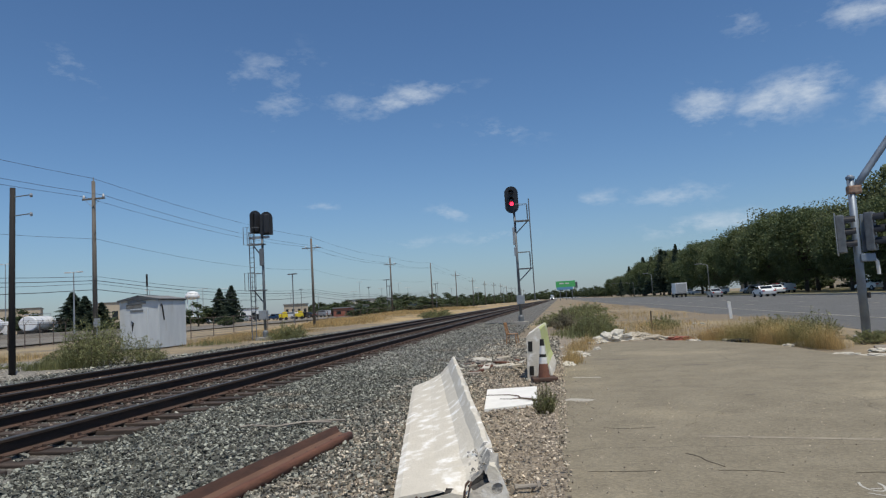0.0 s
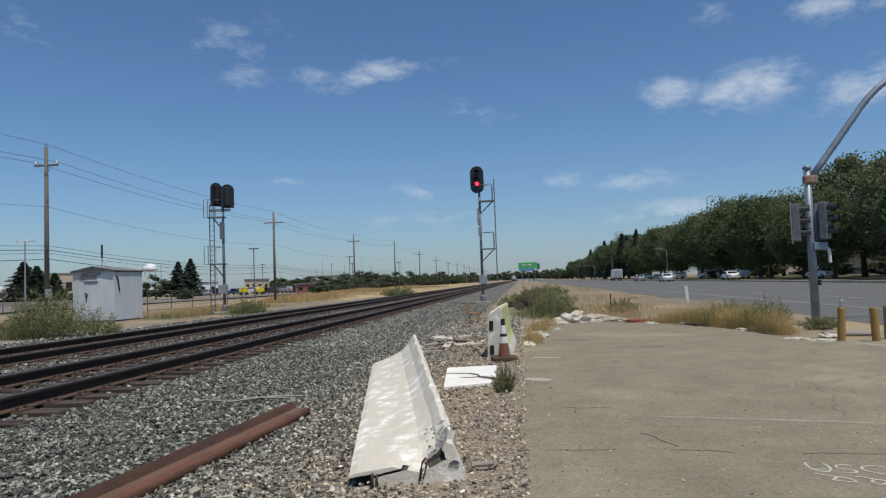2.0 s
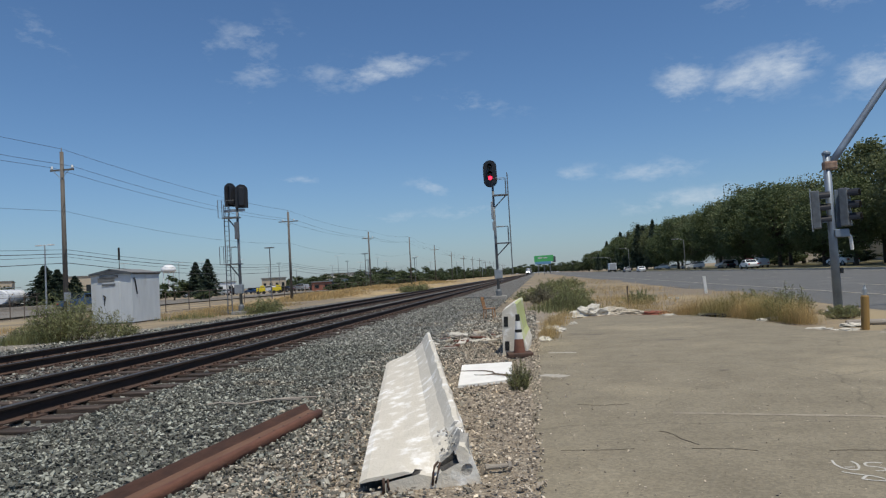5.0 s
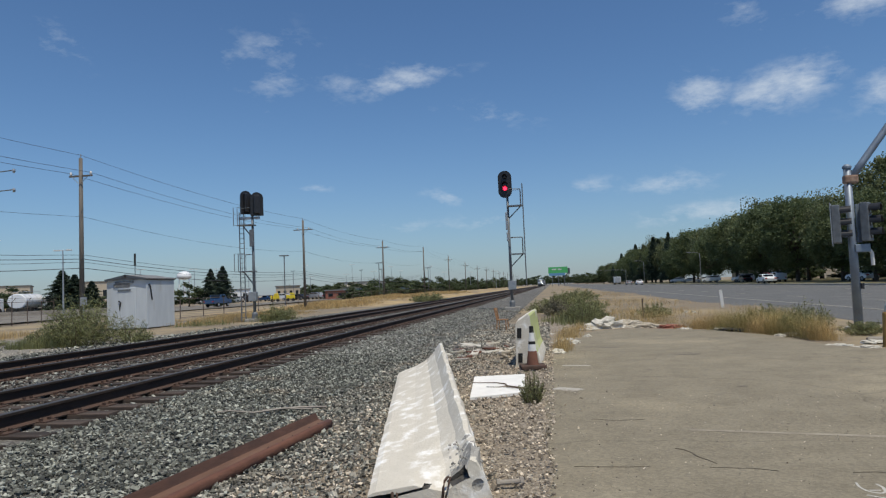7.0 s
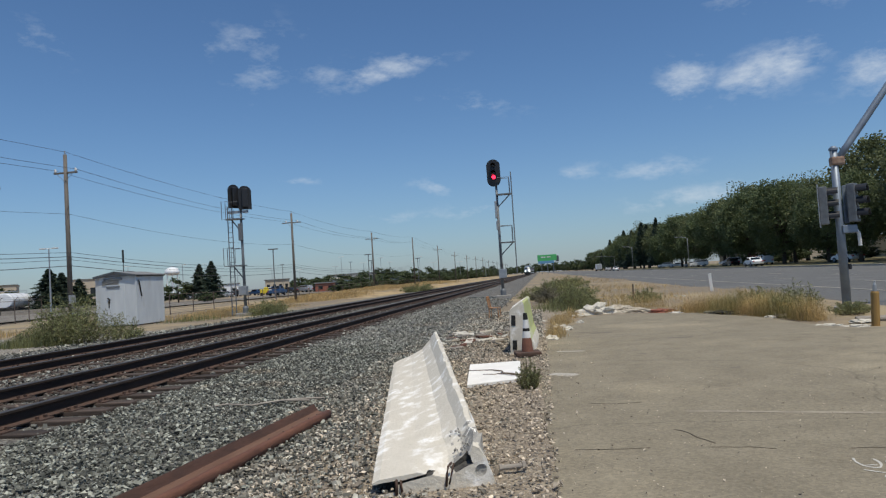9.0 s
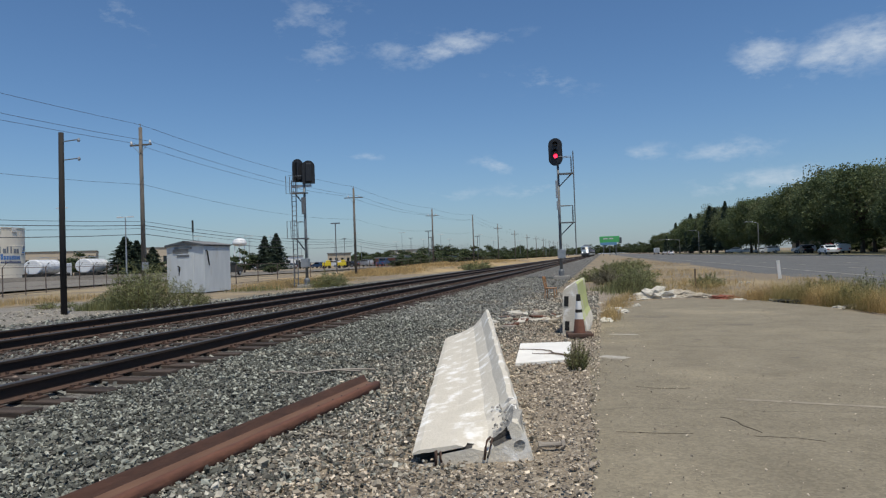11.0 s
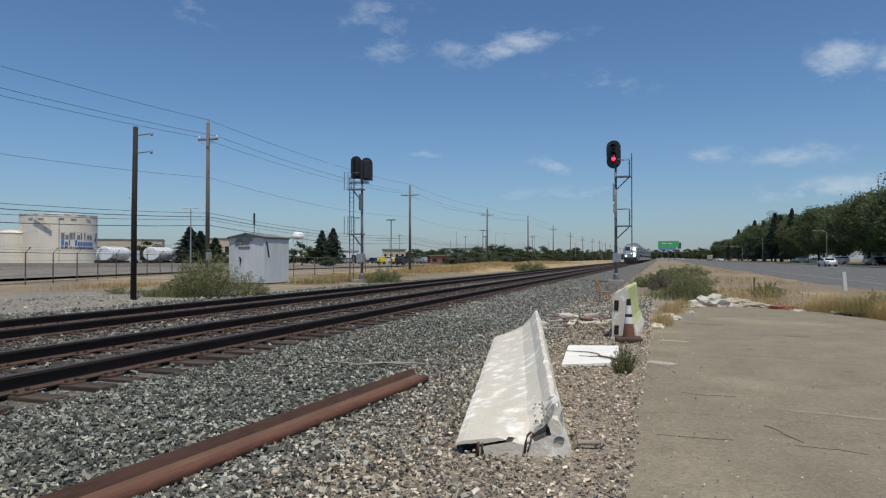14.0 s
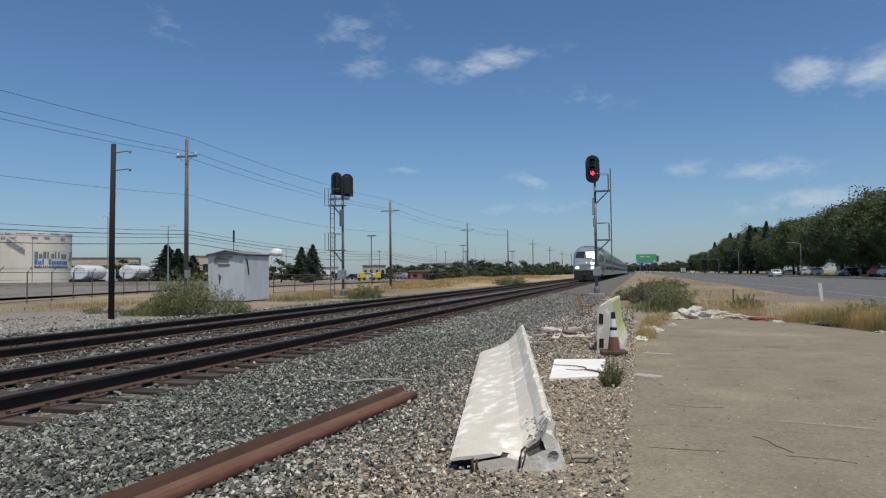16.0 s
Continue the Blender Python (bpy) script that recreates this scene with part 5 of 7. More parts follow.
def tanker(x, y, rz):
    t = thing("tanker_truck", pose(x, y, 0.1, 0, 0, rz) @ Matrix.Scale(1.15, 4), "white fuel tanker truck parked in the yard", "truck", "parked tanker trucks")
    bm = B()
    secs = []
    for xx, s in ((-2.55, 0.90), (-2.48, 1.0), (2.1, 1.0), (2.2, 0.9)):
        secs.append([(xx, 1.15 * s * math.cos(a), 1.75 + 0.95 * s * math.sin(a)) for a in np.linspace(0, 2 * math.pi, 22)[:-1]])
    part("tank", loft(bm, secs), M_WHITE, t)
    for xx in (-2.2, -1.0, 0.4, 1.7):
        part("tank_band", loft(B(), [[(xx + d, 1.165 * math.cos(a), 1.75 + 0.965 * math.sin(a)) for a in np.linspace(0, 2 * math.pi, 22)[:-1]] for d in (-0.04, 0.04)]), M_SILCAR, t)
    bm = B()
    box(bm, (-2.75, 0, 0.62), (0.5, 2.1, 0.5), bevel=0.03)
    part("rear_bumper", bm, M_UNDER, t)
    bm = B()
    box(bm, (3.75, 0, 1.35), (1.7, 2.2, 1.7), bevel=0.12)
    cab = part("cab", bm, M_WHITE, t)
    bm = B()
    box(bm, (4.45, 0, 1.75), (0.4, 1.9, 0.6))
    part("windscreen", bm, M_GLASS, cab)
    bm = B()
    box(bm, (0.3, 0, 0.7), (7.6, 1.0, 0.2))
    part("chassis", bm, M_UNDER, t)
    for wx in (-2.2, -1.1, 3.6):
        for wy in (-1.0, 1.0):
            part("wheel", tube(B(), [(wx, wy - 0.15, 0.48), (wx, wy + 0.15, 0.48)], 0.48, 16), M_TYRE, t)
    bm = B()
    tube(bm, [(-2.2, 0.6, 2.65), (-2.2, 0.6, 2.95), (2.0, 0.6, 2.95), (2.0, 0.6, 2.65)], 0.03, 5)
    tube(bm, [(-2.2, -0.6, 2.65), (-2.2, -0.6, 2.95), (2.0, -0.6, 2.95), (2.0, -0.6, 2.65)], 0.03, 5)
    part("top_rail", bm, M_STEEL, t)
    part("ladder", tube(B(), [(-2.98, 0.3, 0.6), (-2.98, 0.3, 2.6)], 0.04, 5), M_STEEL, t)


tanker(-80.6, 84, 104)
tanker(-76.8, 89.5, 104)


def fence(p, q, spacing, h, label, arm=True):
    a, b = Vector((*p, 0)), Vector((*q, 0))
    n = int((b - a).length / spacing)
    d = (b - a).normalized()
    side = Vector((d.y, -d.x, 0))
    t = thing("chain_link_fence", pose(a.x, a.y, -0.05), label, "fence")
    for i in range(n + 1):
        o = d * spacing * i
        pts = [o, o + Vector((0, 0, h))]
        if arm:
            pts.append(o + Vector((0, 0, h)) + side * 0.25 + Vector((0, 0, 0.3)))
        part("post", tube(B(), pts, 0.035, 6), M_FENCE, t)
    for z in ([0.1, h * 0.3, h * 0.5, h * 0.75, h] + ([h + 0.15, h + 0.28] if arm else [])):
        off = side * (0.13 if z == h + 0.15 else 0.24 if z > h + 0.2 else 0)
        part("rail" if z in (0.1, h) else "wire_strand", tube(B(), [off + Vector((0, 0, z)), off + d * spacing * n + Vector((0, 0, z))], 0.018 if z in (0.1, h) else 0.006, 4), M_FENCE, t)


fence((-28.5, 17), (-42.5, 53), 2.9, 1.75, "rusty chain-link fence with angled barbed-wire arms")
fence((-27.5, 47), (-27.5, 190), 3.4, 1.5, "thin rusty chain-link fence along the grass bank", arm=False)


def sign_post():
    t = thing("marker_post", pose(-25.0, 19.6, -0.05), "thin pale wooden post with a small dark box", "post")
    part("post", tube(B(), [(0, 0, 0), (0, 0, 2.1)], 0.05, 6), M_BOLLARD, t)
    bm = B()
    box(bm, (0, -0.06, 1.95), (0.26, 0.1, 0.36), bevel=0.01)
    part("box", bm, M_UNDER, t)


sign_post()


def building(name, x, y, sx, sy, h, material, label, rz=0, n_win=6, roof=M_ROOFGREY):
    t = thing(name, pose(x, y, 0, 0, 0, rz), label, "building")
    bm = B()
    box(bm, (0, 0, h / 2), (sx, sy, h), bevel=0.05)
    part("wall", bm, material, t)
    bm = B()
    box(bm, (0, 0, h + 0.12), (sx + 0.5, sy + 0.5, 0.25))
    part("roof", bm, roof, t)
    for i in range(n_win):
        u = -sx / 2 + sx * (i + 0.5) / n_win
        bm = B()
        box(bm, (u, -sy / 2 - 0.02, h * 0.5), (sx / n_win * 0.45, 0.08, h * 0.35))
        part("window", bm, M_GLASS, t)


building("hangar", -190, 205, 24, 20, 8.2, M_BEIGE, "long beige hangar beyond the yard", 38, 5)
building("hangar", -152, 212, 12, 16, 8.4, M_BEIGE, "beige flat-roofed building beyond the trees", 38, 3)
building("warehouse", -112, 215, 14, 8, 3.6, M_TANK, "low white warehouse in the distance", 30, 5)
building("warehouse", -70, 260, 26, 8, 5.2, M_TANK, "long pale warehouse behind the tree belt", 20, 8)
building("warehouse", -96.6, 200, 6, 5, 3.7, M_WHITE, "small white building beyond the yard", 25, 2)
building("warehouse", -80.8, 200, 7.2, 5, 4.1, M_BEIGE, "low brown building beyond the yard", 22, 4)
building("warehouse", -62, 230, 9, 6, 4.6, M_TANK, "low pale building beyond the yard", 15, 4)
building("warehouse", -92, 330, 16, 8, 6.4, M_WHITE, "white warehouse in the distance", 15, 6)
building("shed", -49.5, 151, 4.6, 3.0, 1.95, M_REDSHED, "red-brown metal shed beside the grass bank", 20, 2)
building("storage_trailer", -49, 172, 10.0, 2.5, 2.5, M_WHITE, "white storage trailer parked behind the fence", 18, 1)
building("storage_trailer", -38, 182, 10.0, 2.5, 2.5, M_WHITE, "white storage trailer parked behind the fence", 18, 1)


def water_tower():
    t = thing("water_tower", pose(-231, 400, 0), "white domed water tower on legs", "water tower")
    part("tank", lathe(B(), [(1.4, 14.0), (3.4, 14.4), (4.5, 15.2), (4.6, 16.2), (4.1, 17.6), (2.9, 18.7), (1.4, 19.2), (0.3, 19.3)], 24), M_WHITE, t, smooth=True)
    for k in range(6):
        a = math.pi * k / 3
        part("leg", tube(B(), [(4.2 * math.cos(a), 4.2 * math.sin(a), 0), (3.4 * math.cos(a), 3.4 * math.sin(a), 14.8)], 0.26, 6), M_WHITE, t)
    part("riser", tube(B(), [(0, 0, 0), (0, 0, 12)], 0.7, 10), M_WHITE, t)


water_tower()


def yard_light(x, y, h):
    t = thing("yard_light", pose(x, y, 0), "tall grey yard light with twin lamps", "light pole", "yard lights")
    part("pole", tube(B(), [(0, 0, 0), (0, 0, h)], [0.11, 0.06], 8), M_STEEL, t)
    bm = B()
    for s in (-1, 1):
        box(bm, (s * 0.8, 0, h), (0.7, 0.3, 0.14), bevel=0.03)
    tube(bm, [(-0.8, 0, h), (0.8, 0, h)], 0.03, 5)
    part("lamp_head", bm, M_BAND, t)


for x, y, h in ((-57, 72, 7.8), (-92, 100, 12.5), (-98, 150, 9), (-84, 150, 8.5), (-120, 230, 12), (-105, 230, 12), (-90, 240, 12), (-75, 250, 12), (-62, 260, 11), (-50, 280, 11)):
    yard_light(x, y, h)


def yellow_machine(x, y):
    t = thing("tow_tractor", pose(x, y, 0.02, 0, 0, 20), "small yellow machine parked behind the fence", "machine", "yellow machines")
    bm = B()
    box(bm, (0, 0, 0.95), (1.9, 1.3, 0.9), bevel=0.12)
    part("body", bm, M_YELLOW, t)
    bm = B()
    box(bm, (0.3, 0, 1.6), (0.9, 1.2, 0.5), bevel=0.1)
    part("cab", bm, M_YELLOW, t)
    for wx in (-0.6, 0.6):
        for wy in (-0.6, 0.6):
            part("wheel", tube(B(), [(wx, wy - 0.12, 0.35), (wx, wy + 0.12, 0.35)], 0.35, 12), M_TYRE, t)


yellow_machine(-59.6, 140)
yellow_machine(-56.4, 141)


# ---- plants ----
def crown_cloud(n_cl, n_leaf, rx, rz, z0, rng, squash=1.0):
    """Leaf places in ragged clumps about a round crown."""
    cs = []
    for _ in range(n_cl):
        v = rng.normal(size=3)
        v /= np.linalg.norm(v)
        r = rng.uniform(0.55, 1.0) ** 0.6
        cs.append((v[0] * r * rx, v[1] * r * rx, z0 + v[2] * r * rz))
    cs = np.array(cs)
    out = []
    for c in cs:
        s = rng.uniform(0.55, 1.25)
        p = np.clip(rng.normal(size=(n_leaf, 3)), -1.7, 1.7) * np.array([0.16 * rx, 0.16 * rx, 0.11 * rz]) * s
        out.append(c + p)
    return np.concatenate(out), cs


def broad_tree(seed, h, m_leaf, label, bare=0.22, n_cl=150, n_leaf=130, leaf=0.013):
    rng = np.random.default_rng(seed)
    t = thing("tree", pose(0, 0, 0), label, "tree", "roadside trees")
    rx, rz = h * 0.36, h * (1 - bare) / 2
    z0 = h * bare + rz
    pts, cs = crown_cloud(n_cl, n_leaf, rx, rz * 0.92, z0, rng)
    v, f = quads(pts, leaf * h, 0.2, 0.6)
    raw_mesh("crown", v, f, m_leaf, t)
    bm = B()
    tube(bm, [(0, 0, -0.3), (0.1, 0, h * 0.15), (0.05, 0.1, h * 0.45), (0, 0, h * 0.75)], [h * 0.026, h * 0.02, h * 0.014, h * 0.005], 9)
    part("trunk", bm, M_BARK, t, smooth=True)
    bm = B()
    for c in cs[::9]:
        z = h * rng.uniform(0.18, 0.4)
        tube(bm, [(0.05, 0.05, z), tuple(np.array([0, 0, z]) * 0.4 + c * 0.55), tuple(c)], [h * 0.011, h * 0.006, h * 0.002], 5)
    part("branchwork", bm, M_BARK, t, smooth=True)
    return t


def conifer(seed, h, label):
    rng = np.random.default_rng(seed)
    t = thing("conifer_tree", pose(0, 0, 0), label, "tree", "conifers")
    n = 6500
    z = rng.uniform(0.06, 1.0, n) ** 0.85
    tier = 0.62 + 0.55 * np.abs(np.sin(z * 34 + rng.uniform(0, 0.6, n)))
    rad = h * 0.19 * (1 - z) ** 0.8 * tier * np.sqrt(rng.uniform(0.15, 1, n))
    a = rng.uniform(0, 2 * np.pi, n)
    lob = 1 + 0.3 * np.sin(a * 5 + z * 20) + 0.2 * np.sin(a * 3 - z * 11)
    pts = np.stack([rad * lob * np.cos(a), rad * lob * np.sin(a), h * z - rad * 0.15], 1)
    v, f = quads(pts, 0.02 * h, 0.3, 0.45)
    raw_mesh("crown", v, f, M_CONIFER, t)
    part("trunk", tube(B(), [(0, 0, -0.2), (0, 0, h * 0.95)], [h * 0.018, h * 0.003], 8), M_BARK, t)
    return t


def place(src, x, y, s, rz, label="", sz=None):
    o = copy_thing(src, pose(x, y, -0.05, 0, 0, rz) @ Matrix.Diagonal((s, s, sz or s, 1)))
    if label:
        o["label"] = label
    return o


def forest():
    rng = np.random.default_rng(3)
    kinds = [broad_tree(11 + k, 14.0, M_LEAF if k % 2 == 0 else M_LEAF2, "large leafy green shade tree beside the road", 0.12) for k in range(4)]
    # Trees under y = 80 stand outside the view, added for their shade.
    spots = [(41, 50, 13), (46, 62, 14), (41, 72, 13.6), (44, 82, 14.6), (40, 92, 13.6), (46, 97, 15), (41, 104, 12.6), (45, 113, 13.2), (41, 122, 14.2), (46, 131, 15), (41, 141, 14.8), (45, 152, 15.5),
             (42, 163, 17.2), (47, 174, 15), (41, 185, 14.5), (45, 197, 15.5), (42, 210, 15), (46, 224, 16), (42, 240, 14), (48, 258, 15), (54, 90, 15), (56, 110, 14), (55, 130, 15), (57, 155, 16), (56, 180, 15), (47, 270, 16), (42, 285, 15), (47, 302, 17), (43, 318, 15.5), (48, 336, 17), (43, 356, 16), (47, 380, 16), (43, 405, 15), (47, 440, 15), (44, 480, 14), (47, 530, 14), (44, 580, 14)]
    for i, (x, y, h) in enumerate(spots):
        if i < 4:
            kinds[i].matrix_basis = pose(x, y, -0.05, 0, 0, 40 * i) @ Matrix.Scale(h / 14.0, 4)
        else:
            place(kinds[i % 4], x, y, h / 14.0 * rng.uniform(0.9, 1.2), rng.uniform(0, 360))
    con = [conifer(31, 18.0, "tall dark green conifer"), conifer(32, 18.0, "tall dark green conifer")]
    cspots = [(41, 246, 17), (44, 262, 19), (41, 278, 20), (45, 292, 18.5), (41, 308, 19.5), (44, 326, 18), (41, 345, 17.5), (45, 368, 18), (42, 392, 16), (44, 430, 17), (42, 470, 15.5),
              (-59.6, 112, 6.3), (-56.3, 110, 8.1), (-73.8, 93, 6.3), (-71.3, 92.5, 6.9), (-69.6, 94, 4.6)]
    for i, (x, y, h) in enumerate(cspots):
        wide = 1.8 if x < 0 else 1.25
        h = h if x < 0 else h * (0.9 + 0.18 * ((i * 7) % 5) / 4)
        if i < 2:
            con[i].matrix_basis = pose(x, y, -0.05, 0, 0, 90 * i) @ Matrix.Scale(h / 18.0, 4)
        else:
            place(con[i % 2], x, y, h / 18.0 * wide * (1.35 if x < -68 else 1), rng.uniform(0, 360), "dark green conifer in the yard" if x < 0 else "", h / 18.0)
    # far belt
    small = broad_tree(51, 5.0, M_LEAF3, "small round green tree in the distance", 0.06, 36, 36, 0.045)
    small["group"] = "distant trees"
    small.matrix_basis = pose(-63.0, 110.5, -0.05) @ Matrix.Diagonal((1.4, 1.4, 0.86, 1))
    for x, y, q, z in ((-75, 95, 0.8, 0.8), (-66.5, 109, 0.8, 0.6), (-68.2, 94, 0.9, 0.55), (-50, 96, 0.5, 0.4)):
        place(small, x, y, q, rng.uniform(0, 360), "dense dark green tree in the yard", z)
    for k in range(84):
        s = k / 83
        y = 165 + 420 * s ** 1.3 + rng.uniform(-15, 15)
        x = -26 - rng.uniform(2, 12) - (y - 100) * rng.uniform(0.02, 0.42)
        place(small, x, y, (0.75 + y / 400) * rng.uniform(0.8, 1.4), rng.uniform(0, 360), "", (0.6 + y / 420) * rng.uniform(0.45, 1.25))
    for k in range(52):
        y = 120 + 400 * (k / 51) ** 1.2 + rng.uniform(-4, 4)
        place(small, -33.5 - rng.uniform(0, 7) + (y - 120) * 0.012, y, rng.uniform(0.6, 1.1) * (0.7 + y / 400), rng.uniform(0, 360), "low dark green roadside bush in the distance", rng.uniform(0.3, 0.75) * (0.6 + y / 350))
    for k in range(40):
        y = rng.uniform(430, 1100)
        place(small, rng.uniform(34, 70), y, rng.uniform(1.3, 2.6), rng.uniform(0, 360))
    for k in range(22):
        place(small, -70 + 9 * k + rng.uniform(-4, 4), rng.uniform(1515, 1600), rng.uniform(4.5, 6.5), rng.uniform(0, 360), "", rng.uniform(3.0, 5.2))
    for k in range(34):
        y = rng.uniform(560, 1300)
        place(small, rng.uniform(-120, 10) - 18, y, rng.uniform(1.2, 2.2), rng.uniform(0, 360))
    # Bushes added to darken the bright gap beneath the crowns.
    for k in range(16):
        place(small, rng.uniform(49, 54), 48 + 9.5 * k + rng.uniform(-3, 3), rng.uniform(0.9, 1.5), rng.uniform(0, 360), "dark green bush beneath the roadside trees", rng.uniform(0.45, 0.8))
    for k in range(26):
        a = rng.uniform(36, 62)
        d = rng.uniform(200, 420)
        place(small, -d * math.sin(radians(a)), d * math.cos(radians(a)), rng.uniform(0.9, 1.7), rng.uniform(0, 360))


forest()


def shrub(x, y, r, h, material, label, n=1500, leaf=0.05, z=-0.04):
    """A ragged weed bush: stems that rise and spread from the root, narrow leaves along them."""
    n, leaf = n * 2, leaf * 0.8
    t = thing("shrub", pose(x, y, z), label, "shrub", "weedy shrubs")
    k = max(30, n // 34)
    a, q = RNG.uniform(0, 2 * np.pi, k), np.sqrt(RNG.uniform(0, 1, k))
    tip = np.stack([r * q * np.cos(a), r * q * np.sin(a), h * (1.05 - 0.62 * q ** 2) * RNG.uniform(0.55, 1.2, k)], 1)
    root = tip * np.array([0.45, 0.45, 0]) + RNG.normal(0, 0.06 * r, (k, 3)) * np.array([1, 1, 0])
    i = RNG.integers(0, k, n)
    s = RNG.uniform(0.08, 1.0, n) ** 0.8
    pts = root[i] + (tip - root)[i] * np.stack([s ** 1.3, s ** 1.3, s], 1)
    pts += RNG.normal(0, 1, (n, 3)) * (0.035 + 0.05 * (1 - s))[:, None] * np.array([r, r, h])
    pts[:, 2] = np.abs(pts[:, 2]) + 0.01
    v, f = quads(pts, leaf, 0.0, 0.17)
    raw_mesh("foliage", v, f, material, t)
    bm = B()
    for j in range(min(k, 60)):
        tube(bm, [tuple(root[j]), tuple(root[j] + (tip[j] - root[j]) * np.array([0.42, 0.42, 0.55])), tuple(tip[j] * 1.03)], [0.006 * r + 0.003, 0.004 * r + 0.002, 0.0015], 4, cap=False)
    part("branchwork", bm, M_TWIG, t)


for x, y, r, h, m, n, lf in [(-15.8, 20.9, 1.35, 1.6, M_WEED, 4400, 0.075), (-17.1, 21.2, 1.0, 0.7, M_WEED, 1700, 0.07), (-14.4, 21.2, 0.95, 0.8, M_WEED, 1500, 0.065), (-20.4, 21.7, 0.9, 0.3, M_WEED, 900, 0.05), (-18.9, 22.6, 0.8, 0.35, M_WEEDG, 900, 0.05), (-15.3, 36.3, 1.3, 0.85, M_WEED, 1900, 0.09),
                             (-13.8, 74.4, 2.2, 1.0, M_WEED, 1500, 0.16), (0.95, 24.9, 0.65, 0.85, M_WEED, 2300, 0.05), (1.5, 25.3, 0.45, 0.5, M_WEED, 1000, 0.05), (0.55, 25.6, 0.4, 0.6, M_WEED, 900, 0.05), (1.2, 29.5, 0.8, 0.55, M_WEED, 1500, 0.07),
                             (0.1, 31.5, 0.9, 0.7, M_WEEDG, 1500, 0.08), (-0.7, 35, 0.8, 0.6, M_WEED, 1000, 0.08), (3.75, 27.2, 0.7, 0.5, M_WEED, 1500, 0.06), (1.5, 35, 1.5, 0.7, M_WEED, 1500, 0.1), (0.6, 44, 1.6, 0.8, M_WEED, 1400, 0.12),
                             (2.0, 58, 2.0, 0.8, M_WEED, 1400, 0.15), (5.75, 17.3, 0.62, 0.72, M_WEED, 2600, 0.045), (6.75, 16.9, 0.55, 0.3, M_WEED, 1200, 0.045), (7.2, 17.7, 0.4, 0.25, M_WEED, 700, 0.04), (5.2, 19.6, 0.6, 0.55, M_OLIVE, 1500, 0.05), (6.2, 21.5, 0.8, 0.5, M_WEED, 1100, 0.06)]:
    shrub(x, y, r, h, m, "green straggly roadside weed bush", n, lf)
shrub(-0.42, 8.45, 0.17, 0.36, M_WEED, "small dry grey-green tumbleweed on the gravel", 1500, 0.022)
blades("dry_grass", [(4.5, 20.4, 1.3, 0.7, 3), (5.3, 18.4, 0.7, 1.3, 3), (5.6, 16.2, 0.35, 0.9, 1.2), (2.9, 23.2, 1.6, 1.0, 1.0)], 9500, 0.52, 0.0018, M_STRAW, "golden dry grass along the edge of the lot", lean=1.3)
blades("dry_grass", [(4.7, 19.2, 0.9, 0.9, 2), (5.4, 17.6, 0.6, 1.2, 3), (5.5, 16.4, 0.35, 0.7, 1.0), (2.9, 24.0, 1.2, 1.0, 0.4)], 4200, 0.66, 0.0019, M_OLIVE, "half-dry olive grass along the edge of the lot", lean=1.3)
blades("dry_grass", [(3, 30, 4, 5, 3), (4.5, 45, 4.5, 12, 3), (5, 80, 5, 28, 3), (5, 140, 5, 40, 2), (8.0, 28, 1.0, 6, 0.6)], 6500, 0.32, 0.005, M_STRAW, "golden dry grass on the verge beside the road", lean=0.9)
blades("dry_grass", [(-21, 46, 4.5, 7, 3), (-19, 36, 2.5, 4, 1), (-25, 37, 3, 6, 1.0), (-25.5, 27, 2.5, 5, 0.6)], 14000, 0.36, 0.007, M_STRAW, "dry straw grass beyond the tracks")
blades("dry_grass", [(0.05, 15.4, 0.22, 1.6, 1.0), (0.25, 18.6, 0.4, 1.6, 1.0), (0.6, 20.8, 0.5, 0.5, 0.5)], 2600, 0.3, 0.0028, M_STRAW, "low golden dry grass beside the barrier", lean=0.7)


def bank_z(x, y):
    k = min(1.0, max(0.0, (y - 48) / 36.0))
    k = k * k * (3 - 2 * k)
    return float(np.interp(x, [-34, -32, -30, -28, -26.5, -24, -21, -19, -17.5, -15.6], [-0.1, 0.05, 0.25, 0.35, 0.45, 0.5, 0.42, 0.3, 0.15, -0.1]) + 0.12) * k * (1 + 0.5 * noise.noise((x * 0.3, y * 0.21, 7.0))) - 0.12


blades("dry_grass", [(-22, 66, 5, 14, 3), (-22, 95, 5.5, 22, 4), (-23, 140, 6, 36, 4)], 30000, 0.42, 0.012, M_STRAW, "dry straw grass on the low bank", lean=0.6, ground=bank_z)
blades("green_grass", [(-17.0, 20.6, 1.6, 0.9, 2), (-15.5, 36, 1.8, 1.4, 1), (-18, 33, 2, 2, 0.6), (0.8, 26, 1.6, 4, 1.5)], 4500, 0.4, 0.009, M_WEED, "green weeds among the dry grass")


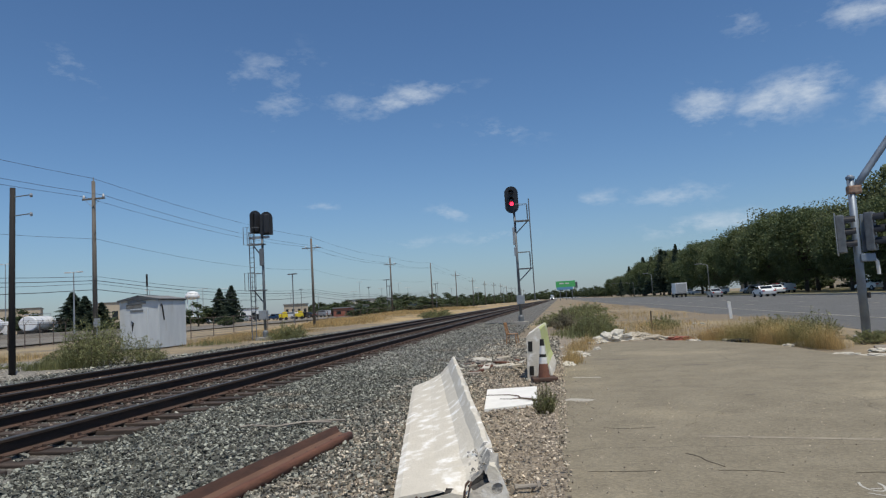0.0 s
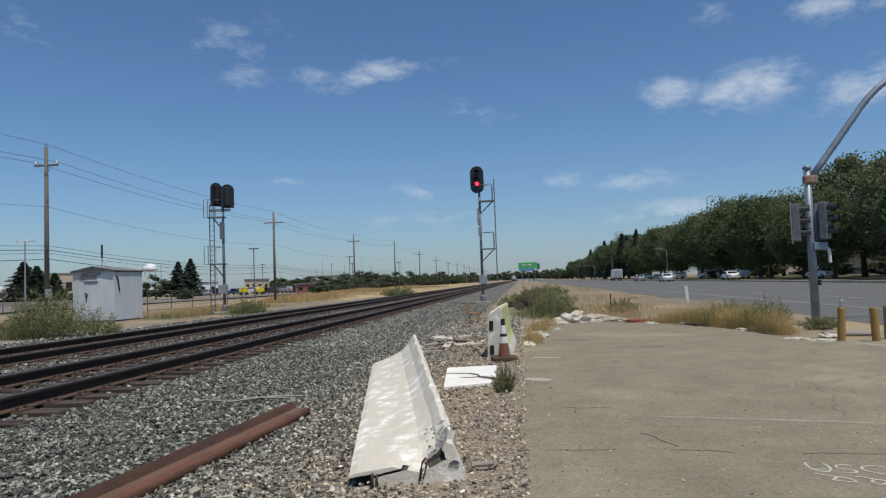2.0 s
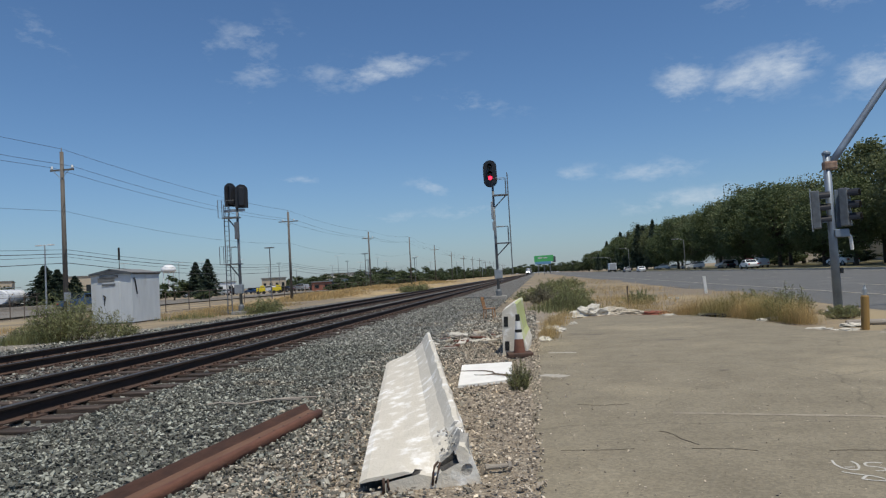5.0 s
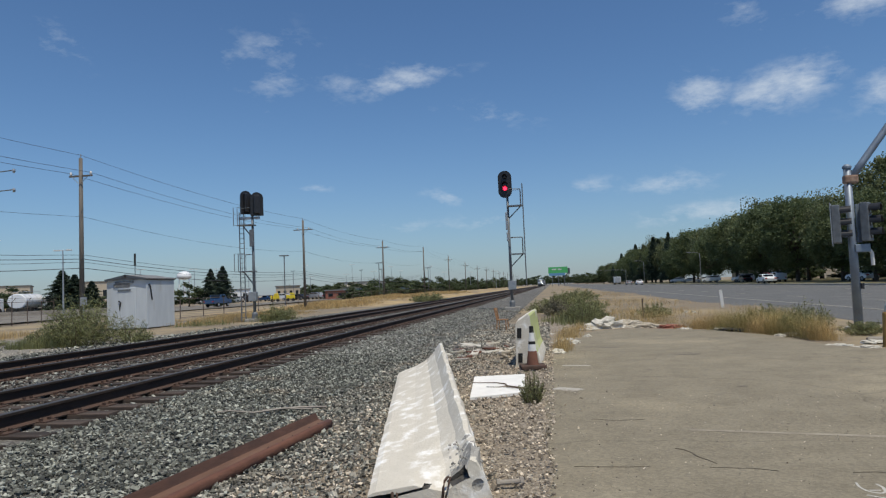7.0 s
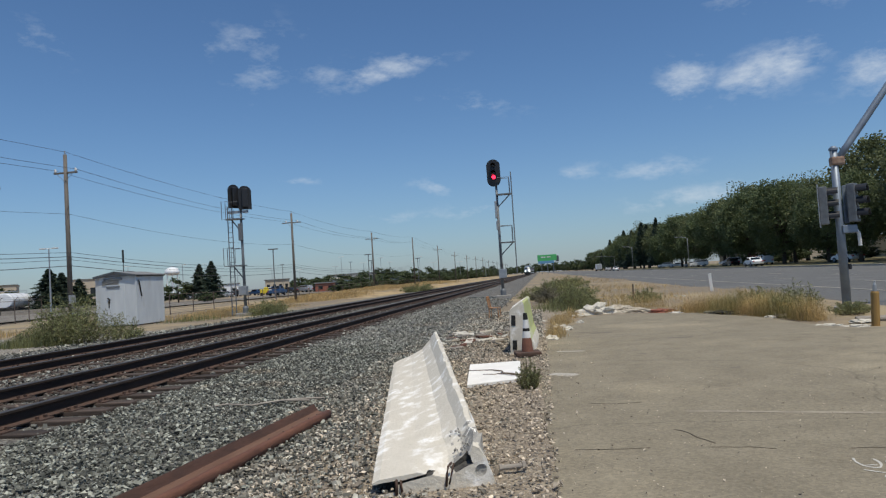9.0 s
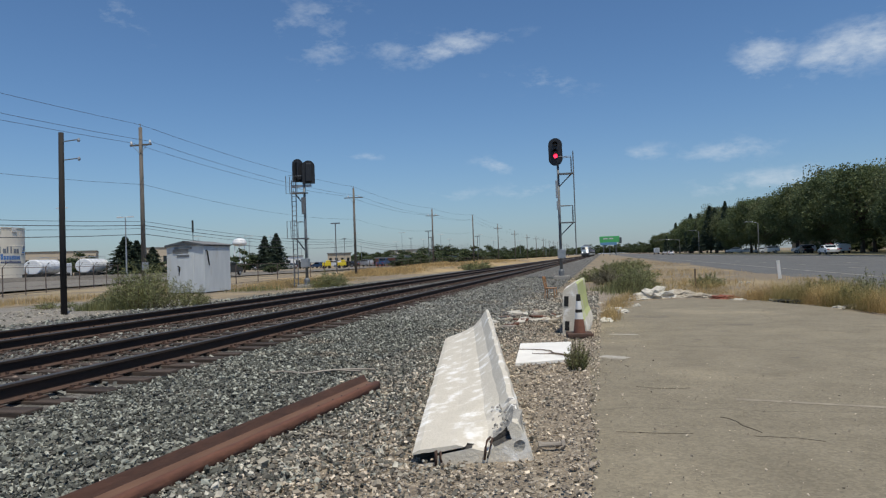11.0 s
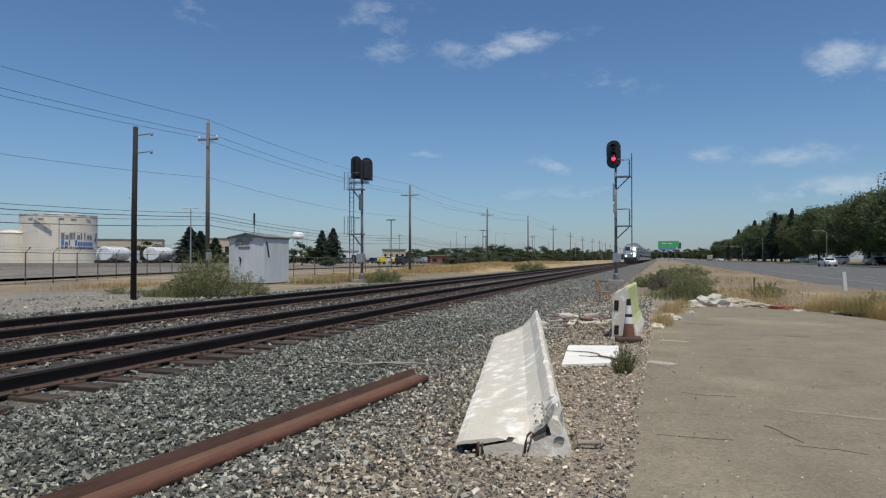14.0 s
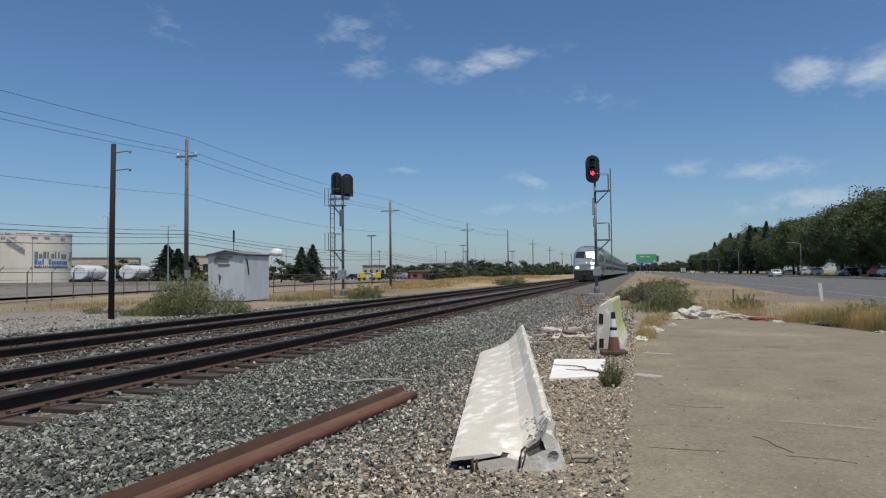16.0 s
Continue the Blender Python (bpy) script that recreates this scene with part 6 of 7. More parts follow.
# ---- right side: lot edge, verge, road furniture ----
def litter():
    def heap(x, y, sx, sy, h, label, m, seed):
        bm = B()
        bmesh.ops.create_icosphere(bm, subdivisions=4, radius=1.0)
        for v in bm.verts:
            c = v.co.copy()
            k = 1 + 0.5 * noise.noise(c * 2.1 + Vector((seed, 0, 0))) + 0.25 * noise.noise(c * 6 + Vector((0, seed, 0)))
            v.co = Vector((c.x * sx * k, c.y * sy * k, max(-0.05, c.z) * h * k))
        ob = part("litter", bm, m, smooth=False)
        ob.matrix_basis = pose(x, y, -0.03)
        tagged(ob, label, "litter", "litter by the lot")
    heap(1.45, 21.6, 0.55, 0.35, 0.30, "crumpled white plastic sheet dumped on the dirt", M_TRASH, 1)
    heap(2.2, 21.9, 0.45, 0.25, 0.20, "heap of tan rubble and torn plastic", M_RUBBLE, 2)
    heap(0.75, 20.9, 0.35, 0.2, 0.07, "flat pale scrap lying at the asphalt edge", M_TRASH, 3)
    heap(0.16, 16.3, 0.28, 0.3, 0.14, "crumpled white bag in the dry grass", M_TRASH, 4)
    heap(-0.05, 14.2, 0.14, 0.16, 0.1, "crumpled pale scrap beside the barrier", M_TRASH, 5)
    heap(-1.45, 14.5, 0.5, 0.13, 0.08, "crumpled pale cloth thrown on the gravel", M_TRASH, 11)
    heap(2.55, 21.3, 0.5, 0.16, 0.14, "torn tan cardboard and rubble at the asphalt edge", M_RUBBLE, 12)
    heap(3.3, 20.9, 0.35, 0.12, 0.10, "red-brown broken clay rubble at the asphalt edge", M_REDSHED, 13)
    heap(4.3, 19.55, 0.16, 0.08, 0.06, "small white scrap at the asphalt edge", M_TRASH, 14)
    heap(5.0, 16.9, 0.14, 0.08, 0.06, "small white scrap at the asphalt edge", M_TRASH, 15)
    heap(5.25, 14.35, 0.28, 0.07, 0.05, "flat white scrap at the asphalt edge", M_TRASH, 16)
    heap(5.6, 13.95, 0.22, 0.07, 0.05, "flat white scrap at the asphalt edge", M_TRASH, 17)
    heap(2.9, 21.2, 0.22, 0.14, 0.09, "brown broken rubble at the asphalt edge", M_RUBBLE, 6)
    heap(4.5, 18.9, 0.4, 0.16, 0.09, "dark scrap lying at the asphalt edge", M_UNDER, 7)
    heap(5.35, 17.1, 0.2, 0.12, 0.08, "pale broken rubble at the asphalt edge", M_RUBBLE, 8)
    heap(3.5, 20.1, 0.22, 0.1, 0.05, "pale flat scrap at the asphalt edge", M_TRASH, 9)
    heap(6.1, 14.9, 0.2, 0.14, 0.06, "pale broken rubble at the asphalt edge", M_TRASH, 10)
    for k in range(26):
        y = RNG.uniform(18, 40)
        heap(RNG.uniform(0.2, 6.0) if y > 22 else RNG.uniform(-0.3, 0.9), y, RNG.uniform(0.04, 0.16), RNG.uniform(0.04, 0.12), RNG.uniform(0.03, 0.09), "small pale scrap of litter in the dirt", M_TRASH if k % 2 else M_RUBBLE, 20 + k)
    # broken boards and lumps behind the tipped barrier
    boards = [(RNG.uniform(-2.4, -0.9), RNG.uniform(13.0, 16.6), RNG.uniform(0.10, 0.5) ** 1.15, RNG.uniform(-90, 90), (M_BOARD, M_BOARD, M_RUST, M_TRASH, M_RUBBLE)[k % 5]) for k in range(38)]
    for i, (x, y, L_, rz, m) in enumerate(boards):
        bm = B()
        box(bm, (0, 0, 0), (L_, 0.07 + 0.02 * (i % 5), 0.03 + 0.01 * (i % 3)), bevel=0.008)
        for v in bm.verts:
            v.co += 0.05 * noise.noise_vector(v.co * 6 + Vector((i, 0, 0)))
        ob = part("broken_board", bm, m)
        ob.matrix_basis = pose(x, y, 0.03 + 0.006 * (i % 6), RNG.uniform(-12, 12), RNG.uniform(-9, 9), rz)
        tagged(ob, "broken weathered board thrown on the gravel", "board", "broken boards")
    for x, y, pts in [(-3.55, 7.6, [(-0.62, -0.12), (-0.3, 0.0), (0.0, -0.02), (0.3, 0.12), (0.62, 0.17)]), (-3.2, 7.7, [(-0.3, 0), (0.1, 0.08), (0.4, 0.2)])]:
        bm = tube(B(), [(px, py, 0.03 + 0.02 * (k % 2)) for k, (px, py) in enumerate(pts)], 0.012, 5)
        ob = part("dry_branch", bm, M_BOARD)
        ob.matrix_basis = pose(x, y, 0.05)
        tagged(ob, "thin pale dry stick lying on the ballast", "branch", "dry sticks")


litter()


def bollard(x, y, h, tilt, label, cap):
    t = thing("bollard", pose(x, y, -0.05, 0, tilt, 0), label, "bollard", "wooden bollards")
    part("post", lathe(B(), [(0.072, 0), (0.072, h - 0.03), (0.06, h)], 16), M_BOLLARD, t, smooth=False)
    if cap:
        part("bottle", lathe(B(), [(0.035, h), (0.035, h + 0.12), (0.015, h + 0.16), (0.015, h + 0.2)], 10), M_STEEL, t, "small metal fitting on top")


bollard(6.06, 14.2, 0.66, 3, "short yellow-brown round wooden bollard with a metal fitting", True)
bollard(6.56, 13.9, 0.66, -2, "short yellow-brown round wooden bollard", False)
bollard(6.98, 14.3, 0.66, 1, "short yellow-brown round wooden bollard", False)
timber = part("timber", loft(B(), [[(x, 0.09 * math.cos(a) * k, 0.05 + 0.07 * math.sin(a) * k) for a in np.linspace(0, 2 * math.pi, 11)[:-1]] for x, k in ((-0.5, 0.8), (-0.47, 1.0), (0.5, 0.95), (0.53, 0.75))]), M_BOARD)
timber.matrix_basis = pose(6.62, 15.1, -0.05, 0, 0, -8)
tagged(timber, "old round timber lying in the dirt behind the bollards", "timber")


def white_post():
    t = thing("marker_post", pose(7.66, 33.2, -0.05, 0, -4, 0), "slim white plastic marker post in the grass", "post")
    bm = B()
    box(bm, (0, 0, 0.42), (0.14, 0.05, 0.86), bevel=0.015)
    part("post", bm, M_BAND, t)
    t = thing("marker_post", pose(3.25, 26.8, -0.05), "thin dark stake standing in the verge", "post")
    part("post", tube(B(), [(0, 0, 0), (0.01, 0, 0.75)], 0.03, 6), M_TWIG, t)


white_post()


def traffic_mast():
    t = thing("traffic_signal", pose(7.28, 18.3, -0.02), "grey traffic signal mast with a curved arm and backplated heads", "traffic signal")
    part("pole", tube(B(), [(0, 0, 0.05), (0, 0, 4.0)], [0.105, 0.085], 16), M_MASTBLUE, t, smooth=True)
    part("base_plate", lathe(B(), [(0.30, 0), (0.30, 0.06), (0.2, 0.1)], 16), M_CONC, t)
    part("pole_cap", lathe(B(), [(0.105, 3.98), (0.105, 4.03), (0.05, 4.08)], 16), M_MASTBLUE, t)
    bm = B()
    box(bm, (0.06, 0, 3.70), (0.32, 0.22, 0.22), bevel=0.05)
    part("arm_clamp", bm, mat("rust_streaked_paint", (0.36, 0.25, 0.18), (0.22, 0.13, 0.09), scale=7, rough=0.7), t, "rust-stained arm clamp")
    pts = [(0.03, 0, 3.66), (0.38, 0, 4.13), (0.83, 0, 4.73), (1.22, 0, 5.26), (1.42, 0, 5.53), (1.62, 0, 5.77), (1.83, 0, 5.97), (2.09, 0, 6.17), (2.8, 0.0, 6.6), (3.8, 0, 7.0), (5.5, 0, 7.3), (9.0, 0, 7.55)]
    part("mast_arm", tube(B(), pts, [0.088, 0.087, 0.086, 0.084, 0.083, 0.082, 0.081, 0.08, 0.076, 0.07, 0.06, 0.05], 12), M_MASTBLUE, t, smooth=True)

    def head(m, plate):
        bm = B()
        box(bm, (0, 0, 0), (0.36, 0.22, 1.08), bevel=0.03)
        h = part("signal_head", bm, M_STEEL_D, t)
        h.matrix_basis = m
        if plate:
            bm = B()
            box(bm, (0, 0.118, 0), (0.52, 0.02, 1.22), bevel=0.005)
            part("backplate", bm, M_STEEL, h)
        for z in (0.34, 0, -0.34):
            secs = []
            for y in (-0.1, -0.38):
                secs.append([(0.16 * math.cos(a), y, z + 0.16 * math.sin(a)) for a in np.linspace(-0.2, math.pi + 0.2, 12)] + [(0.145 * math.cos(a), y, z + 0.145 * math.sin(a)) for a in np.linspace(math.pi + 0.2, -0.2, 12)])
            part("visor", loft(B(), secs), M_BLACK, h)
            l = lathe(B(), [(0.001, 0.02), (0.1, 0.015), (0.14, 0)], 16)
            bmesh.ops.transform(l, matrix=pose(0, -0.115, z, 90), verts=l.verts)
            part("lens", l, M_LENS, h)
    head(pose(-0.34, 0.0, 2.60, 0, 0, 66) @ Matrix.Scale(0.88, 4), True)
    head(pose(0.30, -0.12, 2.62, 0, 0, 52) @ Matrix.Scale(0.88, 4), False)
    bm = B()
    box(bm, (0.17, 0.0, 2.60), (0.10, 0.05, 0.95), bevel=0.01)
    box(bm, (-0.14, 0.02, 2.9), (0.2, 0.06, 0.06))
    box(bm, (-0.14, 0.02, 2.3), (0.2, 0.06, 0.06))
    part("mounting_bracket", bm, M_MASTBLUE, t)
    bm = B()
    box(bm, (0.17, -0.06, 1.98), (0.34, 0.2, 0.2), bevel=0.02)
    part("terminal_box", bm, M_MASTBLUE, t)
    bm = B()
    tube(bm, [(0.34, -0.05, 1.95), (0.40, -0.05, 1.86), (0.41, -0.05, 1.55)], 0.045, 8)
    part("sensor", bm, M_BAND, t)
    bm = B()
    box(bm, (0.13, -0.04, 1.05), (0.07, 0.07, 0.14), bevel=0.01)
    part("push_button", bm, M_BLACK, t)


traffic_mast()


def street_lamp(x, y, h, arm, label):
    t = thing("street_lamp", pose(x, y, 0), label, "street lamp", "street lamps")
    part("pole", tube(B(), [(0, 0, 0), (0, 0, h), (arm * 0.5, 0, h + 0.35), (arm, 0, h + 0.4)], [0.11, 0.07, 0.05, 0.04], 8), M_STEEL, t, smooth=True)
    bm = B()
    box(bm, (arm * 1.15, 0, h + 0.4), (0.75, 0.28, 0.12), bevel=0.04)
    part("lamp_head", bm, M_STEEL, t)


street_lamp(33, 158, 6.8, -2.0, "tall grey street lamp before the trees")
street_lamp(33, 250, 8.0, -2.4, "tall grey street lamp farther down the road")
street_lamp(32, 300, 6.0, -9.0, "long-armed signal mast across the far junction")


def billboard():
    t = thing("billboard", pose(4.4, 400, 0, 0, 0, -8), "green and blue advertising billboard on posts", "billboard")
    bm = B()
    box(bm, (0, 0, 9.4), (11.2, 0.4, 3.6), bevel=0.05)
    part("panel", bm, M_GREEN, t)
    bm = B()
    box(bm, (-0.6, -0.02, 6.9), (9.4, 0.36, 1.6), bevel=0.05)
    part("lower_panel", bm, M_BBLUE, t)
    for k, (x, w) in enumerate(((-2.2, 2.6), (1.0, 2.2))):
        bm = B()
        box(bm, (x, -0.22, 9.8), (w, 0.05, 0.7))
        part("lettering_bar", bm, M_BAND, t)
    bm = B()
    box(bm, (5.9, 0.3, 8.6), (1.8, 0.6, 3.4))
    part("side_panel", bm, M_LOCOROOF, t)
    for x in (-3.5, 0, 3.5):
        part("post", tube(B(), [(x, 0.3, 0), (x, 0.3, 7.6)], 0.22, 8), M_STEEL_D, t)


billboard()


def lawn():
    bm = B()
    f = bm.faces.new([bm.verts.new(p) for p in ((30.75, -60, 0.10), (75, -60, 0.12), (75, 420, 0.12), (30.75, 420, 0.10))])
    tagged(part("lawn", bm, mat("dry_green_lawn", (0.15, 0.13, 0.06), (0.09, 0.085, 0.035), scale=2.0, rough=0.95, stains=(0.22, 0.175, 0.10), stain_scale=0.15, stain_at=0.5)), "dull green and brown lawn beneath the trees", "lawn", kind="structure")
    building("low_building", 72, 120, 60, 12, 4.2, M_TANK, "low pale building behind the roadside trees", 90, 12)
    building("low_building", 70, 220, 70, 12, 4.6, M_BEIGE, "low beige building behind the roadside trees", 90, 12)


lawn()


def car(x, y, rz, paint, label, kind="sedan", group=""):
    t = thing("pickup_truck" if kind == "pickup" else "car", pose(x, y, 0.02, 0, 0, rz), label, "car", group)
    # along +y: nose forward
    prof = {"sedan": [(-2.25, 0.35), (-2.3, 0.75), (-1.9, 0.95), (-1.35, 0.98), (-0.75, 1.42), (0.45, 1.44), (1.1, 0.98), (2.05, 0.82), (2.28, 0.6), (2.25, 0.35)],
            "suv": [(-2.3, 0.4), (-2.35, 1.0), (-2.15, 1.55), (-1.8, 1.72), (0.4, 1.74), (1.1, 1.15), (2.1, 1.02), (2.35, 0.75), (2.3, 0.4)],
            "pickup": [(-2.7, 0.5), (-2.7, 1.05), (-0.75, 1.05), (-0.6, 1.75), (0.75, 1.76), (1.35, 1.12), (2.5, 1.05), (2.7, 0.8), (2.65, 0.5)]}[kind]
    bm = B()
    loft(bm, [[(s * 0.86, yy, z) for yy, z in prof] for s in (-1, 1)])
    bmesh.ops.bevel(bm, geom=bm.edges[:], offset=0.05, segments=2, affect="EDGES")
    part("body", bm, paint, t, smooth=False)
    top = max(z for _, z in prof)
    yc, ln = {"sedan": (-0.15, 1.5), "suv": (-0.7, 2.5), "pickup": (0.08, 1.1)}[kind]
    for s in (-1, 1):
        bm = B()
        box(bm, (s * 0.86, yc, top - 0.27), (0.03, ln, 0.32))
        part("side_window", bm, M_GLASS, t)
    bm = B()
    box(bm, (0, {"sedan": 0.80, "suv": 0.78, "pickup": 1.07}[kind], top - 0.23), (1.45, 0.62, 0.04), rx={"sedan": -35, "suv": -39, "pickup": -46}[kind])
    part("windscreen", bm, M_GLASS, t)
    bm = B()
    box(bm, (0, {"sedan": -1.08, "suv": -2.06, "pickup": -0.69}[kind], top - 0.24), (1.4, 0.5, 0.04), rx={"sedan": 37, "suv": 65, "pickup": 78}[kind])
    part("rear_window", bm, M_GLASS, t)
    for wy in (-1.42, 1.42):
        for s in (-1, 1):
            w = part("wheel", tube(B(), [(s * 0.68, wy, 0.33), (s * 0.9, wy, 0.33)], 0.33, 16), M_TYRE, t)
            part("rim", tube(B(), [(s * 0.9, wy, 0.33), (s * 0.915, wy, 0.33)], 0.19, 12), M_STEEL, w)
    for s in (-1, 1):
        bm = B()
        box(bm, (s * 0.66, prof[1][0] + 0.02, 0.78), (0.3, 0.06, 0.16))
        part("tail_light", bm, M_REDSTR, t)
    return t


PARKED = [(40, 96, 10, M_WHITE, "white parked car beneath the trees", "sedan"), (39, 126, 0, M_WHITE, "white parked van-like car beneath the trees", "suv"), (40, 134, 5, M_REDSTR, "dark red parked car beneath the trees", "suv"),
          (39, 146, 0, M_DKCAR, "dark parked car beneath the trees", "sedan"), (41, 155, 80, M_WHITE, "white parked car beneath the trees", "suv"), (39, 176, 80, M_WHITE, "white parked car beneath the trees", "suv"),
          (41, 192, 80, M_SILCAR, "silver parked car beneath the trees", "sedan"), (41, 212, 80, M_WHITE, "white parked car beneath the trees", "sedan"), (41, 232, 80, M_WHITE, "white parked car beneath the trees", "suv")]
for p in PARKED:
    car(*p, group="parked cars").location.z = 0.11
for x, y, m in ((-97, 180, M_WHITE), (-88, 185, M_DKBLUE), (-64, 165, M_DKCAR), (-62.5, 170, M_SILCAR), (-41, 196, M_WHITE), (-58, 182, M_WHITE)):
    car(x, y, 70, m, "parked car in the far yard", "sedan", "cars in the yard")


for k in range(12):
    car(-84 + 3.6 * k + RNG.uniform(-0.5, 0.5), 152 + 1.6 * k + RNG.uniform(-1, 1), RNG.uniform(60, 90), (M_WHITE, M_DKCAR, M_SILCAR, M_DKCAR, M_DKBLUE)[k % 5], "parked car in the far yard", ("sedan", "suv")[k % 2], "cars in the yard").location.z = 0.1
for k in range(11):
    yard_light(-110 + 8.5 * k + RNG.uniform(-2, 2), 205 + 9 * k, RNG.uniform(7.5, 9.5))


def box_truck():
    t = thing("box_truck", pose(26, 155, 0.1), "white box truck driving down the road", "truck")
    bm = B()
    box(bm, (0, -1.0, 1.95), (2.4, 4.8, 2.3), bevel=0.04)
    part("cargo_box", bm, M_WHITE, t)
    bm = B()
    box(bm, (0, -3.42, 1.9), (2.1, 0.05, 2.0))
    part("rear_door", bm, M_SILCAR, t)
    bm = B()
    box(bm, (0, 2.3, 1.35), (2.1, 1.7, 1.6), bevel=0.2)
    part("cab", bm, M_WHITE, t)
    bm = B()
    box(bm, (0, -0.5, 0.65), (1.2, 6.5, 0.25))
    part("chassis", bm, M_UNDER, t)
    for wy in (-2.3, 2.3):
        for s in (-1, 1):
            part("wheel", tube(B(), [(s * 0.8, wy, 0.45), (s * 1.1, wy, 0.45)], 0.45, 16), M_TYRE, t)
    return t


TRUCK = box_truck()
CAR_A = car(26, 122, 0, M_SILCAR, "silver-white sedan driving down the road")
CAR_B = car(26, 93, 0, M_WHITE, "white sedan driving down the road")
CAR_C = car(33, 112, 0, M_WHITE, "white sedan pulling out along the road")
PICKUP = car(-48, 0, 0, M_DKBLUE, "dark blue pickup driving along the yard road", "pickup")
SUV = car(-48, -60, 0, M_DKCAR, "black sport utility car driving along the yard road", "suv")


# ---- the train ----
def bogie(t, y, n_axles, spacing, r):
    bm = B()
    for s in (-1, 1):
        box(bm, (s * 1.05, y, 0.62), (0.16, spacing * (n_axles - 1) + 1.3, 0.34), bevel=0.05)
    box(bm, (0, y, 0.65), (2.0, 0.5, 0.3))
    b = part("bogie", bm, M_UNDER, t)
    for k in range(n_axles):
        wy = y + spacing * (k - (n_axles - 1) / 2)
        for s in (-1, 1):
            part("wheel", tube(B(), [(s * 0.70, wy, r), (s * 0.83, wy, r)], r, 18), M_UNDER, b)


def locomotive():
    t = thing("locomotive", pose(NEAR_C, 85, RAIL_Z), "silver diesel passenger locomotive with lit headlamps", "locomotive")
    L_ = 21.0

    def ring(y, w, z0, z1, ch):
        return [(-w, y, z0), (-w, y, z1 - ch), (-w + ch * 0.55, y, z1 - ch * 0.28), (-w * 0.5, y, z1), (w * 0.5, y, z1), (w - ch * 0.55, y, z1 - ch * 0.28), (w, y, z1 - ch), (w, y, z0)]
    bm = B()
    loft(bm, [ring(0.0, 1.28, 0.95, 2.05, 0.35), ring(0.25, 1.42, 0.9, 2.35, 0.4), ring(0.75, 1.48, 0.9, 2.62, 0.45), ring(1.05, 1.49, 0.9, 2.85, 0.5), ring(1.75, 1.5, 0.9, 3.75, 0.6), ring(2.2, 1.5, 0.9, 4.15, 0.7), ring(3.2, 1.5, 0.9, 4.35, 0.75), ring(L_, 1.5, 0.9, 4.35, 0.75)])
    part("body", bm, M_LOCO, t)
    for s in (-1, 1):
        bm = B()
        box(bm, (s * 0.60, 1.33, 3.26), (1.14, 0.05, 1.0), s * 14, 0.02, rx=-37)
        part("windscreen", bm, M_WIND, t)
        bm = B()
        box(bm, (s * 1.505, 2.5, 3.0), (0.03, 0.9, 0.6), bevel=0.01)
        part("side_window", bm, M_GLASS, t)
        bm = B()
        box(bm, (s * 1.505, L_ / 2 + 1.2, 1.55), (0.02, L_ - 3.5, 0.34))
        part("stripe", bm, M_NAVY, t, "dark blue side stripe")
        bm = B()
        box(bm, (s * 1.507, L_ / 2 + 1.2, 1.82), (0.02, L_ - 3.5, 0.10))
        part("stripe", bm, M_REDSTR, t, "thin red side stripe")
        bm = B()
        for k in range(4):
            box(bm, (s * 1.505, 6.5 + 3.3 * k, 3.0), (0.03, 2.2, 0.85), bevel=0.01)
        part("air_intake", bm, M_LOCOROOF, t)
        l = lathe(B(), [(0.001, 0.03), (0.08, 0.02), (0.12, 0.0)], 16)
        bmesh.ops.transform(l, matrix=pose(s * 0.92, -0.03, 1.62, 90), verts=l.verts)
        part("headlamp", l, M_HEAD, t, "glowing ditch lamp")
    for x in (-0.16, 0.16):
        l = lathe(B(), [(0.001, 0.03), (0.07, 0.02), (0.11, 0.0)], 16)
        bmesh.ops.transform(l, matrix=pose(x, 0.12, 2.14, 66), verts=l.verts)
        part("headlamp", l, M_HEAD, t, "glowing centre headlamp")
    bm = B()
    loft(bm, [[(-1.3, 0.05, 0.12), (1.3, 0.05, 0.12), (1.36, -0.02, 1.3), (-1.36, -0.02, 1.3)], [(-1.3, 0.9, 0.12), (1.3, 0.9, 0.12), (1.505, 0.9, 1.3), (-1.505, 0.9, 1.3)]])
    part("pilot", bm, M_UNDER, t)
    bm = B()
    box(bm, (0, -0.25, 0.78), (0.3, 0.7, 0.28), bevel=0.04)
    part("coupler", bm, M_UNDER, t)
    bm = B()
    box(bm, (0, L_ / 2 + 2, 4.36), (1.7, L_ - 6, 0.16), bevel=0.04)
    for k in range(3):
        tube(bm, [(0, 7 + 4.5 * k, 4.4), (0, 7 + 4.5 * k, 4.55)], 0.62, 14)
    part("roof_equipment", bm, M_LOCOROOF, t)
    bm = B()
    box(bm, (0, L_ / 2, 0.62), (2.5, 5.0, 0.85), bevel=0.1)
    part("fuel_tank", bm, M_UNDER, t)
    bogie(t, 4.0, 2, 2.74, 0.51)
    bogie(t, L_ - 4.0, 2, 2.74, 0.51)
    return t


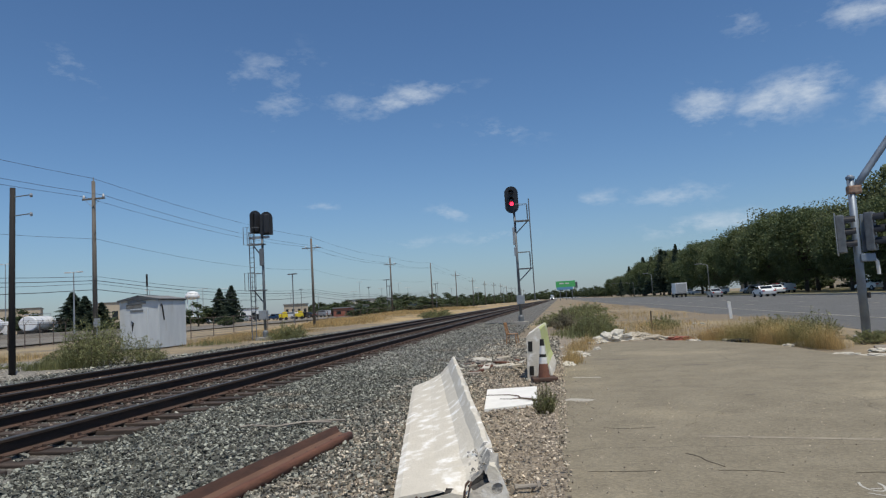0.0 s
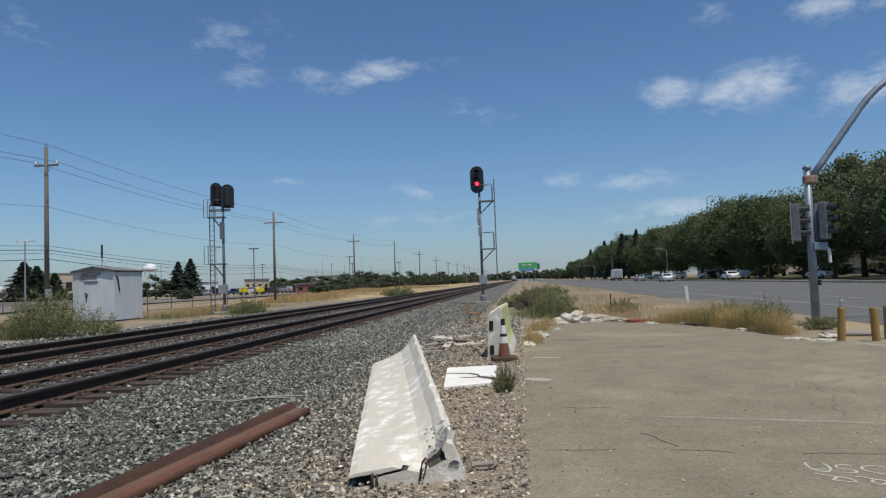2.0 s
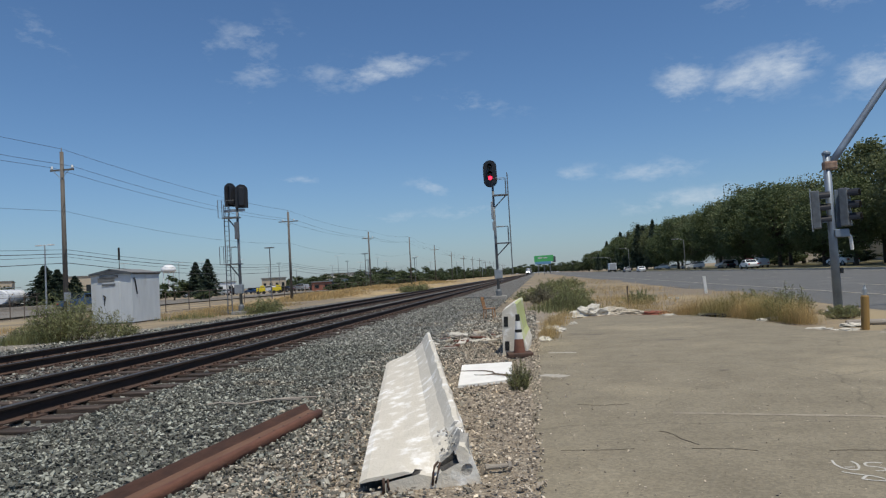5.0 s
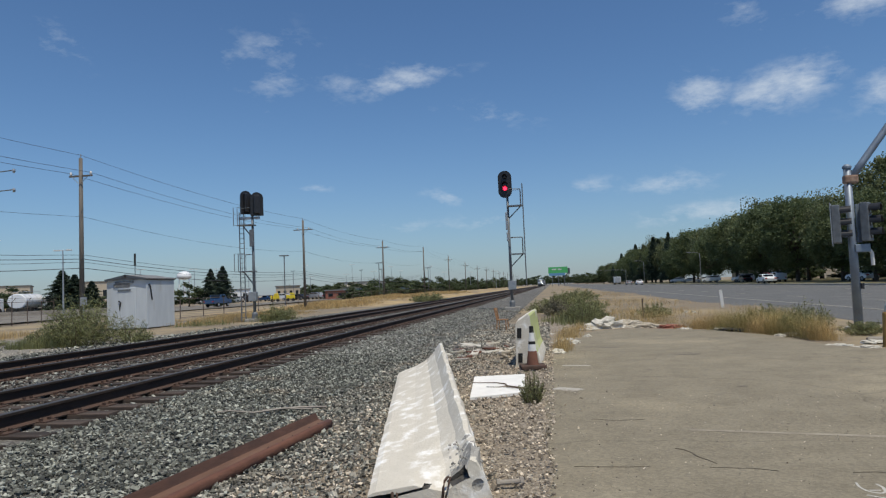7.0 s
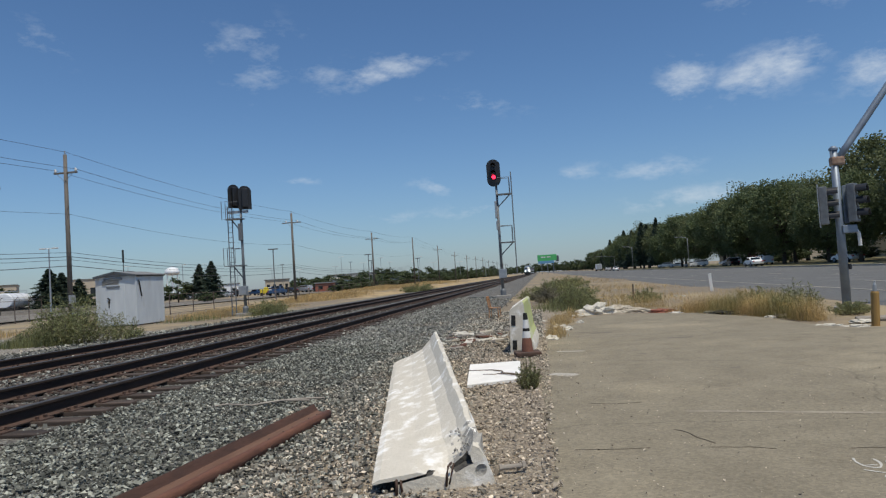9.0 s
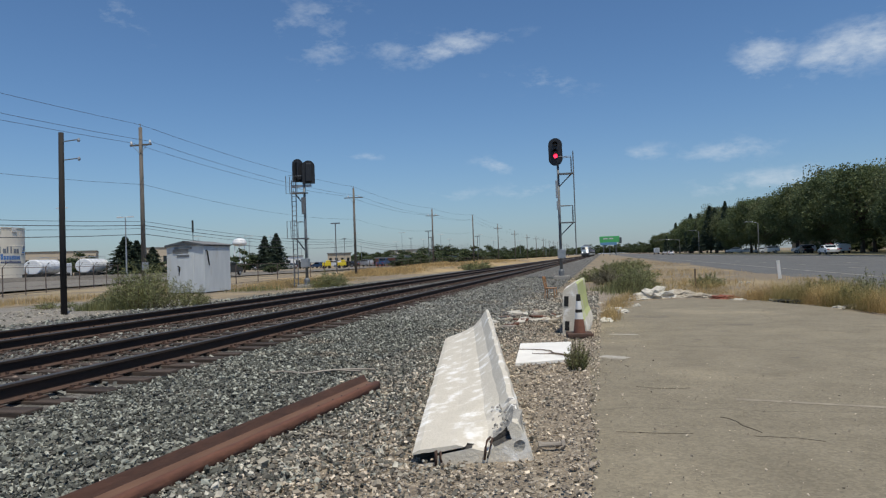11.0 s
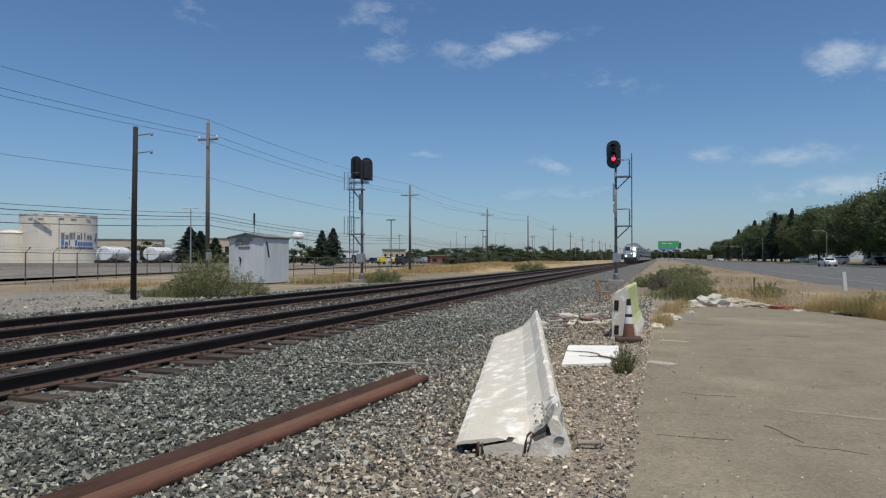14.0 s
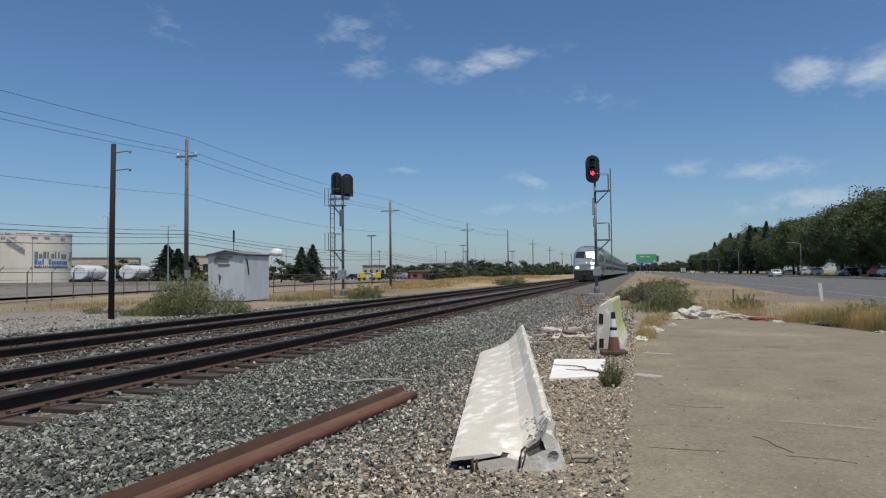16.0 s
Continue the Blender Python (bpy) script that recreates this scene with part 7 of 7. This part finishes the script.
def coach():
    t = thing("passenger_coach", pose(NEAR_C, 110, RAIL_Z), "silver two-level passenger coach with dark window bands", "railway coach", "coaches of the train")
    L_ = 25.4
    w = 1.52
    prof = [(-w, 0.55), (-w, 3.9), (-w + 0.12, 4.45), (-w + 0.5, 4.8), (-0.5, 4.93), (0.5, 4.93), (w - 0.5, 4.8), (w - 0.12, 4.45), (w, 3.9), (w, 0.55)]
    part("body", loft(B(), [[(x, y, z) for x, z in prof] for y in (0, L_)]), M_SILVER, t)
    for s in (-1, 1):
        for z, h in ((3.75, 0.62), (1.75, 0.6)):
            bm = B()
            for k in range(11):
                box(bm, (s * w, 1.9 + 2.16 * k, z), (0.04, 1.5, h), bevel=0.01)
            part("window_row", bm, M_GLASS, t)
        bm = B()
        box(bm, (s * (w + 0.006), L_ / 2, 2.75), (0.02, L_ - 0.2, 0.5))
        part("stripe", bm, M_NAVY, t)
        bm = B()
        box(bm, (s * (w + 0.006), L_ / 2, 3.05), (0.02, L_ - 0.2, 0.08))
        part("stripe", bm, M_REDSTR, t)
        bm = B()
        box(bm, (s * w, L_ / 2, 1.7), (0.05, 0.95, 2.1), bevel=0.01)
        part("door", bm, M_SILVER, t)
    bm = B()
    box(bm, (0, L_ / 2, 4.95), (1.1, L_ - 2, 0.1), bevel=0.03)
    part("roof_vent", bm, M_LOCOROOF, t)
    bm = B()
    box(bm, (0, L_ + 0.2, 2.6), (1.2, 0.5, 3.4), bevel=0.05)
    part("gangway", bm, M_UNDER, t)
    bogie(t, 3.2, 2, 2.6, 0.46)
    bogie(t, L_ - 3.2, 2, 2.6, 0.46)
    return t


LOCO = locomotive()
COACHES = [coach()]
for _ in range(7):
    COACHES.append(copy_thing(COACHES[0], COACHES[0].matrix_basis.copy()))


# ---- what moves ----
def motions():
    y_end, speed = 85.0, 36.3  # nose of the train at the end of the clip, metres a second
    times = (0.0, 4.0, 8.0, 12.0, 16.0)
    walk(LOCO, [(t, pose(NEAR_C, y_end + speed * (16 - t), RAIL_Z)) for t in times])
    for k, c in enumerate(COACHES):
        walk(c, [(t, pose(NEAR_C, y_end + 21.8 + 26.0 * k + speed * (16 - t), RAIL_Z)) for t in times])
    walk(TRUCK, [(t, pose(26, 155.4 + 17.4 * t, 0.10)) for t in times])
    walk(CAR_A, [(t, pose(26, 121.0 + 16.4 * t, 0.06)) for t in times])
    walk(CAR_B, [(t, pose(26, 93.0 + 16.6 * t, 0.06)) for t in times])
    walk(CAR_C, [(0.0, pose(33, 112, 0.12)), (12.6, pose(33, 112, 0.12)), (13.5, pose(27.5, 120.5, 0.06, 0, 0, 14)), (14.5, pose(26, 129, 0.06)), (16.0, pose(26, 147, 0.06))])
    walk(PICKUP, [(t, pose(-48, 85.5 + 13.2 * (t - 6.5), 0.12)) for t in times])
    walk(SUV, [(t, pose(-48, 94.6 + 14.5 * (t - 12), 0.12)) for t in times])


motions()
